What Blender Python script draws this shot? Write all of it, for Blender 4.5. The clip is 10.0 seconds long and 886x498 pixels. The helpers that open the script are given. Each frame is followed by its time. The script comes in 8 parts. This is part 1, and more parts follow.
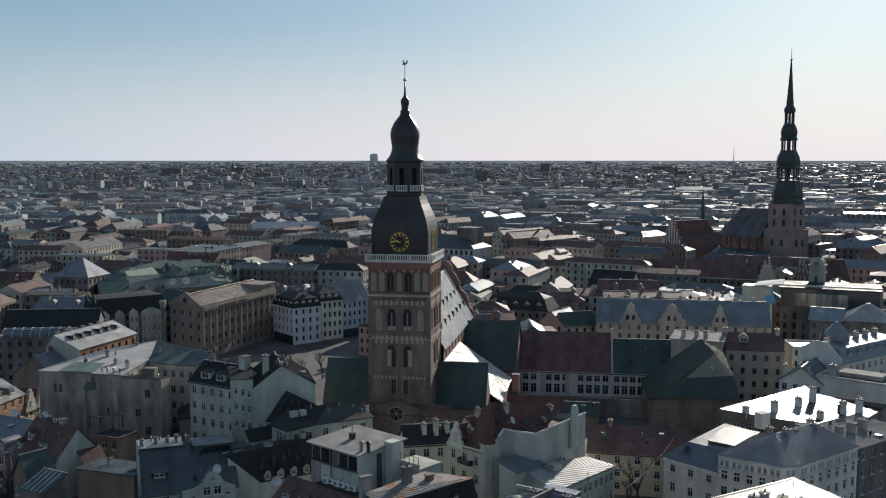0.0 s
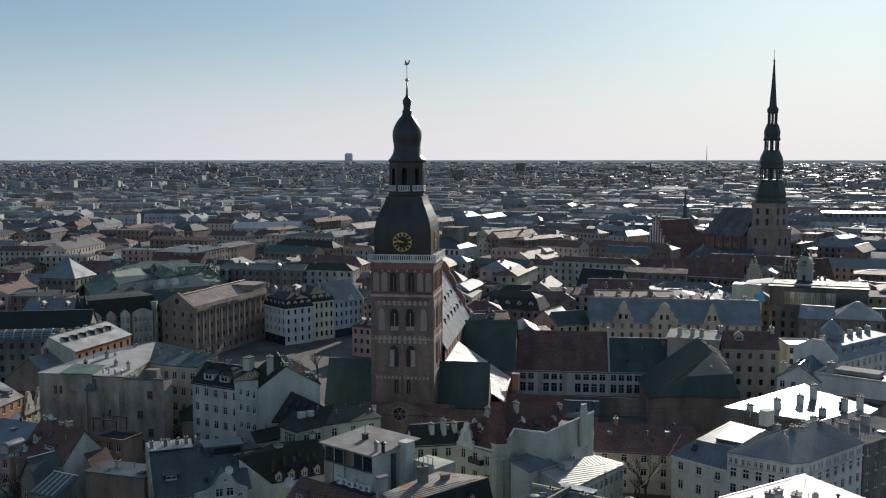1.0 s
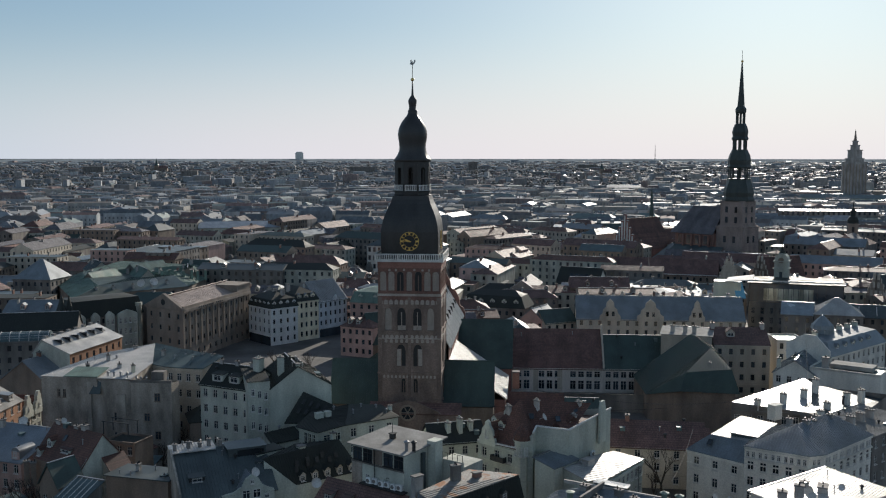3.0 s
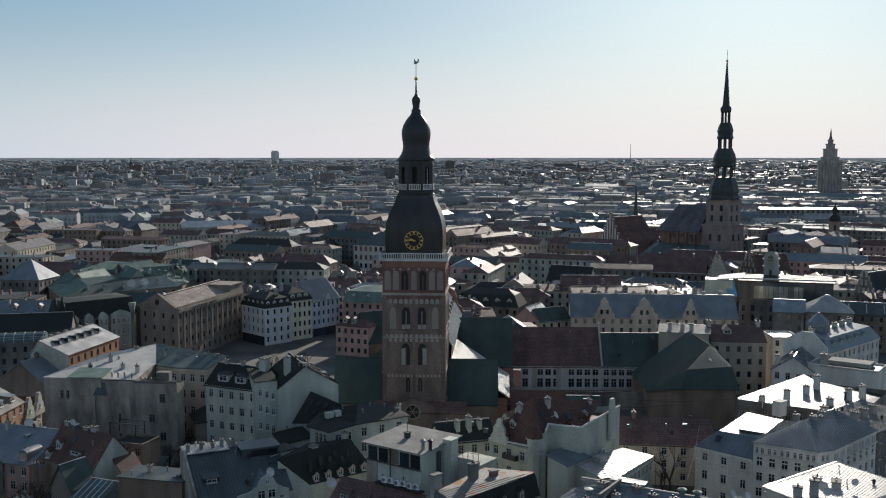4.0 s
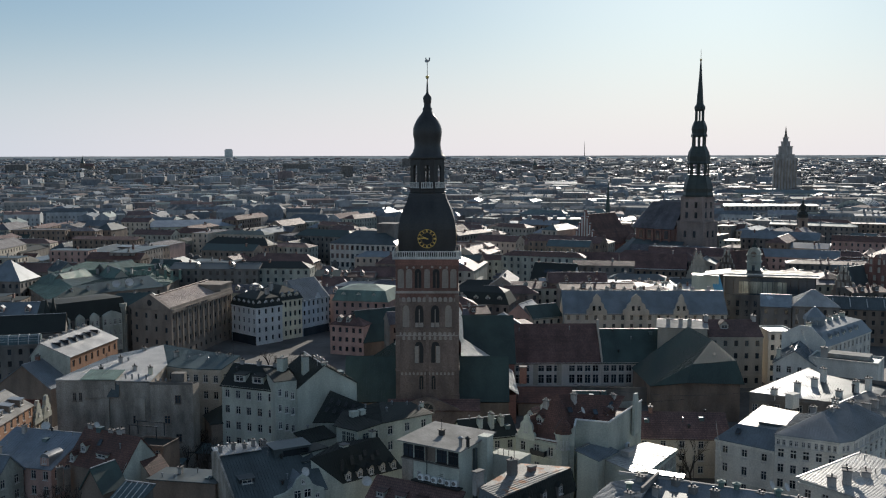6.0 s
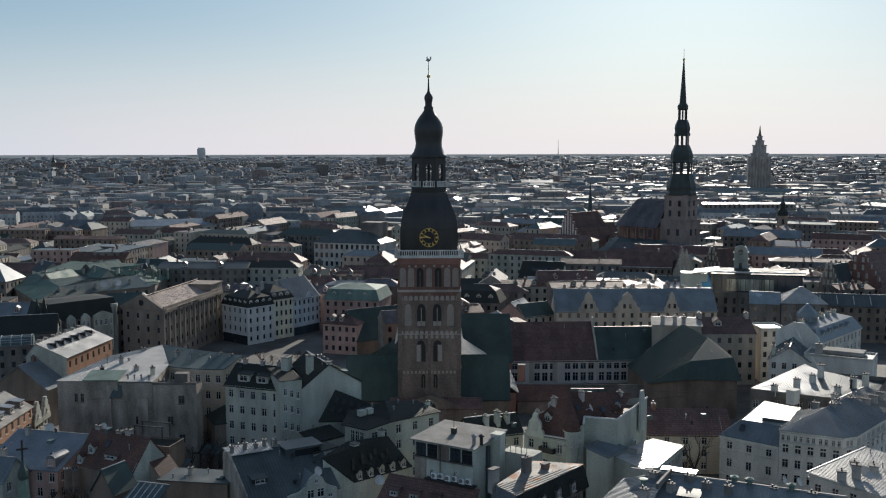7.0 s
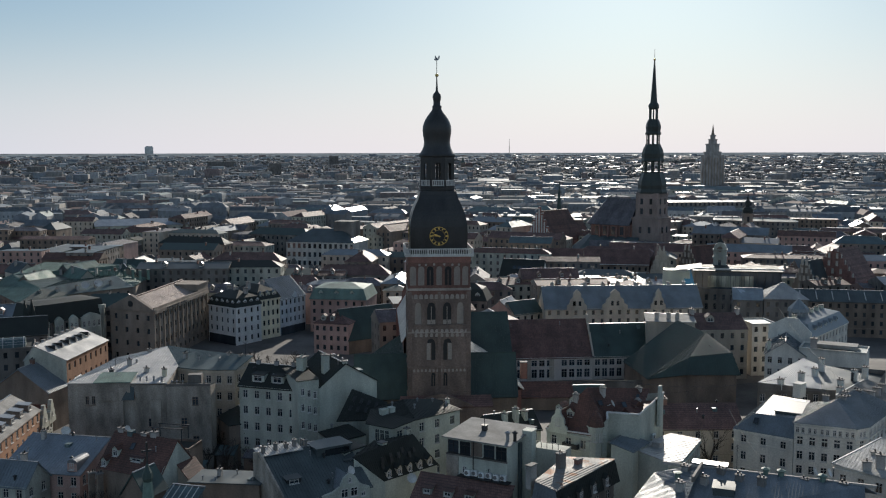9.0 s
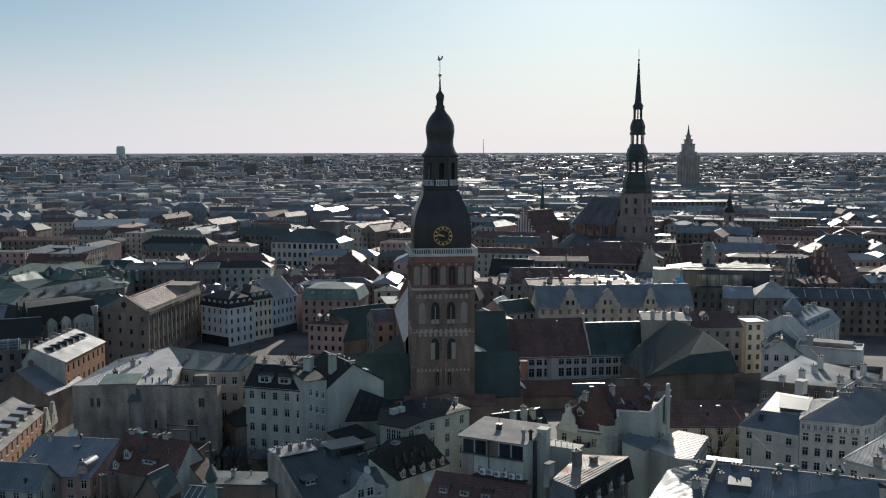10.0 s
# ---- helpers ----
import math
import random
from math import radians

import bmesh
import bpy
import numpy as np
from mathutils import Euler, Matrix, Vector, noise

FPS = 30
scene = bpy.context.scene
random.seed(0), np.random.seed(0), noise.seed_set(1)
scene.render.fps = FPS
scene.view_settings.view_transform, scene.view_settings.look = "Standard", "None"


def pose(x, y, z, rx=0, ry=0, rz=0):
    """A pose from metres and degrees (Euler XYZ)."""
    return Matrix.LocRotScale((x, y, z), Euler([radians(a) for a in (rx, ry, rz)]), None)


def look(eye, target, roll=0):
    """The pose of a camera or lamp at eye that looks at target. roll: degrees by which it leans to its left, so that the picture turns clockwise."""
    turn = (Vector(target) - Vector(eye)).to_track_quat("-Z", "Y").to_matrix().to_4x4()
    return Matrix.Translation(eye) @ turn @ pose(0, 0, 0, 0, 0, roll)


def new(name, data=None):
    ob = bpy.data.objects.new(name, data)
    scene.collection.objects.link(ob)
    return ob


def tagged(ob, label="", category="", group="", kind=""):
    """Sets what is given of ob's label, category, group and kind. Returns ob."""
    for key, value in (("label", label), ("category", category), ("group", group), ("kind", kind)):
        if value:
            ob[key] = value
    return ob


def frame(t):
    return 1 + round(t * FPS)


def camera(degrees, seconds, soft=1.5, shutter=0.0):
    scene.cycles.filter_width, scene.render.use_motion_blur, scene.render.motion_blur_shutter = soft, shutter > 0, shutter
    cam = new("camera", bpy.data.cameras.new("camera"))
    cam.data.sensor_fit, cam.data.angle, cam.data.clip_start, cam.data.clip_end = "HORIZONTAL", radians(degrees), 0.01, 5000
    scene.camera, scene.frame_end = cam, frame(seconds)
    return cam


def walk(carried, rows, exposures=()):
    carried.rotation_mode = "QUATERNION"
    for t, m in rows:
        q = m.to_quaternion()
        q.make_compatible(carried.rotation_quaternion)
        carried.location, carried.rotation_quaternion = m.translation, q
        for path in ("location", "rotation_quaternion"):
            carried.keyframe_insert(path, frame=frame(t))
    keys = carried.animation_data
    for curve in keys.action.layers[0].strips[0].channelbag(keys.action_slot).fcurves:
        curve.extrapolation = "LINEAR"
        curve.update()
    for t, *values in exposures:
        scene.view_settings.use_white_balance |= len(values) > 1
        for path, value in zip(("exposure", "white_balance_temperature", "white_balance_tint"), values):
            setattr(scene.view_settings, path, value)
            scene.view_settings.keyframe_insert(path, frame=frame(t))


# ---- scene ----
cam = camera(49.2, 10.0, soft=1.15)
PATH = [
    (0, (-0.333, 0.46, 66.822), (-0.352, 2.452, 66.638), 0.0),
    (0.5, (-3.726, 0.364, 66.876), (-3.718, 2.356, 66.691), 0.0),
    (1, (-7.028, 0.23, 66.945), (-6.993, 2.222, 66.76), -0.0),
    (1.5, (-10.285, 0.132, 66.987), (-10.224, 2.122, 66.801), -0.0),
    (2, (-13.649, 0.048, 67.045), (-13.561, 2.038, 66.858), -0.0),
    (2.5, (-17.05, 0.011, 67.1), (-16.936, 1.999, 66.913), -0.0),
    (4, (-27.187, 0.253, 67.213), (-26.996, 2.235, 67.023), -0.0),
    (4.5, (-30.628, 0.408, 67.253), (-30.413, 2.387, 67.062), -0.1),
    (5, (-34.14, 0.618, 67.267), (-33.901, 2.594, 67.075), -0.1),
    (5.5, (-37.635, 0.898, 67.274), (-37.373, 2.872, 67.081), -0.1),
    (7, (-47.75, 1.868, 67.365), (-47.408, 3.829, 67.168), -0.1),
    (7.5, (-51.163, 2.276, 67.386), (-50.794, 4.232, 67.188), -0.1),
    (8, (-54.706, 2.696, 67.424), (-54.312, 4.647, 67.225), -0.1),
    (8.5, (-58.279, 3.25, 67.431), (-57.859, 5.195, 67.231), -0.1),
    (9, (-61.78, 3.851, 67.45), (-61.335, 5.791, 67.25), -0.1),
    (9.5, (-65.312, 4.525, 67.442), (-64.84, 6.459, 67.243), -0.1),
    (10, (-68.845, 5.269, 67.414), (-68.346, 7.196, 67.214), -0.1),
]
walk(cam, [(t, look(eye, target, roll)) for t, eye, target, roll in PATH], [(0, 0.1, 6600, 9), (10, 0.1, 6600, 9)])

# ---- light ----
SUN_AZ, SUN_EL = 24.5, 21.0      # degrees to the right of +y, and above the horizon
world = bpy.data.worlds.new("sky")
scene.world = world
world.use_nodes = True
wn = world.node_tree.nodes
sky = wn.new("ShaderNodeTexSky")
sky.sky_type, sky.sun_disc = "NISHITA", False
sky.sun_elevation, sky.sun_rotation = radians(SUN_EL), radians(SUN_AZ)
sky.air_density, sky.dust_density, sky.ozone_density, sky.altitude = 1.0, 0.7, 3.0, 60
wn["Background"].inputs["Strength"].default_value = 0.165
thin, pale = wn.new("ShaderNodeGamma"), wn.new("ShaderNodeHueSaturation")      # a milky, even winter sky
thin.inputs["Gamma"].default_value, pale.inputs["Saturation"].default_value = 0.6, 1.12
world.node_tree.links.new(sky.outputs[0], thin.inputs["Color"])
world.node_tree.links.new(thin.outputs[0], pale.inputs["Color"])
veil = wn.new("ShaderNodeMixRGB")
aside, either, toward, glow = wn.new("ShaderNodeVectorMath"), wn.new("ShaderNodeMath"), wn.new("ShaderNodeMapRange"), wn.new("ShaderNodeMixRGB")
either.operation = "ABSOLUTE"
aside.operation, aside.inputs[1].default_value = "DOT_PRODUCT", (math.sin(radians(SUN_AZ)), math.cos(radians(SUN_AZ)), 0)
toward.interpolation_type = "SMOOTHSTEP"      # the haze is cool and darker at right angles to the sun
toward.inputs["From Min"].default_value, toward.inputs["From Max"].default_value = 0.45, 0.97
glow.inputs["Color1"].default_value, glow.inputs["Color2"].default_value = (2.75, 3.6, 4.45, 1), (4.55, 4.4, 4.95, 1)
world.node_tree.links.new(aside.outputs["Value"], either.inputs[0])
world.node_tree.links.new(either.outputs[0], toward.inputs["Value"])
world.node_tree.links.new(toward.outputs[0], glow.inputs["Fac"])
world.node_tree.links.new(glow.outputs[0], veil.inputs["Color2"])
where, up, low, cool = wn.new("ShaderNodeTexCoord"), wn.new("ShaderNodeSeparateXYZ"), wn.new("ShaderNodeMapRange"), wn.new("ShaderNodeMixRGB")
low.interpolation_type = "SMOOTHSTEP"      # the haze lies low over the plain
low.inputs["From Min"].default_value, low.inputs["From Max"].default_value = -0.02, 0.15
low.inputs["To Min"].default_value, low.inputs["To Max"].default_value = 0.88, 0.03
world.node_tree.links.new(where.outputs["Generated"], up.inputs[0])
world.node_tree.links.new(where.outputs["Generated"], aside.inputs[0])
world.node_tree.links.new(up.outputs["Z"], low.inputs["Value"])
world.node_tree.links.new(low.outputs[0], veil.inputs["Fac"])
cool.blend_type, cool.inputs["Fac"].default_value, cool.inputs["Color2"].default_value = "MULTIPLY", 1.0, (0.97, 0.965, 0.97, 1)
world.node_tree.links.new(pale.outputs[0], cool.inputs["Color1"])
clear, brow = wn.new("ShaderNodeMixRGB"), wn.new("ShaderNodeMapRange")      # below the zenith the sky is a clearer cyan
clear.blend_type, clear.inputs["Color2"].default_value, brow.interpolation_type = "MULTIPLY", (0.80, 0.955, 1.06, 1), "SMOOTHSTEP"
brow.inputs["From Min"].default_value, brow.inputs["From Max"].default_value = 0.25, 0.6
brow.inputs["To Min"].default_value, brow.inputs["To Max"].default_value = 1.0, 0.0
world.node_tree.links.new(up.outputs["Z"], brow.inputs["Value"])
world.node_tree.links.new(brow.outputs[0], clear.inputs["Fac"])
world.node_tree.links.new(cool.outputs[0], clear.inputs["Color1"])
world.node_tree.links.new(clear.outputs[0], veil.inputs["Color1"])
world.node_tree.links.new(veil.outputs[0], wn["Background"].inputs["Color"])
sun = new("sun", bpy.data.lights.new("sun", "SUN"))
sun.data.energy, sun.data.angle, sun.data.color = 4.2, radians(0.55), (1.0, 0.93, 0.84)
sun.matrix_world = look((0, 0, 300), (-math.sin(radians(SUN_AZ)) * math.cos(radians(SUN_EL)) * 10, -math.cos(radians(SUN_AZ)) * math.cos(radians(SUN_EL)) * 10, 300 - math.sin(radians(SUN_EL)) * 10))
scene.view_settings.exposure = 0.0

# ---- materials ----
MATS = {}


def material(name, rgb, rough=0.8, metal=0.0, stain=0.35, grain=0.15, bump=0.25, scale=1.0, pattern="", vary=0.12, spec=0.45):
    """A weathered surface: large stains, fine grain, streaks or courses, and a small change from object to object."""
    if name in MATS:
        return MATS[name]
    m = MATS[name] = bpy.data.materials.new(name)
    m.use_nodes = True
    nt = m.node_tree
    N, L = nt.nodes, nt.links
    b = N["Principled BSDF"]
    b.inputs["Roughness"].default_value, b.inputs["Metallic"].default_value = rough, metal
    b.inputs["Specular IOR Level"].default_value = spec
    geo = N.new("ShaderNodeTexCoord")
    obinfo = N.new("ShaderNodeObjectInfo")
    big, fine = N.new("ShaderNodeTexNoise"), N.new("ShaderNodeTexNoise")
    big.inputs["Scale"].default_value, big.inputs["Detail"].default_value = 0.28 * scale, 5
    fine.inputs["Scale"].default_value, fine.inputs["Detail"].default_value = 3.5 * scale, 6
    stretch = N.new("ShaderNodeMapping")
    stretch.inputs["Scale"].default_value = (1, 1, 0.35)
    L.new(geo.outputs["Object"], stretch.inputs["Vector"])
    L.new(stretch.outputs[0], big.inputs["Vector"])
    L.new(geo.outputs["Object"], fine.inputs["Vector"])

    def ramp(src, lo, hi, a, c):
        r = N.new("ShaderNodeMapRange")
        r.inputs["From Min"].default_value, r.inputs["From Max"].default_value = lo, hi
        r.inputs["To Min"].default_value, r.inputs["To Max"].default_value = a, c
        L.new(src, r.inputs["Value"])
        return r.outputs[0]

    def times(a, c):
        r = N.new("ShaderNodeMath")
        r.operation = "MULTIPLY"
        L.new(a, r.inputs[0])
        L.new(c, r.inputs[1])
        return r.outputs[0]
    v = times(ramp(big.outputs["Fac"], 0.32, 0.68, 1 - stain, 1 + stain * 0.5), ramp(fine.outputs["Fac"], 0.3, 0.7, 1 - grain, 1 + grain))
    v = times(v, ramp(obinfo.outputs["Random"], 0, 1, 1 - vary, 1 + vary))
    height = fine.outputs["Fac"]
    if pattern in ("tile", "brick"):
        br = N.new("ShaderNodeTexBrick")
        br.inputs["Scale"].default_value = 1.0
        bw, bh, mort = (0.3, 0.32, 0.03) if pattern == "tile" else (0.28, 0.09, 0.012)
        br.inputs["Brick Width"].default_value, br.inputs["Row Height"].default_value, br.inputs["Mortar Size"].default_value = bw, bh, mort
        br.inputs["Color1"].default_value, br.inputs["Color2"].default_value = (1.15, 1.15, 1.15, 1), (0.75, 0.75, 0.75, 1)
        br.inputs["Mortar"].default_value = (0.45, 0.45, 0.45, 1) if pattern == "tile" else (1.25, 1.25, 1.25, 1)
        mp = N.new("ShaderNodeMapping")
        mp.inputs["Rotation"].default_value = (radians(90), 0, 0)
        L.new(geo.outputs["Object"], mp.inputs["Vector"])
        L.new(mp.outputs[0], br.inputs["Vector"])
        bwn = N.new("ShaderNodeRGBToBW")
        L.new(br.outputs["Color"], bwn.inputs[0])
        v = times(v, bwn.outputs[0])
        height = bwn.outputs[0]
    tint = N.new("ShaderNodeMixRGB")
    tint.blend_type, tint.inputs["Fac"].default_value = "MULTIPLY", 1.0
    tint.inputs["Color1"].default_value = (*rgb, 1)
    L.new(v, tint.inputs["Color2"])
    L.new(tint.outputs[0], b.inputs["Base Color"])
    if metal > 0 or rough < 0.6:
        L.new(ramp(big.outputs["Fac"], 0.3, 0.7, max(0.05, rough - 0.1), min(1, rough + 0.14)), b.inputs["Roughness"])
    if bump:
        bp = N.new("ShaderNodeBump")
        bp.inputs["Strength"].default_value, bp.inputs["Distance"].default_value = bump, 0.04
        L.new(height, bp.inputs["Height"])
        L.new(bp.outputs[0], b.inputs["Normal"])
    return m


WHITE = material("plaster_white", (0.515, 0.53, 0.455), stain=0.3)
CREAM = material("plaster_cream", (0.50, 0.44, 0.36), stain=0.25)
YELLOW = material("plaster_yellow", (0.72, 0.66, 0.50), stain=0.22)
# cloister cream made paler to carry haze over its shaded front
CLOISTERW = material("plaster_cloister", (0.66, 0.60, 0.54), stain=0.2)
GREYP = material("plaster_grey", (0.205, 0.185, 0.165), stain=0.5)
PINK = material("plaster_pink", (0.50, 0.33, 0.28), stain=0.25)
OCHRE = material("plaster_ochre", (0.36, 0.19, 0.11), stain=0.25)
BLUEP = material("plaster_pale_blue", (0.62, 0.66, 0.70), stain=0.2)
BROWNP = material("plaster_brown", (0.24, 0.185, 0.145), stain=0.4)
SAND = material("sandstone", (0.29, 0.235, 0.19), stain=0.3)
BRICK = material("brick_red", (0.30, 0.14, 0.10), stain=0.3, pattern="brick")
DOMBRICK = material("brick_tower", (0.20, 0.145, 0.12), stain=0.4, grain=0.2, pattern="brick", vary=0.0)
DOMPALE = material("brick_pale", (0.42, 0.36, 0.31), stain=0.3, vary=0.03)
DOMRED = material("brick_dark_red", (0.25, 0.125, 0.10), stain=0.3, pattern="brick")
ZINC = material("roof_zinc", (0.30, 0.305, 0.31), rough=0.36, metal=0.35, stain=0.3, bump=0.1)
STEEL = material("roof_steel_blue", (0.19, 0.215, 0.232), rough=0.42, metal=0.12, spec=0.35, stain=0.25, bump=0.1)
LIGHTM = material("roof_light_metal", (0.44, 0.43, 0.41), rough=0.46, metal=0.2, stain=0.3, bump=0.1)
DARKM = material("roof_dark_metal", (0.034, 0.038, 0.033), rough=0.66, metal=0.05, spec=0.3, stain=0.3, bump=0.1)
GREENM = material("roof_green_metal", (0.052, 0.080, 0.070), rough=0.5, metal=0.15, stain=0.35, bump=0.1)
COPPER = material("roof_verdigris", (0.15, 0.22, 0.185), rough=0.6, metal=0.15, stain=0.4)
DOMECU = material("dome_dark_copper", (0.058, 0.055, 0.052), rough=0.42, metal=0.35, stain=0.35, bump=0.12)
TEALM = material("roof_teal_metal", (0.10, 0.145, 0.15), rough=0.5, metal=0.25, stain=0.3, bump=0.1)


def rusty():
    """Pale roof sheet with orange rust spreading in patches and streaks."""
    m = material("roof_rusty_metal", (0.30, 0.285, 0.26), rough=0.7, metal=0.1, stain=0.35, grain=0.25)
    nt = m.node_tree
    b = nt.nodes["Principled BSDF"]
    old = b.inputs["Base Color"].links[0].from_socket
    tc, no, rr, mx = (nt.nodes.new(k) for k in ("ShaderNodeTexCoord", "ShaderNodeTexNoise", "ShaderNodeMapRange", "ShaderNodeMixRGB"))
    no.inputs["Scale"].default_value, no.inputs["Detail"].default_value = 0.45, 7
    rr.inputs["From Min"].default_value, rr.inputs["From Max"].default_value = 0.54, 0.64
    mx.inputs["Color2"].default_value = (0.30, 0.13, 0.055, 1)
    nt.links.new(tc.outputs["Object"], no.inputs["Vector"])
    nt.links.new(no.outputs["Fac"], rr.inputs["Value"])
    nt.links.new(rr.outputs[0], mx.inputs["Fac"])
    nt.links.new(old, mx.inputs["Color1"])
    nt.links.new(mx.outputs[0], b.inputs["Base Color"])
    return m


RUSTM = rusty()
TILE = material("roof_clay_tile", (0.15, 0.066, 0.046), rough=0.65, spec=0.5, stain=0.4, pattern="tile", bump=0.6)
TILEB = material("roof_brown_tile", (0.175, 0.092, 0.075), rough=0.65, spec=0.5, stain=0.4, pattern="tile", bump=0.6)
BITUMEN = material("roof_bitumen", (0.30, 0.29, 0.27), stain=0.35, rough=0.9)
STAINED = material("plaster_stained", (0.36, 0.315, 0.265), stain=0.5, grain=0.25, scale=1.3)
BLUEM = material("roof_blue_metal", (0.27, 0.30, 0.33), rough=0.5, metal=0.2, stain=0.25, bump=0.1)
BRIGHTW = material("plaster_bright", (0.78, 0.78, 0.76), stain=0.15)
GLINT = material("glint_sheet", (0.62, 0.62, 0.60), rough=0.28, metal=0.7, stain=0.2, bump=0)
SLATE = material("roof_slate", (0.15, 0.14, 0.15), rough=0.7, stain=0.4, pattern="tile", bump=0.5)
STONE = material("stone_white", (0.62, 0.60, 0.56), stain=0.25)
FRAME = material("window_frame", (0.55, 0.53, 0.50), rough=0.6, stain=0.1)
GLASS = material("window_glass", (0.035, 0.045, 0.055), rough=0.12, stain=0.3, bump=0.0, vary=0.6, spec=0.6)
GOLD = material("gilding", (0.75, 0.52, 0.16), rough=0.35, metal=0.9, stain=0.1, bump=0)
BLACK = material("black_paint", (0.02, 0.02, 0.022), rough=0.5, stain=0.2)
IRON = material("dark_iron", (0.06, 0.06, 0.06), rough=0.5, metal=0.6)
PAVE = material("cobble_paving", (0.13, 0.122, 0.115), stain=0.35, scale=0.6)
# warm white lifted mostly for sunward houses: lens veil put into the plaster
WHITEW = material("plaster_warm_white_veiled", (0.69, 0.655, 0.585), stain=0.25)
BARK = material("bark", (0.07, 0.055, 0.045), rough=0.9, bump=0.5)
CHIM = material("chimney_render", (0.40, 0.37, 0.34), stain=0.4)
STEELD = material("roof_slate_blue", (0.078, 0.096, 0.098), rough=0.44, metal=0.12, spec=0.35, stain=0.35, bump=0.1)
WHITED = material("plaster_weathered", (0.385, 0.39, 0.335), stain=0.4)
NAVEM = material("roof_white_metal", (0.62, 0.61, 0.58), rough=0.5, metal=0.1, stain=0.2, bump=0.1)
CHIMCAP = material("chimney_cap", (0.21, 0.195, 0.18), stain=0.4)
CHIMB = material("chimney_brick", (0.24, 0.13, 0.10), stain=0.3, pattern="brick")

# ---- mesh building ----


class Shape:
    """Collects vertices and faces for one mesh."""

    def __init__(self):
        self.v, self.f, self.m = [], [], []

    def add(self, verts, faces, mat=0):
        o = len(self.v)
        self.v += [tuple(p) for p in verts]
        self.f += [tuple(i + o for i in f) for f in faces]
        self.m += [mat] * len(faces)
        return self

    def quad(self, a, b, c, d, mat=0):
        return self.add((a, b, c, d), ((0, 1, 2, 3),), mat)

    def box(self, x0, y0, z0, x1, y1, z1, mat=0, taper=0.0):
        t = taper
        vs = [(x0, y0, z0), (x1, y0, z0), (x1, y1, z0), (x0, y1, z0), (x0 + t, y0 + t, z1), (x1 - t, y0 + t, z1), (x1 - t, y1 - t, z1), (x0 + t, y1 - t, z1)]
        return self.add(vs, ((3, 2, 1, 0), (4, 5, 6, 7), (0, 1, 5, 4), (1, 2, 6, 5), (2, 3, 7, 6), (3, 0, 4, 7)), mat)

    def rod(self, a, b, r, n=6, mat=0, r2=None):
        a, b = Vector(a), Vector(b)
        q = (b - a).to_track_quat("Z", "Y")
        vs = []
        for p, rr in ((a, r), (b, r if r2 is None else r2)):
            vs += [p + q @ Vector((rr * math.cos(2 * math.pi * i / n), rr * math.sin(2 * math.pi * i / n), 0)) for i in range(n)]
        fs = [(i, (i + 1) % n, n + (i + 1) % n, n + i) for i in range(n)] + [tuple(range(n - 1, -1, -1)), tuple(range(n, 2 * n))]
        return self.add(vs, fs, mat)

    def lathe(self, profile, n=16, turn=0.0, mat=0, cx=0, cy=0, cap=True):
        """Profile rows (radius, z), bottom to top; the radius is that of the flat side where n is small."""
        k = 1 / math.cos(math.pi / n) if n <= 8 else 1
        vs, fs = [], []
        for r, z in profile:
            vs += [(cx + k * r * math.cos(turn + 2 * math.pi * (i + 0.5) / n), cy + k * r * math.sin(turn + 2 * math.pi * (i + 0.5) / n), z) for i in range(n)]
        for j in range(len(profile) - 1):
            fs += [(j * n + i, j * n + (i + 1) % n, (j + 1) * n + (i + 1) % n, (j + 1) * n + i) for i in range(n)]
        if cap:
            fs += [tuple(range(n - 1, -1, -1)), tuple(range((len(profile) - 1) * n, len(profile) * n))]
        return self.add(vs, fs, mat)

    def extrude(self, poly, off, mat=0):
        """A flat polygon of points, thickened by the vector off."""
        off = Vector(off)
        a = [Vector(p) for p in poly]
        n = len(a)
        vs = a + [p + off for p in a]
        fs = [tuple(range(n - 1, -1, -1)), tuple(range(n, 2 * n))] + [(i, (i + 1) % n, n + (i + 1) % n, n + i) for i in range(n)]
        return self.add(vs, fs, mat)

    def slope(self, poly, thick=0.18, seam=0.0, mat=0, rib=0.045):
        """A roof plane whose first edge is its eave, with standing seams every seam metres."""
        p = [Vector(q) for q in poly]
        e = (p[1] - p[0]).normalized()
        nrm = (p[1] - p[0]).cross(p[-1] - p[0]).normalized()
        if nrm.z < 0:
            nrm = -nrm
        self.extrude([q - nrm * thick for q in p] if nrm.dot((p[1] - p[0]).cross(p[2] - p[1])) > 0 else [q - nrm * thick for q in reversed(p)], nrm * thick, mat)
        if seam:
            up = nrm.cross(e)
            pts = [((q - p[0]).dot(e), (q - p[0]).dot(up)) for q in p]
            lo, hi = min(a for a, _ in pts), max(a for a, _ in pts)
            s, last = lo + seam * 0.5, None
            while s < hi:
                cuts = []
                for i in range(len(pts)):
                    (a0, b0), (a1, b1) = pts[i], pts[(i + 1) % len(pts)]
                    if (a0 - s) * (a1 - s) < 0:
                        cuts.append(b0 + (b1 - b0) * (s - a0) / (a1 - a0))
                if len(cuts) >= 2:
                    c0, c1 = p[0] + e * s + up * min(cuts) + nrm * 0.006, p[0] + e * s + up * max(cuts) + nrm * 0.006
                    w, h = e * rib * 0.6, nrm * rib * 1.6
                    o = len(self.v)
                    self.add([c0 - w, c0 + w, c1 + w, c1 - w, c0 - w + h, c0 + w + h, c1 + w + h, c1 - w + h], ((4, 5, 6, 7), (0, 1, 5, 4), (1, 2, 6, 5), (3, 0, 4, 7), (2, 3, 7, 6)), mat)
                    if last is not None:
                        self.f.append((last + 1, o, o + 3, last + 2))
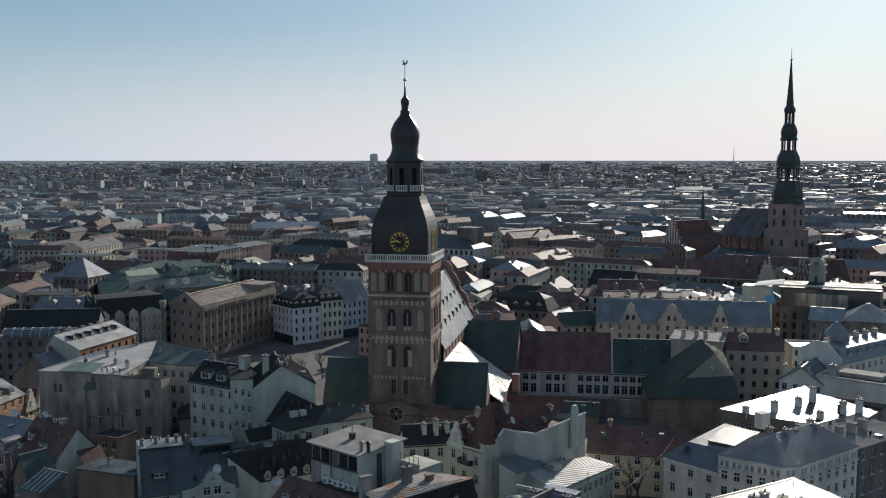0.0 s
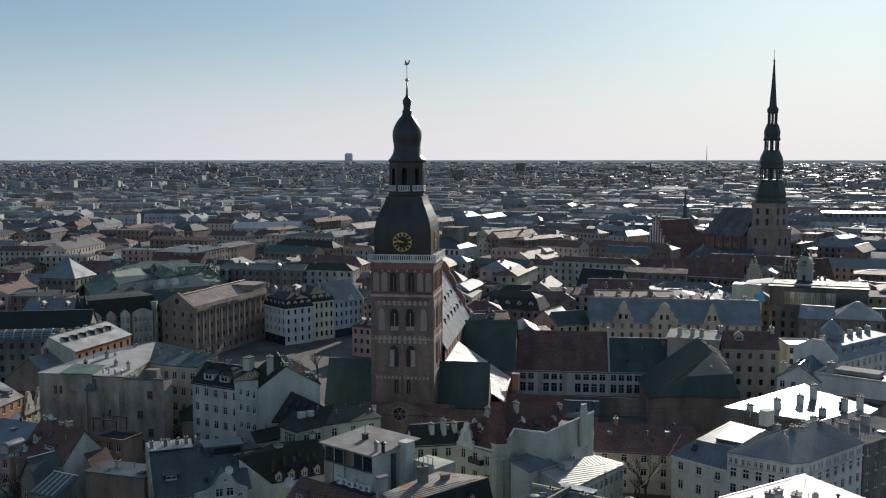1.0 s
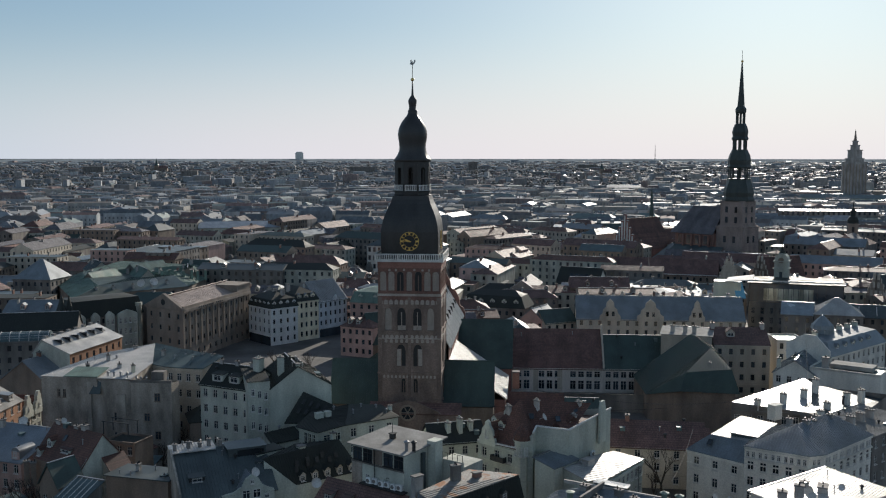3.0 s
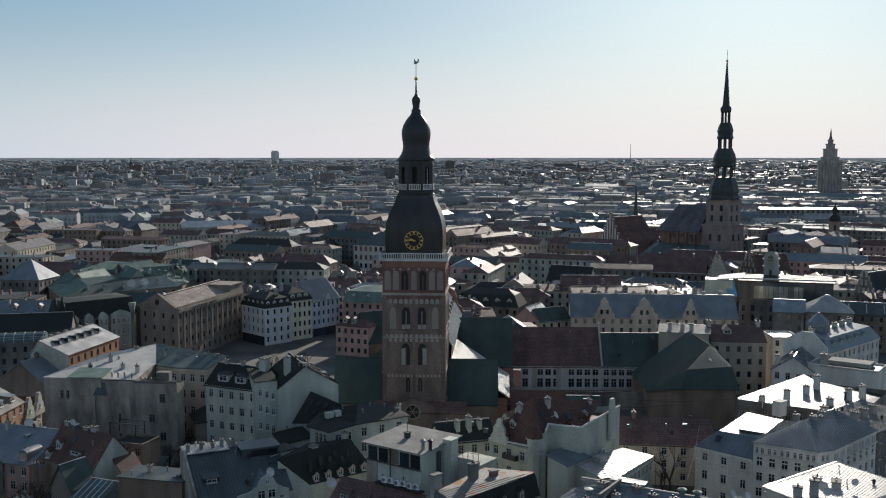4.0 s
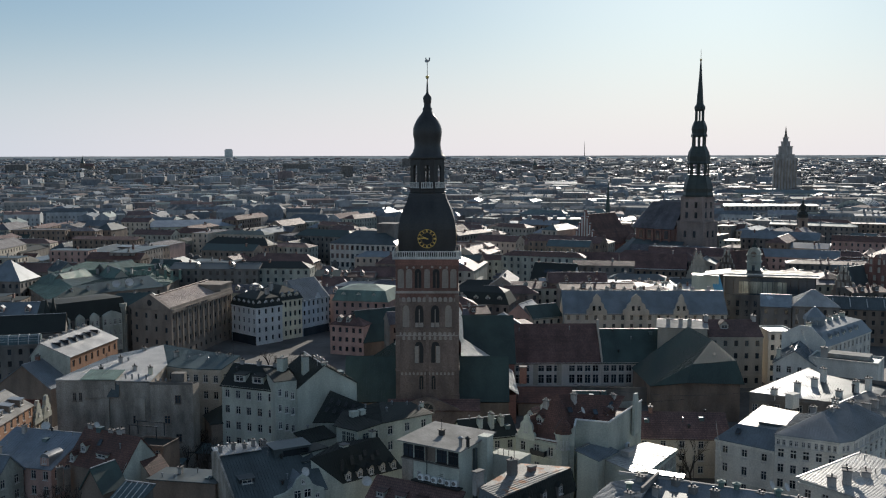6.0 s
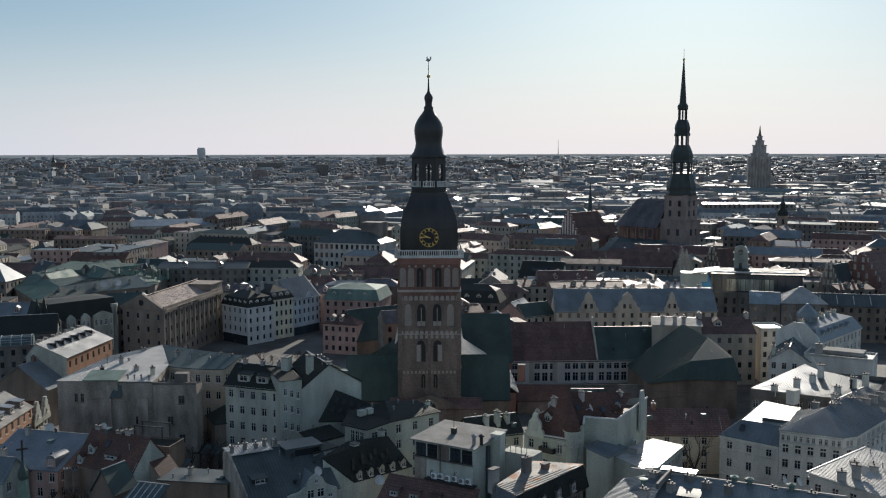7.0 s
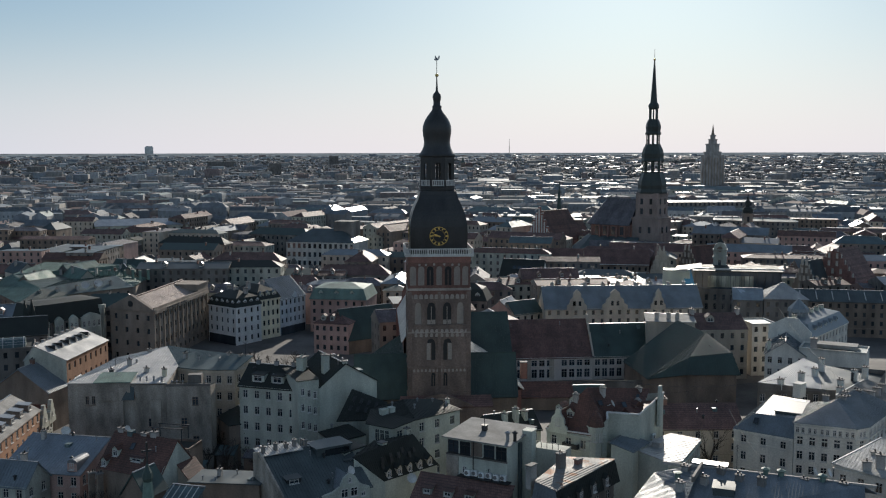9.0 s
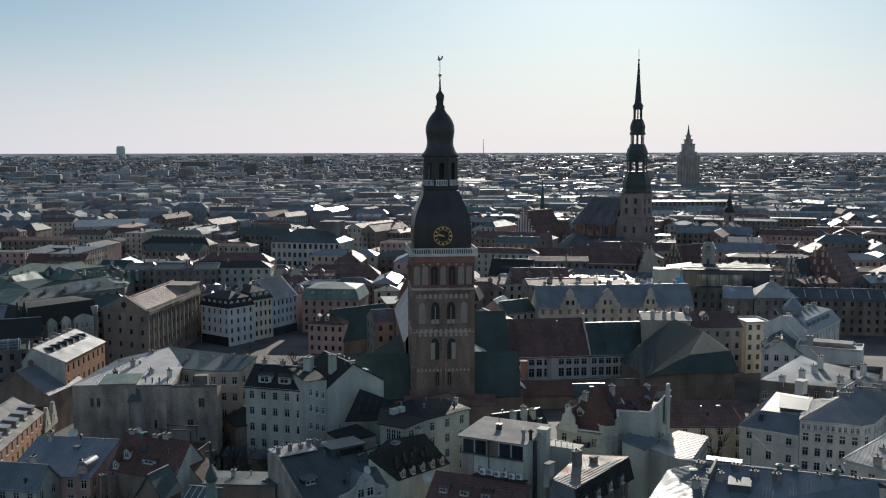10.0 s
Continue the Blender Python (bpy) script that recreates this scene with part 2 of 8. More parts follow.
                        self.m.append(mat)
                    last = o
                s += seam
        return self

    def mesh(self, name, mats):
        me = bpy.data.meshes.new(name)
        me.from_pydata(self.v, [], self.f)
        for m in mats:
            me.materials.append(m)
        if len(mats) > 1:
            me.polygons.foreach_set("material_index", self.m)
        me.update()
        return me


def thing(name, m, label, category, group="", kind=""):
    ob = new(name)
    ob.empty_display_size = 0.5
    ob.matrix_basis = m
    return tagged(ob, label, category, group, kind)


def part(name, shape, mats, parent, m=None, label="", smooth=False):
    """One mesh object under a thing or a part. shape: a Shape, or a mesh to share."""
    if isinstance(shape, Shape):
        shape = shape.mesh(name, mats if isinstance(mats, (list, tuple)) else [mats])
        if smooth:
            shape.polygons.foreach_set("use_smooth", [True] * len(shape.polygons))
    ob = new(name, shape)
    ob.parent = parent
    if m is not None:
        ob.matrix_basis = m
    return tagged(ob, label)


CACHE = {}


def window_mesh(w, h, style="cross", framem=FRAME):
    """A window frame with its bars and sill, all one connected piece, and its pane of glass."""
    key = (round(w, 2), round(h, 2), style, framem.name)
    if key not in CACHE:
        f, g, t = Shape(), Shape(), 0.09
        cross = style in ("cross", "tall")
        xs = [0, t, w / 2 - 0.045, w / 2 + 0.045, w - t, w] if cross else [0, t, w - t, w]
        zs = [0, t, h * 0.66, h * 0.66 + 0.07, h - t, h] if cross else [0, t, h - t, h]
        n, m = len(xs), len(zs)
        f.v = [(x, y, z) for y in (-0.02, 0.08) for z in zs for x in xs]

        def at(i, j, k=0):
            return k * n * m + j * n + i

        def solid(i, j):
            return 0 <= i < n - 1 and 0 <= j < m - 1 and not (i % 2 and j % 2)
        for j in range(m - 1):
            for i in range(n - 1):
                if not solid(i, j):
                    continue
                f.f.append((at(i, j), at(i + 1, j), at(i + 1, j + 1), at(i, j + 1)))
                for di, dj, a, b in ((-1, 0, (i, j + 1), (i, j)), (1, 0, (i + 1, j), (i + 1, j + 1)), (0, 1, (i + 1, j + 1), (i, j + 1)), (0, -1, (i, j), (i + 1, j))):
                    if not solid(i + di, j + dj):
                        f.f.append((at(*a), at(*a, 1), at(*b, 1), at(*b)))
        o = len(f.v)
        f.v += [(-0.1, -0.28, -0.03), (w + 0.1, -0.28, -0.03), (w + 0.1, -0.28, -0.12), (-0.1, -0.28, -0.12), (-0.1, 0.05, -0.12), (w + 0.1, 0.05, -0.12)]
        f.f += [(0, o, o + 1, n - 1), (o, o + 3, o + 2, o + 1), (o + 3, o + 4, o + 5, o + 2), (0, o + 4, o + 3, o), (n - 1, o + 1, o + 2, o + 5)]
        f.m = [0] * len(f.f)
        g.quad((t, 0.05, t), (w - t, 0.05, t), (w - t, 0.05, h - t), (t, 0.05, h - t))
        CACHE[key] = (f.mesh("window", [framem]), g.mesh("pane", [GLASS]))
    return CACHE[key]


def facade(sh, p0, u, width, z0, z1, cols, rows, inset=0.22, mat=0, back=0):
    """A wall face from p0 along u, with window openings set back. Returns the openings."""
    p0, u = Vector((*p0, 0)), Vector((*u, 0))
    n = Vector((u.y, -u.x, 0))
    xs = [0.0] + [q for c in cols for q in c] + [width]
    zs = [z0] + [q for r in rows for q in r] + [z1]

    def at(x, z, k=0.0):
        return p0 + u * x - n * k + Vector((0, 0, z))
    out = []
    for j in range(len(zs) - 1):
        if j % 2 == 0:
            if zs[j + 1] - zs[j] > 1e-4:
                sh.quad(at(0, zs[j]), at(width, zs[j]), at(width, zs[j + 1]), at(0, zs[j + 1]), mat)
            continue
        for i in range(len(xs) - 1):
            a, b, c, d = xs[i], xs[i + 1], zs[j], zs[j + 1]
            if i % 2 == 0:
                sh.quad(at(a, c), at(b, c), at(b, d), at(a, d), mat)
            else:
                k = inset
                sh.quad(at(a, c), at(b, c), at(b, c, k), at(a, c, k), mat)
                sh.quad(at(a, d, k), at(b, d, k), at(b, d), at(a, d), mat)
                sh.quad(at(a, c), at(a, c, k), at(a, d, k), at(a, d), mat)
                sh.quad(at(b, c, k), at(b, c), at(b, d), at(b, d, k), mat)
                sh.quad(at(a, c, k), at(b, c, k), at(b, d, k), at(a, d, k), back)
                out.append((at(a, c, k - 0.09), u, b - a, d - c))
    return out


def openings(width, z0, z1, bays, floors, ww=1.15, wh=1.75, ground=True):
    """Evenly spaced columns and rows of windows."""
    step = width / bays
    cols = [(step * (i + 0.5) - ww / 2, step * (i + 0.5) + ww / 2) for i in range(bays)]
    fh = (z1 - z0) / floors
    rows = [(z0 + fh * j + fh * 0.3, z0 + fh * j + fh * 0.3 + min(wh, fh * 0.58)) for j in range(0 if ground else 1, floors)]
    return cols, rows


def set_windows(parent, outs, style="cross", framem=FRAME, deep=True):
    for p, u, w, h in outs:
        fm, gm = window_mesh(w, h, style, framem)
        m = Matrix.Translation(p) @ Matrix.Rotation(math.atan2(u.y, u.x), 4, "Z")
        if deep:
            ob = part("window", fm, None, parent, m)
            part("pane", gm, None, ob)
        else:
            part("window", gm, None, parent, m)


def chimney(parent, x, y, z, h=1.8, w=0.7, d=0.9, mat=None, pots=2, ang=0.0):
    mat = mat or CHIM
    key = ("chimney", h, w, d, mat.name, pots)
    if key not in CACHE:
        s = Shape().box(-w / 2, -d / 2, -1.5, w / 2, d / 2, h, 0, 0.02)
        s.box(-w / 2 - 0.1, -d / 2 - 0.1, h - 0.18, w / 2 + 0.1, d / 2 + 0.1, h + 0.02, 2)
        for i in range(pots):
            yy = (i + 0.5) / pots * d - d / 2
            s.rod((0, yy, h), (0, yy, h + 0.3 + 0.15 * (i % 2)), 0.13, 6, 1 if pots != 3 else 0)
        CACHE[key] = s.mesh("chimney", [mat, IRON, CHIMCAP])
    return part("chimney", CACHE[key], None, parent, pose(x, y, z, 0, 0, ang))


def dormer(parent, x, y, z, ang=0.0, w=1.7, h=1.9, depth=3.0, wall=None, roof=None, style="gable"):
    """A dormer that faces its local -y; (x, y, z) is the middle of its sill."""
    wall, roof = wall or WHITE, roof or DARKM
    key = ("dormer", w, h, depth, wall.name, roof.name, style)
    if key not in CACHE:
        s = Shape().box(-w / 2, 0, -0.6, w / 2, depth, h)
        if style == "gable":
            s.add([(-w / 2, 0, h), (w / 2, 0, h), (0, 0, h + w * 0.42), (-w / 2, depth, h), (w / 2, depth, h), (0, depth, h + w * 0.42)], ((0, 1, 2),))
            k = w * 0.42
            s.slope([(-w / 2 - 0.15, depth, h - 0.07), (-w / 2 - 0.15, -0.2, h - 0.07), (0, -0.2, h + k + 0.1), (0, depth, h + k + 0.1)], 0.1, 0, 1)
            s.slope([(w / 2 + 0.15, -0.2, h - 0.07), (w / 2 + 0.15, depth, h - 0.07), (0, depth, h + k + 0.1), (0, -0.2, h + k + 0.1)], 0.1, 0, 1)
        else:
            s.slope([(-w / 2 - 0.15, -0.25, h + 0.02), (w / 2 + 0.15, -0.25, h + 0.02), (w / 2 + 0.15, depth, h + 0.35), (-w / 2 - 0.15, depth, h + 0.35)], 0.12, 0, 1)
        CACHE[key] = s.mesh("dormer", [wall, roof])
    ob = part("dormer", CACHE[key], None, parent, pose(x, y, z, 0, 0, ang))
    fm, gm = window_mesh(w * 0.66, h * 0.72)
    wi = part("window", fm, None, ob, pose(-w * 0.33, -0.07, h * 0.16))
    part("pane", gm, None, wi)
    return ob


def skylight(parent, x, y, z, pitch, ang=0.0, w=0.9, h=1.3):
    key = ("skylight", w, h)
    if key not in CACHE:
        s = Shape().box(-w / 2, -h / 2, -0.05, w / 2, h / 2, 0.03, 1)
        s.quad((-w / 2 + 0.07, -h / 2 + 0.07, 0.034), (w / 2 - 0.07, -h / 2 + 0.07, 0.034), (w / 2 - 0.07, h / 2 - 0.07, 0.034), (-w / 2 + 0.07, h / 2 - 0.07, 0.034), 0)
        CACHE[key] = s.mesh("skylight", [GLASS, IRON])
    return part("skylight", CACHE[key], None, parent, pose(x, y, z, 0, 0, ang) @ pose(0, 0, 0, pitch))


def roof_planes(kind, w, d, e, r, o=0.35, split=0.5, hip=0.5, mh=3.2, mi=1.3):
    """The planes of a roof over a plan w x d, each with its eave first, and the gable triangles of the wall."""
    P, tri = [], []
    if kind == "gx":                      # ridge along x
        y = d * split
        k0, k1 = (r - e) / y, (r - e) / (d - y)
        P.append([(-o, -o, e - o * k0), (w + o, -o, e - o * k0), (w + o, y, r), (-o, y, r)])
        P.append([(w + o, d + o, e - o * k1), (-o, d + o, e - o * k1), (-o, y, r), (w + o, y, r)])
        for x in (0, w):
            tri.append([(x, 0, e), (x, d, e), (x, y, r)])
    elif kind == "gy":
        x = w * split
        k0, k1 = (r - e) / x, (r - e) / (w - x)
        P.append([(-o, d + o, e - o * k0), (-o, -o, e - o * k0), (x, -o, r), (x, d + o, r)])
        P.append([(w + o, -o, e - o * k1), (w + o, d + o, e - o * k1), (x, d + o, r), (x, -o, r)])
        for y in (0, d):
            tri.append([(0, y, e), (w, y, e), (x, y, r)])
    elif kind == "hip":
        a = (-o, -o, e), (w + o, -o, e), (w + o, d + o, e), (-o, d + o, e)
        if w >= d:
            i = min(w / 2 - 0.01, d * hip)
            g, h = (i, d * split, r), (w - i, d * split, r)
            P += [[a[0], a[1], h, g], [a[2], a[3], g, h], [a[1], a[2], h], [a[3], a[0], g]]
        else:
            i = min(d / 2 - 0.01, w * hip)
            g, h = (w * split, i, r), (w * split, d - i, r)
            P += [[a[0], a[1], g], [a[2], a[3], h], [a[1], a[2], h, g], [a[3], a[0], g, h]]
    elif kind in ("mf", "mb", "ml", "mr"):    # single pitch, low at front, back, left or right
        z = {"mf": (e, e, r, r), "mb": (r, r, e, e), "ml": (e, r, r, e), "mr": (r, e, e, r)}[kind]
        c = [(-o, -o, z[0]), (w + o, -o, z[1]), (w + o, d + o, z[2]), (-o, d + o, z[3])]
        s = {"mf": 0, "mr": 1, "mb": 2, "ml": 3}[kind]
        P.append(c[s:] + c[:s])
        q = [(0, 0, z[0]), (w, 0, z[1]), (w, d, z[2]), (0, d, z[3])]
        for i in range(4):
            a, b = q[i], q[(i + 1) % 4]
            if max(a[2], b[2]) > e + 1e-3:
                tri.append([(a[0], a[1], e), (b[0], b[1], e)] + ([b] if b[2] > e + 1e-3 else []) + ([a] if a[2] > e + 1e-3 else []))
    elif kind == "mansard":
        a = [(-o, -o, e), (w + o, -o, e), (w + o, d + o, e), (-o, d + o, e)]
        b = [(mi, mi, e + mh), (w - mi, mi, e + mh), (w - mi, d - mi, e + mh), (mi, d - mi, e + mh)]
        for i in range(4):
            P.append([a[i], a[(i + 1) % 4], b[(i + 1) % 4], b[i]])
        ww, dd = w - 2 * mi, d - 2 * mi
        i = min(ww, dd) * 0.42
        if ww >= dd:
            g, h = (mi + i, d / 2, r), (w - mi - i, d / 2, r)
            P += [[b[0], b[1], h, g], [b[2], b[3], g, h], [b[1], b[2], h], [b[3], b[0], g]]
        else:
            g, h = (w / 2, mi + i, r), (w / 2, d - mi - i, r)
            P += [[b[0], b[1], g], [b[2], b[3], h], [b[1], b[2], h, g], [b[3], b[0], g, h]]
    elif kind == "flat":
        P.append([(0.25, 0.25, e - 0.25), (w - 0.25, 0.25, e - 0.25), (w - 0.25, d - 0.25, e - 0.2), (0.25, d - 0.25, e - 0.2)])
    elif kind == "slab":
        P.append([(-o, -o, e + 0.3), (w + o, -o, e + 0.3), (w + o, d + o, r), (-o, d + o, r)])
    return P, tri


def roof_z(kind, x, y, w, d, e, r, split=0.5):
    if kind == "gx":
        q = d * split
        return e + (r - e) * (y / q if y < q else (d - y) / (d - q))
    if kind == "gy":
        q = w * split
        return e + (r - e) * (x / q if x < q else (w - x) / (w - q))
    if kind == "hip":
        return e + (r - e) * min(1.0, 2 * min(x, y, w - x, d - y) / min(w, d))
    return {"mf": e + (r - e) * y / d, "mr": r + (e - r) * x / w, "slab": r}.get(kind, e - 0.2)


LITTER = random.Random(23)


def roof_litter(H, kind, w, d, e, r, split):
    """Pipes, hatches and cowls that stand about on an old roof."""
    for i in range(5):
        x, y = LITTER.uniform(0.12, 0.88) * w, LITTER.uniform(0.1, 0.9) * d
        k = LITTER.choice(("pipe", "pipe", "hatch", "cowl"))
        if k not in CACHE:
            if k == "pipe":
                CACHE[k] = Shape().rod((0, 0, -0.8), (0, 0, 0.8), 0.1, 6).rod((0, 0, 0.8), (0, 0, 0.95), 0.18, 6).mesh("vent_pipe", [ZINC])
            elif k == "hatch":
                CACHE[k] = Shape().box(-0.5, -0.6, -0.6, 0.5, 0.6, 0.35).box(-0.56, -0.66, 0.35, 0.56, 0.66, 0.42).mesh("roof_hatch", [TEALM])
            else:
                CACHE[k] = Shape().rod((0, 0, -0.8), (0, 0, 0.5), 0.2, 8).lathe(((0.36, 0.5), (0.36, 0.62), (0.05, 0.85)), 8).mesh("cowl", [IRON])
        part({"pipe": "vent_pipe", "hatch": "roof_hatch", "cowl": "cowl"}[k], CACHE[k], None, H, pose(x, y, roof_z(kind, x, y, w, d, e, r, split)))


def house(name, A, B, d, eave, ridge, roof="gx", wall=WHITE, roofm=DARKM, label="", category="house", sides="FLR", custom=None, bays=None, floors=None, seam=0.0,
          chimneys=(), dormers=(), lights=(), split=0.5, hip=0.5, mh=3.2, mi=1.3, ww=1.15, wh=1.75, deep=True, base=0.0, cornice=True, over=0.35, ground=True, group="", thick=0.18, litter=True):
    """A house with its front from A to B, d metres deep behind it."""
    A, B = Vector(A), Vector(B)
    w = (B - A).length
    ang = math.degrees(math.atan2(B.y - A.y, B.x - A.x))
    H = thing(name, pose(A.x, A.y, base, 0, 0, ang), label, category, group)
    s = Shape()
    outs = []
    spec = {"F": ((0, 0), (1, 0), w), "R": ((w, 0), (0, 1), d), "B": ((w, d), (-1, 0), w), "L": ((0, d), (0, -1), d)}
    fl = floors or max(1, round(eave / 3.5))
    for k, (p0, u, width) in spec.items():
        if k in sides:
            nb = (bays or {}).get(k) or max(1, round(width / 2.9))
            cols, rows = openings(width, 0.2, eave - 0.3, nb, fl, min(ww, width / nb * 0.6), wh, ground)
        else:
            cols, rows = [], []
        if custom and k in custom:
            cols, rows = custom[k]
        outs += facade(s, p0, u, width, -0.5, eave, cols, rows)
    P, tri = roof_planes(roof, w, d, eave, ridge, over, split, hip, mh, mi)
    for t in tri:
        s.add(t, (tuple(range(len(t))),))
    if roof == "flat":
        for a in ((0, 0, w, 0.25), (0, d - 0.25, w, d), (0, 0.25, 0.25, d - 0.25), (w - 0.25, 0.25, w, d - 0.25)):
            s.box(a[0], a[1], eave - 0.3, a[2], a[3], eave + 0.25)
    part("wall", s, wall, H)
    set_windows(H, outs, deep=deep)
    for p in P:
        part("roof_slope", Shape().slope(p, thick, seam), roofm, H)
    if roofm not in (TILE, TILEB) and roof in ("gx", "gy", "hip", "mf", "mr"):
        hx = min(w / 2, d * hip) if roof == "hip" else 0
        hy = min(d / 2, w * hip) if roof == "hip" else 0
        cap = Shape()
        if roof == "gx" or (roof == "hip" and w >= d):
            cap.box(hx - 0.2, d * split - 0.14, ridge - 0.05, w - hx + 0.2, d * split + 0.14, ridge + 0.09)
        elif roof in ("gy", "hip"):
            cap.box(w * split - 0.14, hy - 0.2, ridge - 0.05, w * split + 0.14, d - hy + 0.2, ridge + 0.09)
        elif roof == "mf":
            cap.box(-over, d + over - 0.2, ridge - 0.05, w + over, d + over + 0.06, ridge + 0.12)
        else:
            cap.box(-over - 0.06, -over, ridge - 0.05, -over + 0.2, d + over, ridge + 0.12)
        part("ridge_cap", cap, ZINC, H)
    if cornice and sides:
        q, z = 0.22, eave - 0.35
        if roof not in ("gy",):
            part("cornice", Shape().box(-q, -q, z, w + q, -0.003, eave - 0.1), wall, H)
        if roof not in ("gx", "mf", "mb"):
            for k, x0, x1 in (("L", -q, -0.003), ("R", w + 0.003, w + q)):
                if k in sides:
                    part("cornice", Shape().box(x0, 0.003, z, x1, d + q, eave - 0.1), wall, H)
        if fl > 2 and "F" in sides:
            zz = 0.2 + (eave - 0.5) / fl
            part("string_course", Shape().box(-0.08, -0.1, zz - 0.15, w + 0.08, -0.003, zz + 0.1), wall, H)
    for c in chimneys:
        chimney(H, *c)
    if litter and deep and roof in ("gx", "gy", "hip", "mf", "mr", "flat", "slab") and w * d > 60:
        roof_litter(H, roof, w, d, eave, ridge, split)
    for q in dormers:
        dormer(H, **q)
    for q in lights:
        skylight(H, *q)
    return H

# ---- ground ----


def ground_height(r):
    """Flat town, then a long slow rise of the plain up to the horizon."""
    k = max(0.0, (r - 2200.0) / 2700.0)
    return 62.0 * min(1.0, k) ** 1.15


def build_ground():
    s = Shape()
    rings = [0, 60, 120, 200, 300, 420, 560, 750, 1000, 1350, 1800, 2200, 2500, 2800, 3100, 3400, 3700, 4000, 4300, 4600, 4880]
    n = 96
    vs = []
    for r in rings:
        vs += [(-34 + r * math.cos(2 * math.pi * i / n), r * math.sin(2 * math.pi * i / n), ground_height(r)) for i in range(n)]
    fs = [(j * n + i, j * n + (i + 1) % n, (j + 1) * n + (i + 1) % n, (j + 1) * n + i) for j in range(1, len(rings) - 1) for i in range(n)]
    fs.append(tuple(range(n, 2 * n)))
    s.add(vs, fs)
    # outer rings turn pale blue-grey: distance haze put into the ground colour
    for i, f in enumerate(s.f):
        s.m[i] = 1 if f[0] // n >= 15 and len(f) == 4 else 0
    ob = new("ground", s.mesh("ground", [material("ground_town", (0.115, 0.108, 0.10), stain=0.5, scale=0.25), material("far_haze_ground", (0.25, 0.28, 0.295), rough=1.0, spec=0.0, stain=0.5, scale=0.03, bump=0)]))
    tagged(ob, "grey-brown town ground of paving, yards and bare soil", "ground", "", "structure")


build_ground()

# ---- the brick cathedral ----
DOM = pose(-11.45, 229.5, 0, 0, 0, -9)
cathedral = thing("cathedral", DOM, "brick cathedral with clock tower, dark copper dome and green roofs", "church")
TW = 7.3


def arch_head(w, thick=0.22, pointed=False, mat=0, n=8):
    """The solid corners over an arch, filling a rectangle as high as the arch."""
    h = w * (0.75 if pointed else 0.5)
    s = Shape()
    pts = []
    for i in range(n + 1):
        x = w * i / n
        if pointed:
            q = min(x, w - x) / (w / 2)
            z = h * math.sin(math.acos(1 - q * 0.999)) ** 0.8 if q > 0 else 0
        else:
            z = math.sqrt(max(0, (w / 2) ** 2 - (x - w / 2) ** 2))
        pts.append((x, z))
    for (x0, z0), (x1, z1) in zip(pts, pts[1:]):
        s.quad((x0, 0, z0), (x1, 0, z1), (x1, 0, h), (x0, 0, h), mat)
        s.quad((x0, 0, z0), (x0, thick, z0), (x1, thick, z1), (x1, 0, z1), mat)
    return s, h


def arched(parent, p, u, w, h, fill, pointed, tracery=False):
    """Dresses an opening in the tower: arch corners, and a dark window or a pale blind niche behind."""
    m = Matrix.Translation(Vector(p)) @ Matrix.Rotation(math.atan2(u.y, u.x), 4, "Z")
    key = ("arch", round(w, 2), pointed)
    if key not in CACHE:
        s, ah = arch_head(w, 0.3, pointed)
        CACHE[key] = (s.mesh("arch_head", [DOMBRICK]), ah)
    me, ah = CACHE[key]
    part("arch_head", me, None, parent, m @ pose(0, -0.33, h - ah))
    key = ("archfill", round(w, 2), round(h, 2), fill, tracery)
    if key not in CACHE:
        s = Shape()
        if fill == "niche":
            s.quad((0, 0, 0), (w, 0, 0), (w, 0, h), (0, 0, h))
            s.box(w / 2 - 0.08, -0.1, 0, w / 2 + 0.08, -0.002, h - ah)
            CACHE[key] = s.mesh("niche", [DOMPALE])
        else:
            s.quad((0, 0, 0), (w, 0, 0), (w, 0, h), (0, 0, h), 1)
            s.box(w / 2 - 0.09, -0.12, 0, w / 2 + 0.09, -0.002, h * 0.8, 0)
            if tracery:
                s.box(0.05, -0.15, 0, w * 0.42, -0.002, h * 0.2, 0).box(w * 0.58, -0.15, 0, w - 0.05, -0.002, h * 0.2, 0)
            else:
                if fill == "left":
                    s.box(0, -0.1, 0, w * 0.46, -0.002, h * 0.78, 2)
                elif fill == "right":
                    s.box(w * 0.54, -0.1, 0, w, -0.002, h * 0.78, 2)
            CACHE[key] = s.mesh("window", [DOMBRICK if not tracery else DOMPALE, BLACK, DOMPALE])
    part("niche" if fill == "niche" else "window", CACHE[key], None, parent, m @ pose(0, 0.05, 0))


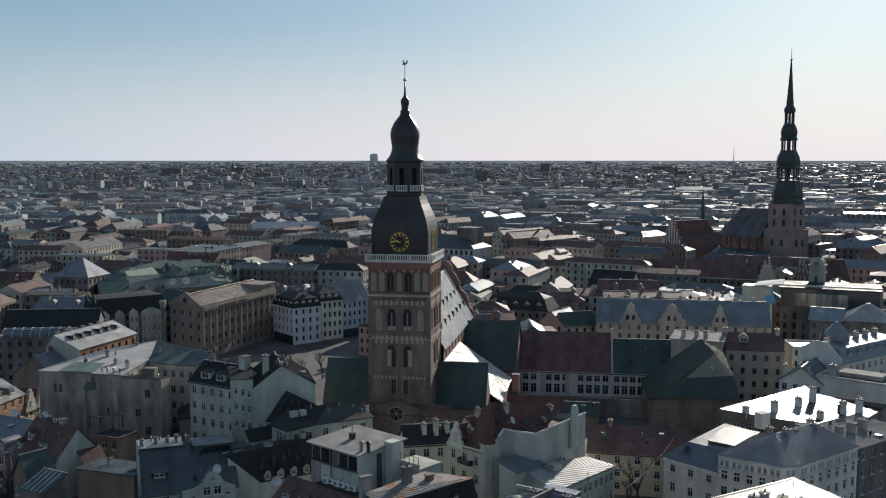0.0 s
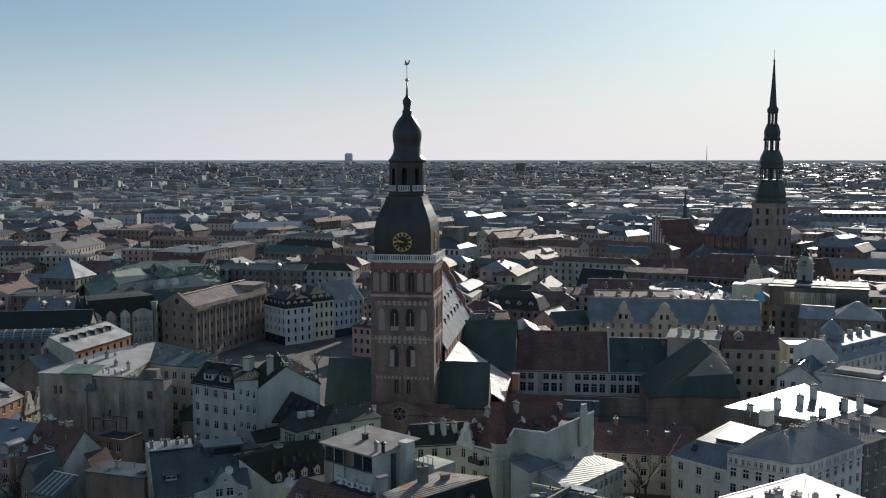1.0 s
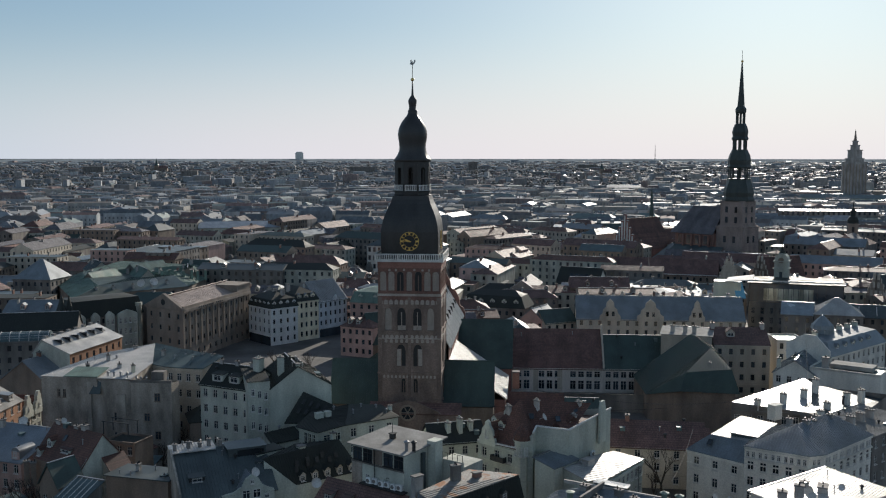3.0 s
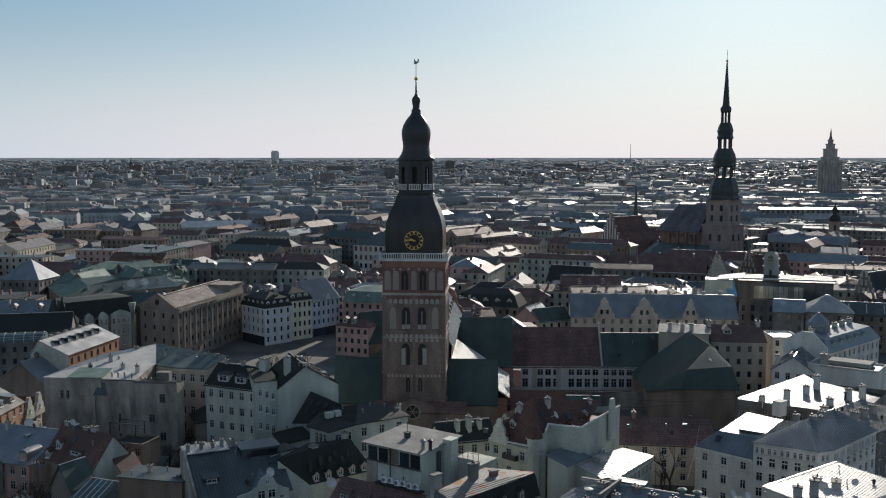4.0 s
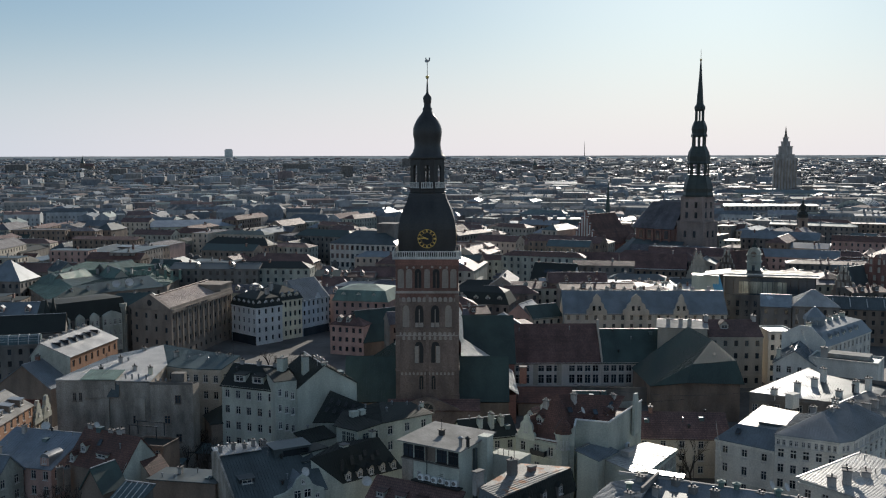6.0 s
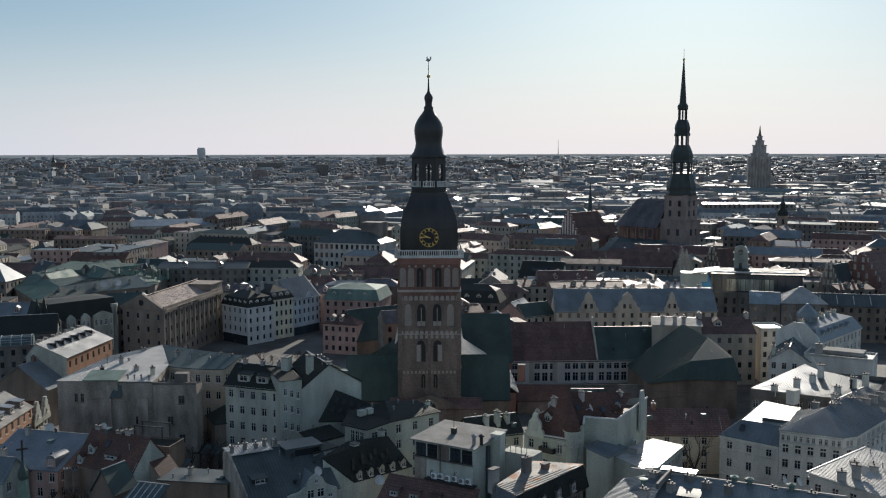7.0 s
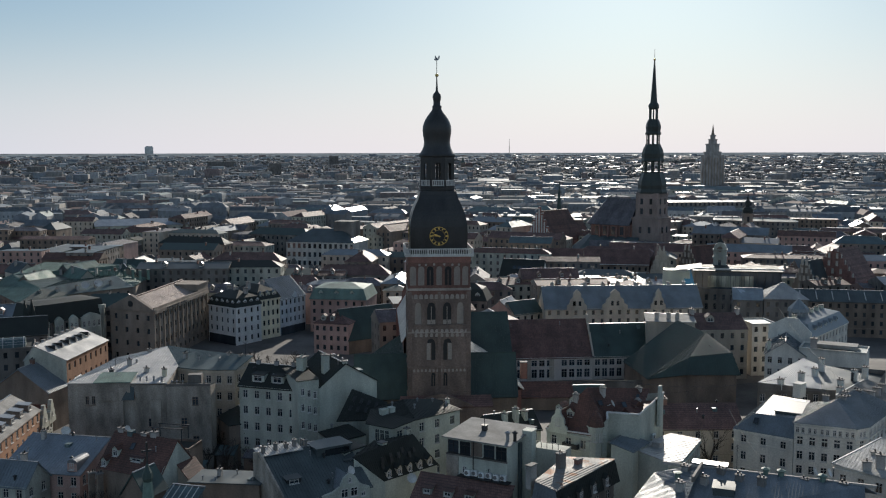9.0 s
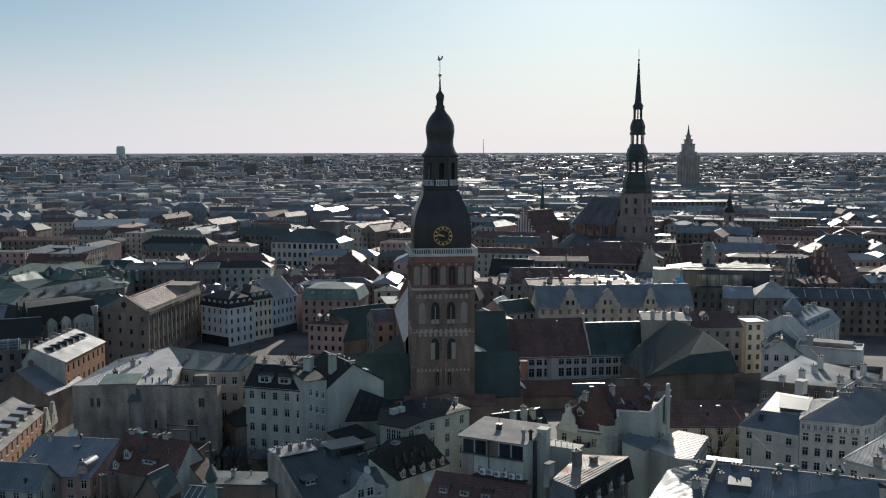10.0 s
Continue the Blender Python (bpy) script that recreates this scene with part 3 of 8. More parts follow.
def build_tower():
    s, hi = Shape(), Shape()
    todo = []
    sides = (((-TW, -TW), (1, 0)), ((TW, -TW), (0, 1)), ((TW, TW), (-1, 0)), ((-TW, TW), (0, -1)))
    storeys = (
        (-0.5, 17.0, 12.4, 15.7, ((-1.43, 0.95, "w"), (1.43, 0.95, "w")), False),
        (17.0, 25.3, 18.7, 23.8, ((-1.95, 2.1, "left"), (1.95, 2.1, "right")), True),
        (25.3, 34.2, 27.2, 32.4, ((-4.95, 1.6, "niche"), (-1.85, 2.0, "t"), (1.85, 2.0, "t"), (4.95, 1.6, "niche")), True),
        (34.2, 43.2, 36.4, 40.9, ((-6.15, 1.55, "niche"), (-4.2, 1.5, "niche"), (-2.1, 1.6, "w"), (0, 1.35, "niche"), (2.1, 1.6, "w"), (4.2, 1.5, "niche"), (6.15, 1.55, "niche")), False),
    )
    for p0, u in sides:
        for z0, z1, a, b, wins, pointed in storeys:
            cols = [(TW + c - w / 2, TW + c + w / 2) for c, w, _ in wins]
            outs = facade(hi if z0 > 30 else s, p0, u, 2 * TW, z0, z1, cols, [(a, b)], 0.45)
            for (p, uu, w, h), (_, _, k) in zip(outs, wins):
                todo.append((p, uu, w, h, k, pointed))
    wall = part("wall", s, DOMBRICK, cathedral, None, "brown brick tower wall with pale bands")
    part("upper_wall", hi, material("brick_upper", (0.19, 0.10, 0.078), stain=0.3, pattern="brick", vary=0), cathedral, None, "red brick belfry storey with pale blind niches")
    for p, uu, w, h, k, pointed in todo:
        arched(wall, p, uu, w, h, k, pointed, k == "t")
    # string courses and dark red top
    for z0, z1, o, mt in ((16.9, 17.25, 0.22, DOMBRICK), (25.15, 25.4, 0.12, DOMPALE), (35.2, 35.75, 0.16, DOMPALE), (9.6, 10.0, 0.25, DOMBRICK), (41.75, 43.2, 0.1, DOMRED), (26.9, 27.1, 0.15, DOMBRICK)):
        c = Shape()
        for a in ((-TW - o, -TW - o, TW + o, -TW - 0.003), (-TW - o, TW + 0.003, TW + o, TW + o), (-TW - o, -TW - 0.003, -TW - 0.003, TW + 0.003), (TW + 0.003, -TW - 0.003, TW + o, TW + 0.003)):
            c.box(a[0], a[1], z0, a[2], a[3], z1)
        part("string_course", c, mt, cathedral)
    for p0, u in sides:
        for x, w in ((0.45, 0.9), (TW, 0.7), (2 * TW - 0.45, 0.9)):
            p = Vector((*p0, 0)) + Vector((*u, 0)) * x
            part("lesene", Shape().box(-w / 2, -0.11, 10.0, w / 2, -0.003, 34.9), DOMBRICK, wall, Matrix.Translation(p) @ Matrix.Rotation(math.atan2(u[1], u[0]), 4, "Z"))
    disc = Shape().add([(0.3 * math.cos(2 * math.pi * i / 10), 0, 0.3 * math.sin(2 * math.pi * i / 10)) for i in range(10)], (tuple(range(10)),)).mesh("roundel", [DOMPALE])
    for p0, u in sides[:2] + sides[3:]:
        n0 = Vector((u[1], -u[0], 0))
        for x, z in [(-4.6, 41.25), (-3.1, 41.25), (-1.2, 41.35), (1.2, 41.35), (3.1, 41.25), (4.6, 41.25)] + [((i + 0.5 - 6) * 1.17, 25.65) for i in range(12)]:
            p = Vector((*p0, z)) + Vector((*u, 0)) * (TW + x) + n0 * (0.03 if z < 30 else 0.02)
            part("roundel", disc, None, wall, Matrix.Translation(p) @ Matrix.Rotation(math.atan2(u[1], u[0]), 4, "Z") @ Matrix.Scale(1.5 if z < 30 else 1, 4))
    # friezes of small pale arches
    f = Shape()
    for i in range(7):
        a0, a1 = math.pi * i / 7, math.pi * (i + 1) / 7
        f.quad((0.5 - 0.5 * math.cos(a0), 0, 0.62 + 0.5 * math.sin(a0)), (0.5 - 0.5 * math.cos(a1), 0, 0.62 + 0.5 * math.sin(a1)), (0.5 - 0.5 * math.cos(a1), 0, 0.0), (0.5 - 0.5 * math.cos(a0), 0, 0.0))
    fm = f.mesh("frieze_arch", [DOMPALE])
    for z, sc, n in ((33.25, 1.0, 12), (24.25, 0.8, 12), (15.9, 0.6, 16)):
        for p0, u in sides[:2] + sides[3:]:
            n0 = Vector((u[1], -u[0], 0))
            for i in range(n):
                x = (i + 0.5) / n * 2 * TW - 0.42 * sc
                p = Vector((*p0, z)) + Vector((*u, 0)) * x + n0 * (0.03 if z < 41 else 0.13)
                part("frieze_arch", fm, None, wall, Matrix.Translation(p) @ Matrix.Rotation(math.atan2(u[1], u[0]), 4, "Z") @ Matrix.Diagonal((0.84 * sc, 1, sc, 1)))
    # gallery
    g = Shape().box(-8.0, -8.0, 43.2, 8.0, 8.0, 43.65)
    part("gallery_floor", g, STONE, cathedral)
    for k in range(4):
        b = Shape().box(-7.95, -7.95, 44.85, 7.95, -7.7, 45.1).box(-7.95, -7.9, 43.65, 7.95, -7.75, 43.8)
        for i in range(31):
            x = -7.8 + 15.6 * i / 30
            q = 0.2 if i % 10 == 0 else 0.1
            b.box(x - q, -7.92, 43.65, x + q, -7.74, 44.9)
        part("balustrade", b, STONE, cathedral, pose(0, 0, 0, 0, 0, 90 * k), "white stone balustrade")
    # the great square dome
    prof = ((6.75, 43.7), (6.75, 44.5), (6.6, 44.8), (6.68, 46.5), (6.7, 48.5), (6.66, 50.0), (6.5, 51.4), (6.28, 52.5), (5.95, 53.6), (5.35, 55.1), (4.75, 56.4), (4.4, 57.4), (4.2, 58.3))
    part("dome", Shape().lathe(prof, 4), DOMECU, cathedral, None, "dark patinated copper dome")
    # lantern
    part("lantern_base", Shape().lathe(((4.2, 58.2), (4.25, 58.5), (4.05, 58.6), (4.05, 59.2), (4.3, 59.3), (4.3, 59.5)), 8), DOMECU, cathedral)
    for i in range(8):
        a = 45 * i
        part("lantern_pier", Shape().box(3.5, -1.66, 59.4, 3.97, -0.62, 66.2).box(3.5, 0.62, 59.4, 3.97, 1.66, 66.2).box(3.5, -0.62, 64.9, 3.97, 0.62, 66.2).box(3.92, -1.7, 65.2, 4.08, 1.7, 65.5), DOMECU, cathedral, pose(0, 0, 0, 0, 0, a))
        b = Shape().box(4.05, -1.38, 60.65, 4.2, 1.38, 60.85).box(4.05, -1.38, 59.5, 4.2, 1.38, 59.65)
        for j in range(7):
            y = -1.26 + j * 0.42
            b.box(4.07, y - 0.09, 59.6, 4.18, y + 0.09, 60.7)
        part("lantern_rail", b, STONE, cathedral, pose(0, 0, 0, 0, 0, a), "white lantern balustrade")
        s2, ah = arch_head(1.24, 0.45)
        part("lantern_arch", s2, DOMECU, cathedral, pose(0, 0, 0, 0, 0, a) @ pose(3.9, -0.62, 64.9 - ah, 0, 0, 90))
    part("lantern_core", Shape().lathe(((0.3, 59.4), (0.3, 66.2)), 8), DOMECU, cathedral)
    part("bell_frame", Shape().box(-2.4, -0.12, 63.6, 2.4, 0.12, 63.85).box(-0.12, -2.4, 63.6, 0.12, 2.4, 63.85).box(-2.4, -0.1, 61.2, 2.4, 0.1, 61.35), IRON, cathedral)
    onion = ((3.9, 65.9), (4.0, 66.1), (4.45, 66.4), (4.5, 66.65), (4.1, 67.1), (3.6, 67.8), (3.25, 68.7), (3.13, 69.6), (3.2, 70.6), (3.38, 71.7), (3.46, 72.6), (3.38, 73.5), (3.1, 74.4), (2.7, 75.2), (2.2, 76.0), (1.7, 76.6), (1.3, 77.1), (1.08, 77.6), (1.12, 77.9), (1.12, 78.2), (0.86, 78.4), (0.82, 79.2), (0.95, 79.8), (1.03, 80.4), (0.9, 80.9), (0.5, 81.4), (0.27, 81.9), (0.2, 83.2), (0.12, 85.0))
    part("onion_dome", Shape().lathe(onion, 16), DOMECU, cathedral, None, "black onion dome with a stepped finial", True)
    part("ball", Shape().lathe([(0.42 * math.sin(math.pi * i / 8) + 0.01, 85.4 - 0.42 * math.cos(math.pi * i / 8)) for i in range(9)], 12), GOLD, cathedral, None, "gilded ball", True)
    part("spike", Shape().rod((0, 0, 84.8), (0, 0, 89.6), 0.07, 6), IRON, cathedral)
    # weathercock, a flat sheet
    out = ((-0.9, 88.9), (-0.6, 89.3), (-0.65, 90.0), (-0.3, 90.3), (-0.25, 89.6), (0.1, 89.3), (0.5, 89.5), (0.55, 90.1), (0.95, 90.25), (1.0, 89.6), (0.7, 89.0), (0.2, 88.7), (-0.3, 88.6))
    part("weathercock", Shape().extrude([(x * 0.72, -0.04, 89.3 + (z - 89.3) * 0.75) for x, z in out], (0, 0.08, 0)), ZINC, cathedral, None, "pale sheet-metal weathercock")
    # clocks
    for k in (0, 90, 270):
        clock = part("clock", Shape().add([(2.05 * math.cos(2 * math.pi * i / 32), -6.42, 47.9 + 2.05 * math.sin(2 * math.pi * i / 32)) for i in range(32)], (tuple(range(32)),)), BLACK, cathedral, pose(0, 0, 0, 0, 0, k) @ pose(0, -0.31, 0), "black clock dial with gilded figures")
        r = Shape()
        for rr, t in ((2.2, 0.14), (1.45, 0.06)):
            for i in range(32):
                a0, a1 = 2 * math.pi * i / 32, 2 * math.pi * (i + 1) / 32
                c = [(q * math.cos(a), -6.45, 47.9 + q * math.sin(a)) for a, q in ((a0, rr - t), (a1, rr - t), (a1, rr), (a0, rr))]
                r.extrude(c, (0, -0.05, 0))
        part("dial_ring", r, GOLD, clock)
        for i in range(12):
            part("hour_mark", Shape().box(-0.13 if i % 3 else -0.2, -6.5, 1.55, 0.13 if i % 3 else 0.2, -6.45, 2.02), GOLD, clock, pose(0, 0, 47.9) @ pose(0, 0, 0, 0, 30 * i, 0))
        part("hour_pointer", Shape().box(-0.16, -6.53, -0.3, 0.16, -6.5, 1.0, 0).box(-0.06, -6.53, 1.0, 0.06, -6.5, 1.25), GOLD, clock, pose(0, 0, 47.9) @ pose(0, 0, 0, 0, -68, 0))
        part("minute_pointer", Shape().box(-0.09, -6.58, -0.4, 0.09, -6.55, 1.7), GOLD, clock, pose(0, 0, 47.9) @ pose(0, 0, 0, 0, -85, 0))


def build_nave():
    H = cathedral
    # nave behind the tower
    s = Shape()
    for x, u in ((8.0, (0, 1)), (-8.0, (0, -1))):
        p0 = (x, TW) if u[1] > 0 else (x, 58.0)
        cols = [(3 + 5.2 * i, 4.6 + 5.2 * i) for i in range(9)]
        outs = facade(s, p0, u, 58.0 - TW, -0.5, 21.0, cols, [(17.6, 20.4)], 0.4)
        set_windows(H, outs, "tall", DOMRED, False)
    part("nave_wall", s, DOMRED, H)
    r = Shape()
    r.slope([(8.6, TW, 20.2), (8.6, 58, 20.2), (0, 58, 34.5), (0, TW, 34.5)], 0.25, 0.7)
    r.slope([(-8.6, 58, 20.2), (-8.6, TW, 20.2), (0, TW, 34.5), (0, 58, 34.5)], 0.25, 0.7)
    part("nave_roof", r, NAVEM, H, None, "pale metal nave roof with small dormers")
    for i in range(7):
        for x, z in ((6.4, 24.0), (4.2, 27.6)):
            m = pose(x, TW + 8 + 6.5 * i + (3 if z > 25 else 0), z, 0, 0, 90)
            key = "nave_dormer"
            if key not in CACHE:
                q = Shape()
                q.add([(-0.45, 0, 0), (0.45, 0, 0), (0, 0.2, 1.5), (-0.45, 1.2, 0.9), (0.45, 1.2, 0.9), (0, 1.6, 1.5)], ((0, 1, 2), (0, 2, 5, 3), (2, 1, 4, 5)))
                CACHE[key] = q.mesh("roof_dormer", [DOMECU])
            part("roof_dormer", CACHE[key], None, H, m)
    # curved far gable
    out = [(-8.8, 0), (8.8, 0), (8.8, 21), (8.3, 22.5), (7.2, 23.2), (7.0, 25.5), (6.0, 27.5), (4.6, 28.4), (4.3, 30.5), (3.2, 32.6), (2.4, 33.4), (2.0, 35.3), (1.0, 36.6), (0, 37.0), (-1.0, 36.6), (-2.0, 35.3), (-2.4, 33.4), (-3.2, 32.6), (-4.3, 30.5), (-6.0, 27.5), (-7.0, 25.5), (-7.2, 23.2), (-8.8, 21)]
    part("east_gable", Shape().extrude([(x, 58.0, z) for x, z in out], (0, 0.7, 0)), DOMRED, H)
    # aisles
    for sg in (1, -1):
        a = Shape()
        pts = [(sg * 22.5, TW + 0.5, 7.6), (sg * 22.5, 34, 7.6), (sg * 8.0, 34, 17.2), (sg * 8.0, TW + 0.5, 17.2)]
        a.slope(pts if sg > 0 else [pts[1], pts[0], pts[3], pts[2]], 0.25, 0.7)
        part("aisle_roof", a, NAVEM if sg > 0 else GREENM, H)
        w = Shape().box(min(sg * 8.1, sg * 21.8), TW + 0.5, -0.5, max(sg * 8.1, sg * 21.8), 34, 7.3)
        part("aisle_wall", w, DOMRED, H)
        # west annexes beside the tower, steep green roofs
        x0, x1 = (TW + 0.02, 19.4) if sg > 0 else (-20.3, -TW - 0.02)
        yb, yr, ye = -1.9, 3.3, 9.0
        r = Shape()
        r.slope([(x0, yb, 8.0), (x1 + 0.2 * (sg > 0), yb, 8.0), (x1 + 0.2 * (sg > 0), yr, 18.2), (x0, yr, 18.2)], 0.25, 0.62)
        r.slope([(x1, ye, 8.0), (x0, ye, 8.0), (x0, yr, 18.2), (x1, yr, 18.2)], 0.25, 0.62)
        part("annex_roof", r, GREENM, H, None, "steep dark green metal roof")
        w = Shape().box(x0, yb + 0.4, -0.5, x1, ye - 0.4, 7.7)
        xe = x1 if sg > 0 else x0
        for xx in (xe - 0.4 * sg, xe):
            w.add([(xx, yb + 0.3, 7.7), (xx, ye - 0.3, 7.7), (xx, yr, 17.8)], ((0, 1, 2),))
        part("annex_wall", w, BROWNP, H)
    # transept
    r = Shape()
    r.slope([(7.5, 34, 9.5), (23.4, 34, 9.5), (23.4, 47, 21.0), (7.5, 47, 21.0)], 0.25, 0.65)
    r.slope([(23.4, 60, 9.5), (7.5, 60, 9.5), (7.5, 47, 21.0), (23.4, 47, 21.0)], 0.25, 0.65)
    part("transept_roof", r, GREENM, H)
    w = Shape().box(8.02, 34.4, -0.5, 23.0, 59.6, 9.3)
    w.add([(23.0, 34.4, 9.3), (23.0, 59.6, 9.3), (23.0, 47, 20.6)], ((0, 1, 2),))
    part("transept_wall", w, DOMRED, H)
    # porch in front of the tower, with a round window
    w = Shape().box(-9.0, -11.0, -0.5, 12.0, -TW - 0.003, 8.2)
    out = [(-8.0, 8.2), (8.0, 8.2), (7.0, 9.0), (3.2, 10.6), (0, 11.6), (-3.2, 10.6), (-7.0, 9.0)]
    w.extrude([(x, -11.0, z) for x, z in out], (0, 0.6, 0))
    porch = part("porch", w, DOMBRICK, H)
    r = Shape().slope([(-9.3, -11.2, 8.3), (12.3, -11.2, 8.3), (12.3, -TW, 10.2), (-9.3, -TW, 10.2)], 0.15)
    part("porch_roof", r, TILEB, porch)
    rr = Shape()
    for i in range(24):
        a0, a1 = 2 * math.pi * i / 24, 2 * math.pi * (i + 1) / 24
        rr.extrude([(q * math.cos(a), -11.0, 8.6 + q * math.sin(a)) for a, q in ((a0, 1.5), (a1, 1.5), (a1, 1.95), (a0, 1.95))], (0, -0.25, 0))
    for i in range(6):
        a = math.pi * i / 3
        rr.rod((0, -11.08, 8.6), (1.5 * math.cos(a), -11.08, 8.6 + 1.5 * math.sin(a)), 0.1)
    part("rose_window", rr, SAND, porch)
    part("pane", Shape().add([(1.5 * math.cos(2 * math.pi * i / 24), -11.02, 8.6 + 1.5 * math.sin(2 * math.pi * i / 24)) for i in range(24)], (tuple(range(24)),)), GLASS, porch)
    chimney(H, 24.5, 22.0, 8.5, 3.0, 1.8, 1.6, CHIMB, 0)


build_tower()
build_nave()

# ---- the second church, with a tiered spire ----


def build_spire_church():
    m = pose(174.9, 509.0, 0, 0, 0, 128)
    H = thing("spire_church", m, "brick church with a tall three-tiered green copper spire", "church")
    # shaft brick is lightened to a pinkish grey that includes some haze
    SHAFT = material("spire_church_brick", (0.27, 0.215, 0.19), stain=0.3, pattern="brick")
    NAVEB = material("spire_church_nave_brick", (0.22, 0.125, 0.10), stain=0.3, pattern="brick")
    COPPERD = material("spire_dark_copper", (0.05, 0.062, 0.056), rough=0.5, metal=0.15, stain=0.35, bump=0.1)
    part("wall", Shape().box(-8.0, -8.0, -0.5, 8.0, 8.0, 30.5).box(-8.3, -8.3, 29.9, 8.3, 8.3, 30.6), SHAFT, H)
    part("upper_wall", Shape().box(-6.6, -6.6, 30.5, 6.6, 6.6, 44.2).box(-7.1, -7.1, 30.5, 7.1, 7.1, 31.2), SHAFT, H)
    for k in range(4):
        for x in (-2.8, 2.8):
            for z, h in ((32.5, 3.2), (38, 3.2)):
                part("window", Shape().box(x - 0.8, -6.72, z, x + 0.8, -6.61, z + h), GLASS, H, pose(0, 0, 0, 0, 0, 90 * k))
            part("window", Shape().box(x - 0.8, -8.12, 22, x + 0.8, -8.01, 25.5), GLASS, H, pose(0, 0, 0, 0, 0, 90 * k))
    tiers = (
        (((7.6, 44.0), (7.7, 45.0), (7.2, 46.5), (7.4, 48.5), (7.0, 51.0), (6.0, 54.0), (5.5, 55.6), (5.8, 56.2)), 62.0, 5.3),
        (((5.6, 61.8), (5.9, 62.3), (5.4, 63.6), (5.6, 66.0), (5.1, 68.4), (4.1, 70.6), (3.8, 71.6)), 76.8, 3.5),
        (((3.9, 76.6), (4.1, 77.4), (3.6, 78.6), (3.9, 81.0), (3.5, 83.0), (2.8, 84.8), (2.5, 85.4)), 91.0, 2.2),
    )
    for prof, top, r in tiers:
        dome = part("spire_dome", Shape().lathe(prof, 8), COPPERD, H)
        z0 = prof[-1][1]
        for i in range(8):
            part("pier", Shape().box(r - 0.3, -0.2 * r / 3.5 - 0.1, z0 - 0.3, r + 0.25, 0.2 * r / 3.5 + 0.1, top + 0.3), COPPERD, dome, pose(0, 0, 0, 0, 0, 45 * i + 22.5))
        part("core", Shape().lathe(((r * 0.16, z0 - 0.3), (r * 0.16, top + 0.3)), 8), COPPERD, dome)
    part("spire", Shape().lathe(((2.3, 90.8), (2.6, 91.5), (2.7, 93.0), (2.1, 94.0), (1.75, 94.6), (1.0, 106), (0.3, 117.8)), 8), COPPERD, H, None, "slender green copper spire")
    part("ball", Shape().lathe([(0.6 * math.sin(math.pi * i / 6) + 0.02, 118.3 - 0.6 * math.cos(math.pi * i / 6)) for i in range(7)], 8), GOLD, H)
    part("spike", Shape().rod((0, 0, 118), (0, 0, 124), 0.12, 6), IRON, H)
    part("nave_wall", Shape().box(8.02, -10.5, -0.5, 30, 10.5, 26.2).lathe(((8.2, -0.5), (8.2, 26.2)), 10, 0, 0, 30, 0), NAVEB, H, None, "tall red brick nave with a rounded east end")
    r = Shape()
    r.slope([(8, -11.2, 25.9), (31, -11.2, 25.9), (28, 0, 40.6), (8, 0, 40.6)], 0.3, 1.4)
    r.slope([(31, 11.2, 25.9), (8, 11.2, 25.9), (8, 0, 40.6), (28, 0, 40.6)], 0.3, 1.4)
    for a, b in zip(range(-90, 90, 36), range(-54, 91, 36)):
        r.slope([(31 + 9.5 * math.cos(radians(a)), 11.2 * math.sin(radians(a)), 25.9), (31 + 9.5 * math.cos(radians(b)), 11.2 * math.sin(radians(b)), 25.9), (28, 0, 40.6)], 0.3, 0)
    part("nave_roof", r, SLATE, H, None, "steep dark slate-grey nave roof")
    for sg in (-1, 1):
        for i in range(4):
            part("buttress", Shape().box(10 + 5.4 * i, -0.7, 19, 11 + 5.4 * i, 0.7, 25.4), NAVEB, H, pose(0, sg * 11.0, 0))
            part("window", Shape().box(11.9 + 5.4 * i, -0.1, 20.4, 14.1 + 5.4 * i, 0.1, 25.0), GLASS, H, pose(0, sg * 10.6, 0))
    r = Shape()
    r.slope([(2, -20.5, 10.5), (36, -20.5, 10.5), (32, -10.5, 19.5), (2, -10.5, 19.5)], 0.3, 1.2)
    r.slope([(36, 20.5, 10.5), (2, 20.5, 10.5), (2, 10.5, 19.5), (32, 10.5, 19.5)], 0.3, 1.2)
    for a, b in zip(range(-80, 80, 32), range(-48, 81, 32)):
        p, q = (math.cos(radians(a)), math.sin(radians(a))), (math.cos(radians(b)), math.sin(radians(b)))
        r.slope([(33 + 18 * p[0], 20.5 * p[1], 10.5), (33 + 18 * q[0], 20.5 * q[1], 10.5), (31 + 8.4 * q[0], 10.5 * q[1], 19.5), (31 + 8.4 * p[0], 10.5 * p[1], 19.5)], 0.3, 1.2)
    part("aisle_roof", r, STEELD, H, None, "lower blue-grey metal aisle roof round the apse")
    part("aisle_wall", Shape().box(2.5, -20, -0.5, 36, -10.52, 10.6).box(2.5, 10.52, -0.5, 36, 20, 10.6).lathe(((17, -0.5), (17, 10.6)), 12, 0, 0, 34, 0), SHAFT, H)


build_spire_church()

# ---- houses round the cathedral ----
TAKEN = []


def block(name, A, B, d, *a, **k):
    """A house, whose ground is kept free of others."""
    A2, B2 = Vector(A), Vector(B)
    TAKEN.append((A2, B2, d))
    k.setdefault("deep", A2.y < 240)
    return house(name, A, B, d, *a, **k)


def local(H, x, y):
    q = H.matrix_basis.inverted() @ Vector((x, y, 0))
    return q.x, q.y


def stack(H, x, y, z, h=1.8, w=0.7, d=1.0, mat=None, pots=2, ang=0.0):
    """A chimney at a place of the town's plan."""
    lx, ly = local(H, x, y)
    return chimney(H, lx, ly, z, h, w, d, mat, pots, ang)


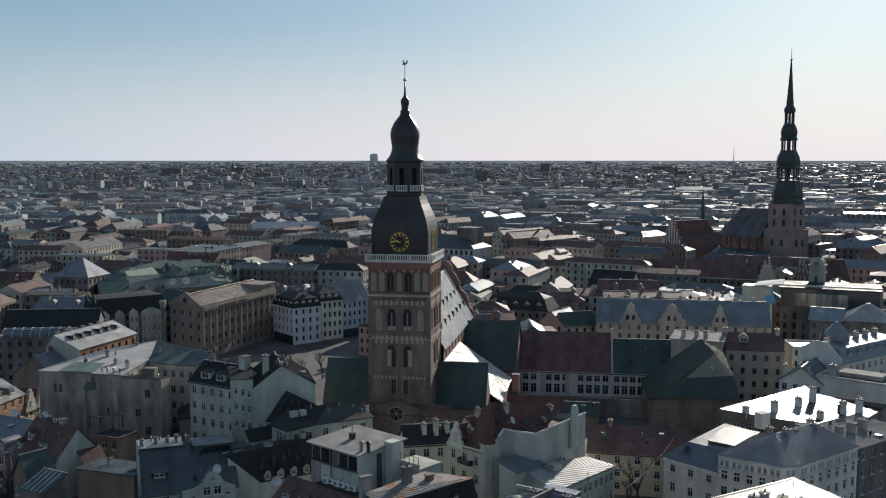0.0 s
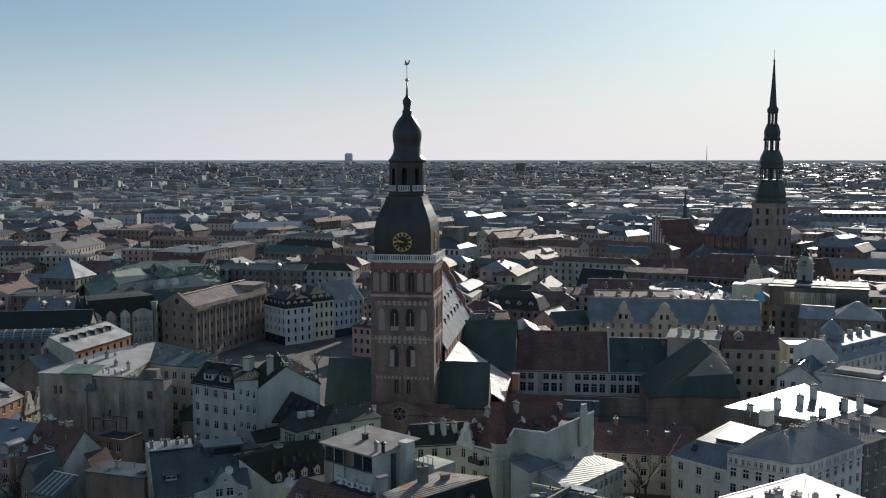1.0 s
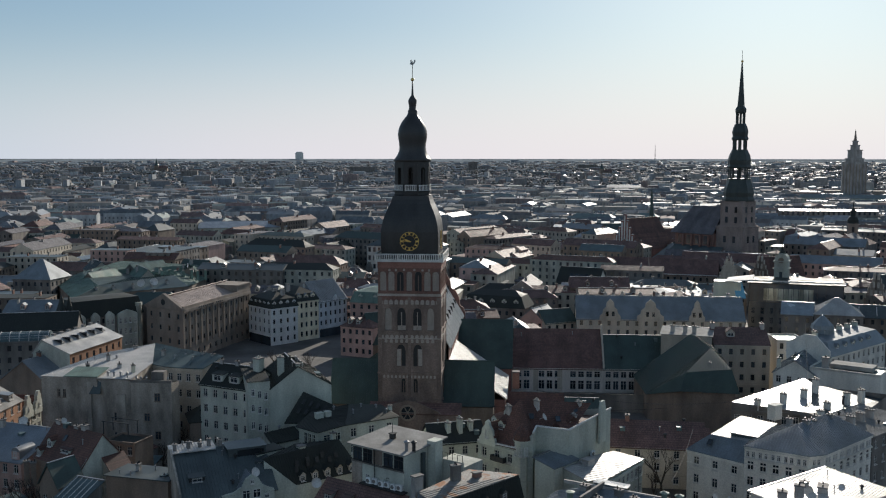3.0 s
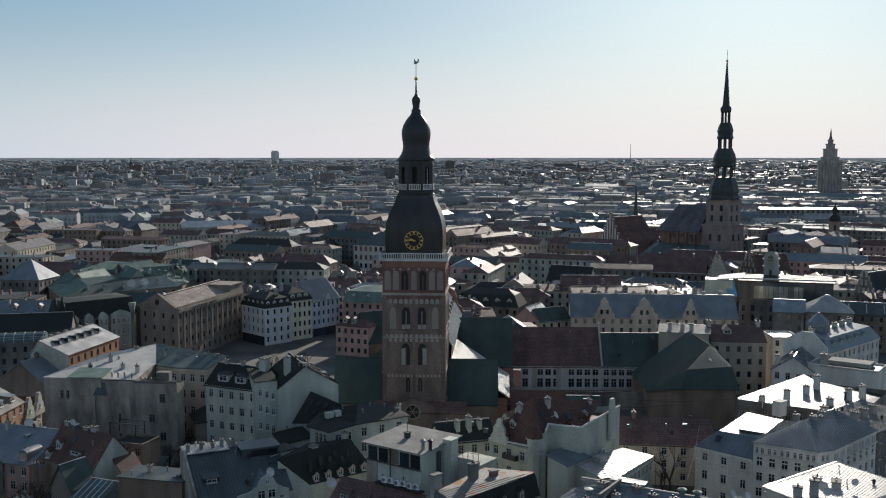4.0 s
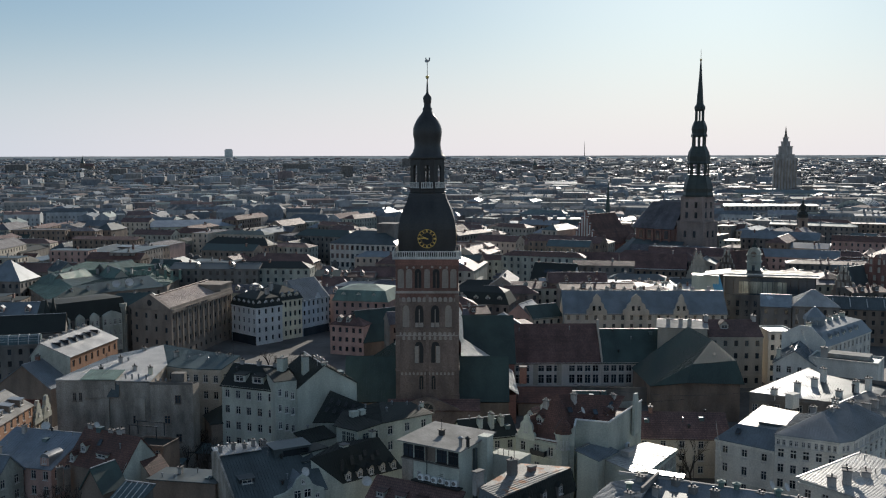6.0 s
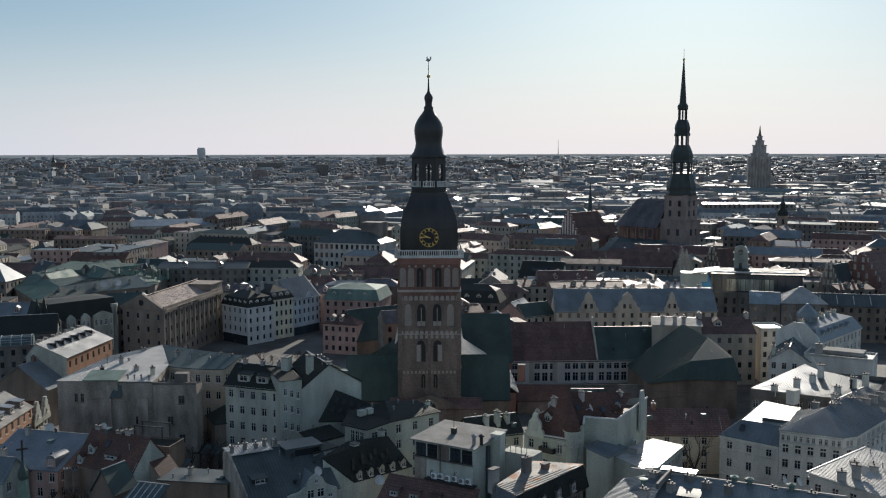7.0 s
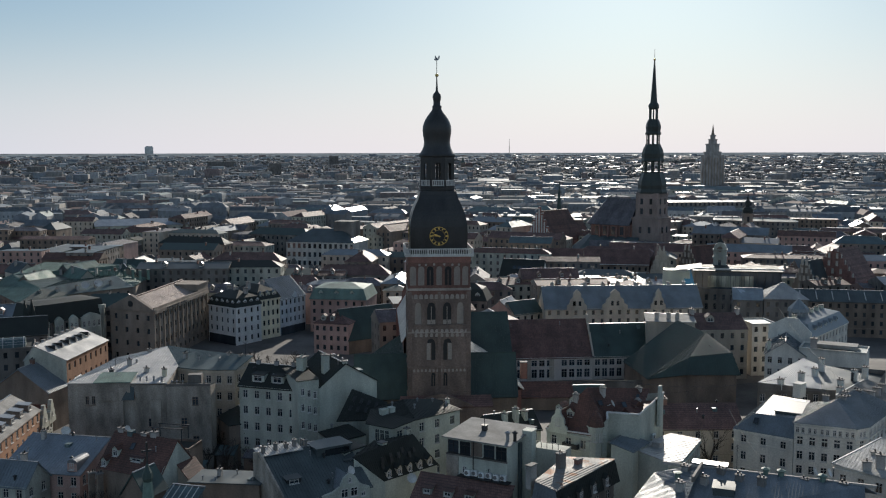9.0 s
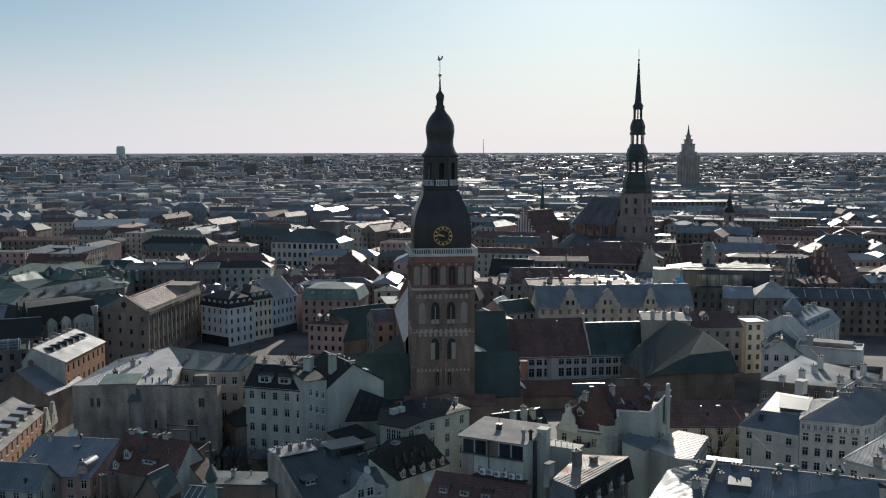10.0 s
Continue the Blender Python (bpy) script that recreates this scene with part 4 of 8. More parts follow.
def plan_house(name, poly, top, planes, wall, roofm, label, wins=None, seam=0.6, floors=None, category="house", deep=True, cornice=True, ground=True, attic=0.0):
    """A house over a free plan (counter-clockwise), with wall heights at its corners and explicit roof planes."""
    O = Vector((*poly[0], 0))
    H = thing(name, Matrix.Translation(O), label, category)
    n = len(poly)
    top = top if isinstance(top, (list, tuple)) else [top] * n
    s, outs = Shape(), []
    wins = wins or {}
    for i in range(n):
        a, b = Vector(poly[i]) - O.xy, Vector(poly[(i + 1) % n]) - O.xy
        za, zb = top[i], top[(i + 1) % n]
        zl = min(za, zb)
        u = (b - a).normalized()
        L = (b - a).length
        cols, rows = [], []
        if i in wins:
            fl = floors or max(1, round(zl / 3.5))
            cols, rows = openings(L, 0.2, zl - 0.4 - attic, wins[i], fl, min(1.15, L / wins[i] * 0.55), 1.75, ground)
        outs += facade(s, a, u, L, -0.5, zl, cols, rows)
        if abs(za - zb) > 0.01:
            hi = a if za > zb else b
            s.add([(a.x, a.y, zl), (b.x, b.y, zl), (hi.x, hi.y, max(za, zb))], ((0, 1, 2),))
        if cornice and i in wins:
            m = Vector((u.y, -u.x))
            for z0, z1, o in ((zl - 0.55, zl - 0.12, 0.28), (zl * 0.27, zl * 0.27 + 0.2, 0.1), (zl * 0.76, zl * 0.76 + 0.22, 0.12)):
                p = [a - u * 0.0 + m * 0.003, b + m * 0.003, b + m * o, a + m * o]
                part("cornice" if z1 > zl * 0.9 else "string_course", Shape().extrude([(q.x, q.y, z0) for q in p], (0, 0, z1 - z0)), wall, H)
        TAKEN.append((Vector(poly[i]), Vector(poly[(i + 1) % n]), 8))
        if attic and i in wins:
            ang = math.degrees(math.atan2(u.y, u.x))
            for k in range(wins[i]):
                for q in (-0.5, 0.5):
                    x = L / wins[i] * (k + 0.5) + q
                    fm, gm = window_mesh(0.6, 1.1)
                    w = part("attic_window", fm, None, H, pose(a.x, a.y, zl - 2.0, 0, 0, ang) @ pose(x - 0.3, -0.07, 0))
                    part("pane", gm, None, w)
            m = Vector((u.y, -u.x))
            p = [a + m * 0.003, b + m * 0.003, b + m * 0.3, a + m * 0.3]
            part("string_course", Shape().extrude([(q.x, q.y, zl - 2.55) for q in p], (0, 0, 0.3)), wall, H)
    part("wall", s, wall, H)
    set_windows(H, outs, deep=deep)
    rm = roofm if isinstance(roofm, list) else [roofm]
    for i, p in enumerate(planes):
        p = [Vector(q) - O for q in p]
        cut = [p]
        if len(p) == 4:
            n = (p[1] - p[0]).cross(p[3] - p[0]).normalized()
            if abs(n.dot(p[2] - p[0])) > 0.12:      # a warped slope is two flat ones
                cut = [[p[0], p[1], p[2]], [p[2], p[3], p[0]]]
        for q in cut:
            part("roof_slope", Shape().slope(q, 0.16, seam), rm[i % len(rm)], H)
    return H


def slot(H, sh, mats, name, x, y, z, ang=0.0, label=""):
    return part(name, sh, mats, H, pose(x, y, z, 0, 0, ang), label)


def dish(H, x, y, z, r=0.6, ang=0):
    if ("dish", r) not in CACHE:
        s = Shape().lathe([(0.02, 0.0), (r * 0.5, 0.08 * r), (r * 0.8, 0.2 * r), (r, 0.35 * r)], 12, cap=False)
        s.rod((0, 0, 0), (0, 0, -1.0), 0.05, 5)
        CACHE[("dish", r)] = s.mesh("dish", [FRAME])
    return part("dish", CACHE[("dish", r)], None, H, pose(x, y, z + 1, 0, 0, ang) @ pose(0, 0, 0, 60))


def mast(H, x, y, z, h=3.0):
    if ("aerial", h) not in CACHE:
        s = Shape().rod((0, 0, -0.5), (0, 0, h), 0.045, 5)
        for i in range(4):
            s.rod((-0.5 + 0.06 * i, 0, h - 0.2 - 0.28 * i), (0.5 - 0.06 * i, 0, h - 0.2 - 0.28 * i), 0.025, 4)
        CACHE[("aerial", h)] = s.mesh("aerial", [IRON])
    return part("aerial", CACHE[("aerial", h)], None, H, pose(x, y, z, 0, 0, 30))


def vent(H, x, y, z, mat=None, w=0.7, h=0.8):
    mat = mat or ZINC
    key = ("vent", mat.name, w, h)
    if key not in CACHE:
        s = Shape().rod((0, 0, -0.6), (0, 0, h * 0.7), w * 0.32, 8)
        s.lathe(((w * 0.5, h * 0.7), (w * 0.5, h * 0.8), (0.05, h)), 8)
        CACHE[key] = s.mesh("vent", [mat])
    return part("vent", CACHE[key], None, H, pose(x, y, z))


def ac_unit(H, x, y, z, ang=0):
    if "ac" not in CACHE:
        CACHE["ac"] = Shape().box(-0.55, -0.25, 0, 0.55, 0.25, 0.95).rod((-0.15, -0.253, 0.48), (-0.15, -0.3, 0.48), 0.34, 12, 1).mesh("air_conditioner", [BRIGHTW, CHIMCAP])
    return part("air_conditioner", CACHE["ac"], None, H, pose(x, y, z, 0, 0, ang))


# -- left of the square --
H = plan_house("courtyard_house", ((-94.1, 215.7), (-74.1, 212.35), (-72.2, 225.0), (-75.2, 241.8), (-86.0, 235.0)), (19.1, 18.6, 19.5, 20.9, 20.1),
               [((-94.3, 215.5, 19.25), (-73.9, 212.15, 18.95), (-72.0, 225.0, 19.865), (-75.2, 242.1, 21.1)), ((-94.3, 215.5, 19.25), (-75.2, 242.1, 21.1), (-86.3, 235.2, 20.2))], STAINED, LIGHTM,
               "grey stained courtyard block with blank wall and pale metal roof")
for x, z in ((3.6, 14.6), (4.9, 14.6), (16.5, 5.2), (16.5, 9.6)):
    fm, gm = window_mesh(1.3 if x > 10 else 0.7, 1.8, "cross", BROWNP)
    w = part("window", fm, None, H, Matrix.Rotation(math.atan2(-3.35, 20.0), 4, "Z") @ pose(x, -0.06, z))
    part("pane", gm, None, w)
part("roof_box", Shape().extrude([(5.6, -1.3, 15.4), (12.7, -2.5, 15.4), (13.6, 2.6, 15.4), (6.6, 4.0, 15.4)], (0, 0, 4.1)), STAINED, H, None, "raised stained box on the front wall")
part("roof_box_lid", Shape().slope([(5.3, -1.6, 19.45), (12.9, -2.9, 19.45), (13.9, 2.9, 20.3), (6.4, 4.3, 20.3)], 0.2, 0.9), COPPER, H, None, "pale green copper covered roof box")
part("flashing", Shape().slope([(10.9, -2.75, 15.6), (13.5, -3.15, 15.6), (13.5, -2.0, 18.9), (12.7, -2.1, 18.9)], 0.1), STEELD, H, None, "dark blue sheet below the box")
part("buttress", Shape().box(0, -0.45, -0.5, 0.9, -0.003, 18.2).box(6.5, -0.25, -0.5, 8.6, -0.003, 15.5), STAINED, H, pose(0, 0, 0, 0, 0, -9.5) @ pose(10.6, 0, 0))
for x, y, z, h, m in ((-82.6, 227.1, 19.9, 1.6, CHIM), (-74.6, 217.5, 19.1, 1.9, YELLOW), (-78.5, 221.0, 19.5, 1.1, CHIM), (-86.0, 222.5, 19.6, 0.8, IRON), (-79.0, 237.5, 20.6, 0.9, CHIM)):
    stack(H, x, y, z, h, 0.8, 1.1, m, 2, 20)
for x, y in ((-76.6, 214.2), (-78.0, 214.3), (-74.9, 213.4), (-79.4, 214.8)):
    vent(H, *local(H, x, y), 19.1, ZINC, 0.5, 1.2)
vent(H, *local(H, -81.2, 229), 20.2)
mast(H, *local(H, -85.5, 226.5), 20.0, 2.5)
H = plan_house("court_front_block", ((-74.05, 212.34), (-64.9, 210.8), (-63.9, 214.2), (-73.4, 216.0)), (18.5, 18.3, 18.0, 18.2),
               [((-73.8, 212.7, 17.9), (-65.1, 211.2, 17.8), (-64.2, 213.9, 17.8), (-73.4, 215.7, 17.9))], STAINED, DARKM, "grey stained front block closing an open court", seam=0)
for x, z in ((3.0, 9.6), (5.4, 14.1), (5.4, 5.6)):
    fm, gm = window_mesh(1.3, 1.8, "cross", BROWNP)
    w = part("window", fm, None, H, Matrix.Rotation(math.atan2(-1.54, 9.15), 4, "Z") @ pose(x, -0.06, z))
    part("pane", gm, None, w)
part("parapet", Shape().box(0, -0.1, 18.2, 9.3, 0.25, 18.75), GREYP, H, pose(0, 0, 0, 0, 0, -9.5))
part("shaft_box", Shape().box(4.4, 1.0, 16.5, 7.2, 3.0, 20.4), GREYP, H, pose(0, 0, 0, 0, 0, -9.5), "grey rendered lift shaft")
for x in (1.2, 2.2, 3.4, 8.2):
    vent(H, x, 0.9 - x * 0.16, 18.0, ZINC, 0.5, 1.4)
H = plan_house("courtyard_wing", ((-72.1, 225.2), (-68.6, 222.9), (-64.4, 221.6), (-59.75, 219.7), (-55.8, 224.2), (-75.1, 242.0)), (19.4, 19.3, 19.2, 19.4, 21.2, 21.0),
               [((-72.2, 225.0, 19.5), (-68.6, 222.6, 19.4), (-68.3, 235.3, 21.25), (-75.1, 242.2, 21.2)), ((-68.6, 222.6, 19.4), (-64.3, 221.2, 19.3), (-62.6, 230.0, 21.35), (-68.3, 235.3, 21.25)), ((-64.3, 221.2, 19.3), (-59.5, 219.3, 19.5), (-55.5, 224.2, 21.45), (-62.6, 230.0, 21.35))],
               CREAM, TEALM, "pale cream courtyard wing with a curved front and teal metal roof", {0: 2, 1: 2, 2: 2, 3: 2}, 0.55, 5)
for x, y in ((-70.6, 230.4), (-60.8, 227.6), (-58.2, 225.4)):
    stack(H, x, y, 20.6, 1.1, 0.7, 0.9, CHIM, 2, -40)
mast(H, *local(H, -57.2, 224.8), 21.0, 4.0)
for x, y in ((-65.2, 229.0), (-63.0, 225.5), (-67.5, 227.5)):
    vent(H, *local(H, x, y), 20.4, ZINC, 0.5, 0.8)

H = block("white_town_house", (-58.9, 212.0), (-47.2, 204.9), 10, 17.8, 21.6, "gx", WHITE, DARKM, "white town house with dark metal roof and wide dormers", sides="F", bays={"F": 5}, floors=5, seam=0.6,
          dormers=(dict(x=4.0, y=1.0, z=18.4, w=2.9, h=1.7, depth=3.2, style="shed"), dict(x=8.6, y=1.0, z=18.4, w=2.9, h=1.7, depth=3.2, style="shed")))
chimney(H, 12.8, 4.2, 21.0, 3.0, 1.6, 2.0, WHITE, 3)
for x in (2.0, 6.4, 10.5):
    chimney(H, x, 5.0, 21.3, 1.2, 0.9, 0.6, ZINC, 2)
H = block("white_gabled_house", (-42.7, 202.8), (-30, 206.4), 15, 18.6, 23.0, "gy", WHITE, DARKM, "white gabled house with a blank gable and small arched windows", sides="L", bays={"L": 4}, floors=6, seam=0.6, ww=0.8, wh=1.5, split=0.45, over=0.2)
chimney(H, 3.0, 4.0, 21.5, 3.0, 1.3, 1.6, WHITE, 3)
chimney(H, 6.0, 0.5, 22.5, 1.0, 0.8, 0.9, WHITE, 0)
for i in range(4):
    vent(H, 7.5, 3 + 2.5 * i, 22.4, ZINC, 0.5, 0.7)
part("facade_strip", Shape().box(-4.6, 0.2, -0.5, -0.003, 9, 20.3), WHITE, H)
for z in (6.5, 10.2, 13.9, 17.2):
    for x in (-4.0, -2.6, -1.3):
        fm, gm = window_mesh(0.75, 1.5)
        w = part("window", fm, None, H, pose(x, 0.14, z - (x + 4) * 0.35))
        part("pane", gm, None, w)
part("strip_roof", Shape().slope([(-4.9, 0, 20.35), (0, 0, 20.35), (0, 9, 21.4), (-4.9, 9, 21.4)], 0.12, 0.6), DARKM, H)

DR = [Vector(q) for q in ((-39.6, 199.5, 12.0), (-31.5, 197.0, 12.5), (-28.6, 200.9, 15.0), (-35.8, 203.0, 17.8))]
H = plan_house("dark_roofed_house", ((-39.5, 199.6), (-31.5, 197.2), (-28.8, 200.9), (-35.8, 203.2)), (11.8, 12.2, 14.7, 17.5), [DR], WHITED, DARKM, "steep dark metal roof with skylights against a white gable", None, 0.6)
nrm = (DR[1] - DR[0]).cross(DR[3] - DR[0]).normalized()
for i in range(4):
    for j in range(2):
        p = DR[0].lerp(DR[1], 0.22 + 0.2 * i).lerp(DR[3].lerp(DR[2], 0.16 + 0.2 * i), 0.42 + 0.3 * j) - Vector((-39.5, 199.6, 0))
        e1 = (DR[2] - DR[3]).normalized()
        e2 = nrm.cross(e1)
        q = [p + nrm * 0.24 + e1 * a + e2 * b for a, b in ((-0.3, -0.6), (0.3, -0.6), (0.3, 0.6), (-0.3, 0.6))]
        lightw = part("skylight", Shape().slope(q, 0.12), IRON, H)
        part("pane", Shape().slope([v + nrm * 0.02 + (p - v) * 0.12 for v in q], 0.01), STEEL, lightw)
H = plan_house("low_dark_roof_house", ((-43.6, 197.5), (-41.2, 190.7), (-34.7, 190.9), (-37.4, 197.6)), (10.3, 9.9, 11.1, 11.6), [((-43.6, 197.5, 10.6), (-41.2, 190.7, 10.2), (-34.7, 190.9, 11.4), (-37.4, 197.6, 11.9))], WHITED, DARKM, "low white house with a dark sloping metal roof", None, 0.6)
vent(H, 3.0, 2.0, 10.8)
H = plan_house("glazed_bay_house", ((-35.2, 183.5), (-31.4, 179.6), (-26.5, 182.9), (-16.1, 188.2), (-19.6, 195.8), (-26.0, 196.4), (-33.5, 191.5)), (15.6, 15.6, 15.9, 15.9, 16.2, 16.2, 15.9),
               [((-35.9, 183.3, 15.8), (-31.4, 178.7, 15.8), (-26.4, 182.4, 16.1), (-33.6, 191.8, 16.3)), ((-26.4, 182.4, 16.1), (-15.7, 188.0, 16.1), (-19.4, 196.1, 16.5), (-26.0, 196.8, 16.5)), ((-26.4, 182.4, 16.1), (-26.0, 196.8, 16.5), (-33.6, 191.8, 16.3))],
               WHITE, DARKM, "white house with a glazed attic bay under a dark roof", {2: 3}, 0.6, 5, cornice=False)
bay_at = Matrix.Rotation(math.atan2(-3.9, 3.8), 4, "Z")
for i in range(3):
    fm, gm = window_mesh(1.0, 2.3, "cross", WHITE)
    part("pane", gm, None, part("window", fm, None, H, bay_at @ pose(1.5 + 1.15 * i, -0.06, 12.7)))
bay_at = Matrix.Translation(Vector((3.8, -3.9, 0))) @ Matrix.Rotation(math.atan2(3.3, 4.9), 4, "Z")
for i in range(2):
    fm, gm = window_mesh(1.5, 1.5, "cross", WHITE)
    part("pane", gm, None, part("window", fm, None, H, bay_at @ pose(1.2 + 2.3 * i, -0.06, 13.3)))
for x, y, w_ in ((-31.6, 187.6, 1.5), (-30.0, 188.6, 1.2)):
    part("roof_box", Shape().box(-w_ / 2, -0.6, -0.4, w_ / 2, 0.6, 1.0).box(-w_ / 2 - 0.06, -0.66, 1.0, w_ / 2 + 0.06, 0.66, 1.08), WHITE, H, pose(x + 35.2, y - 183.5, 16.2, 0, 0, 25), "white rendered box on the roof")
for x, y in ((-23.5, 194.6), (-20.5, 193.8), (-18.4, 190.4), (-25.0, 190.0), (-29.0, 193.0)):
    vent(H, x + 35.2, y - 183.5, 16.4, ZINC, 0.5, 0.9)
stack(H, -17.6, 192.8, 16.2, 1.0, 0.7, 0.7, WHITE, 1, 20)

DH = [Vector(q) for q in ((-34.6, 169.2, 9.1), (-23.2, 176.2, 9.1), (-27.5, 179.0, 14.4), (-40.4, 167.8, 14.4))]
H = plan_house("dormer_house", ((-34.5, 169.5), (-23.5, 176.2), (-27.6, 178.9), (-35.1, 176.1), (-40.2, 168.0)), (9.0, 9.0, 14.2, 14.2, 14.2), [DH, (DH[3], DH[2], Vector((-35.3, 176.4, 14.5)))], WHITE, DARKM, "white house with a dark sloping roof and cream dormers", None, 0.5, cornice=False)
nrm = (DH[1] - DH[0]).cross(DH[3] - DH[0]).normalized()
for i in range(5):
    dormer(H, 0.9 + 2.15 * i, 0.75 + 1.32 * i, 9.2, 31.4, 1.25, 1.45, 2.0, CREAM, DARKM)
stack(H, -34.2, 174.0, 12.6, 2.3, 1.3, 1.3, WHITE, 0, 40)
stack(H, -28.6, 179.4, 12.0, 3.6, 0.9, 0.9, WHITE, 1, 40)
for a, b in ((0.28, 0.62), (0.4, 0.55), (0.44, 0.66), (0.55, 0.6), (0.66, 0.7), (0.7, 0.52), (0.82, 0.6), (0.2, 0.45)):
    p = DH[0].lerp(DH[1], a).lerp(DH[3].lerp(DH[2], a), b) - Vector((-34.5, 169.5, 0))
    e1 = (DH[1] - DH[0]).normalized()
    e2 = nrm.cross(e1)
    q = [p + nrm * 0.24 + e1 * c + e2 * d for c, d in ((-0.35, -0.5), (0.35, -0.5), (0.35, 0.5), (-0.35, 0.5))]
    lightw = part("skylight", Shape().slope(q, 0.12), IRON, H)
    part("pane", Shape().slope([v + nrm * 0.02 + (p - v) * 0.12 for v in q], 0.01), STEEL, lightw)
H = block("arched_box_house", (-41.6, 170.2), (-37.2, 173.6), 3.5, 14.3, 14.7, "slab", WHITE, DARKM, "small white roof cabin with a dark round opening", sides="", over=0.15, cornice=False)
part("round_window", Shape().lathe(((0.45, 0), (0.45, 0.1)), 12), BLACK, H, pose(3.3, 0.0, 13.4, 90))

H = block("blue_roofed_house", (-52.8, 159.0), (-37.8, 164.5), 12.5, 10.2, 15.8, "gx", WHITED, STEELD, "house with blue-grey metal roof and a curved white gable", split=0.8, seam=0.55, floors=4, bays={"F": 6})
g = [(6.6, 8), (15.6, 8), (15.6, 10.3), (14.6, 10.7), (13.6, 11.3), (12.9, 12.6), (11.8, 13.3), (10.7, 12.6), (10.0, 11.3), (8.6, 10.5), (6.6, 10.2)]
part("gable", Shape().extrude([(x, -0.35, z) for x, z in g], (0, 0.5, 0)), WHITE, H, None, "curved white gable with three windows")
part("gable_roof", Shape().slope([(9.4, 3.0, 10.8), (9.4, -0.2, 10.8), (11.8, -0.2, 12.9), (11.8, 6, 12.9)], 0.12, 0.55).slope([(14.2, -0.2, 10.8), (14.2, 3.0, 10.8), (11.8, 6, 12.9), (11.8, -0.2, 12.9)], 0.12, 0.55), STEEL, H)
for x, z, w_ in ((10.1, 9.2, 1.3), (11.9, 9.2, 1.3), (13.9, 8.9, 0.8), (8.0, 8.6, 0.8), (11.5, 11.7, 0.6)):
    fm, gm = window_mesh(w_, 1.5 if w_ > 1 else 0.8)
    w = part("window", fm, None, H, pose(x, -0.42, z))
    part("pane", gm, None, w)
part("fire_wall", Shape().extrude([(-0.35, 0, -0.5), (-0.35, 12.5, -0.5), (-0.35, 12.5, 15.6), (-0.35, 9.6, 16.4), (-0.35, 5.0, 14.0), (-0.35, 0, 11.4)], (0.34, 0, 0)), STAINED, H, None, "worn brick fire wall")
dormer(H, 14.6, 5.6, 12.5, 0, 1.6, 1.0, 2.5, STEELD, STEELD, "shed")
part("roof_box", Shape().box(9.4, 7.4, 13.0, 16.1, 12.0, 15.7).box(9.2, 7.1, 15.7, 16.3, 12.2, 15.9), STEELD, H)
for x, y, h in ((0.6, 10.2, 1.2), (3.0, 10.5, 1.3), (5.0, 10.5, 0.9), (6.6, 10.6, 1.4), (8.6, 10.5, 1.0)):
    chimney(H, x, y, 15.9, h, 0.6, 0.6, CHIMCAP, 1)
dormer(H, 3.2, 3.4, 11.9, 0, 2.6, 1.0, 3, BLACK, STEELD, "shed")
part("roof_window", Shape().box(11.0, 7.3, 14.3, 15.7, 7.397, 15.4), GLASS, H)
part("top_plate", Shape().slope([(-0.3, 9.0, 15.75), (7.6, 9.0, 15.75), (7.6, 12.6, 16.3), (-0.3, 12.6, 16.3)], 0.12, 0.5), LIGHTM, H)
for i in range(6):
    vent(H, 0.8 + 1.5 * i, 12.2 - 0.1 * i, 16.2, ZINC, 0.45, 0.6 + 0.2 * (i % 2))
dish(H, 12.6, 1.0, 12.2, 0.8, 20)

H = block("penthouse_block", (-24.5, 163.3), (-15.9, 155.8), 10.4, 18.2, 18.95, "slab", WHITE, BITUMEN, "white block with a dark glazed top storey under a flat roof", sides="", over=0.75, litter=False)
for k, (p, a, L) in enumerate((((0, 0), 0, 11.4), ((11.4, 0), 90, 10.4))):
    for i in range(5):
        if k or i == 2:
            if i > 2 or not k:
                part("wall_panel", Shape().box(0.1 + L / 5 * i, -0.1, 15.6, L / 5 * (i + 1) - 0.1, -0.003, 18.0), BROWNP if not k else WHITE, H, pose(p[0], p[1], 0, 0, 0, a))
            continue
        fm, gm = window_mesh(L / 5 - 0.3, 2.2, "cross", IRON)
        w = part("window", fm, None, H, pose(p[0], p[1], 15.7, 0, 0, a) @ pose(0.2 + L / 5 * i, -0.06, 0))
        part("pane", gm, None, w)
part("wall_panel", Shape().box(-0.12, -0.12, 9.5, 2.2, -0.003, 15.2), STAINED, H, None, "stained patch of old render")
part("sill_band", Shape().box(-0.2, -0.22, 15.25, 11.5, -0.003, 15.5), GREYP, H)
part("downpipe", Shape().rod((5.1, -0.2, 8.5), (5.1, -0.2, 18.1), 0.08, 6), IRON, H)
for x, z in ((3.0, 12.4),):
    fm, gm = window_mesh(0.8, 1.1)
    part("pane", gm, None, part("window", fm, None, H, pose(x, -0.06, z)))
q = local(H, -17.6, 164.0)
cowl = part("vent_post", Shape().box(-0.4, -0.4, -0.2, 0.4, 0.4, 0.7).box(-0.55, -0.55, 0.7, 0.55, 0.55, 0.8), IRON, H, pose(*q, 18.95))
part("pole", Shape().rod((0, 0, 0.7), (0, 0, 2.6), 0.06, 6), IRON, cowl)
for x, y, m in ((-15.4, 157.3, ZINC), (-14.2, 157.0, IRON)):
    vent(H, *local(H, x, y), 18.95, m, 0.95, 1.5)
part("pier", Shape().box(11.45, 6.2, -0.5, 13.2, 8.2, 19.2).box(11.35, 6.1, 19.2, 13.3, 8.3, 19.4), WHITE, H)
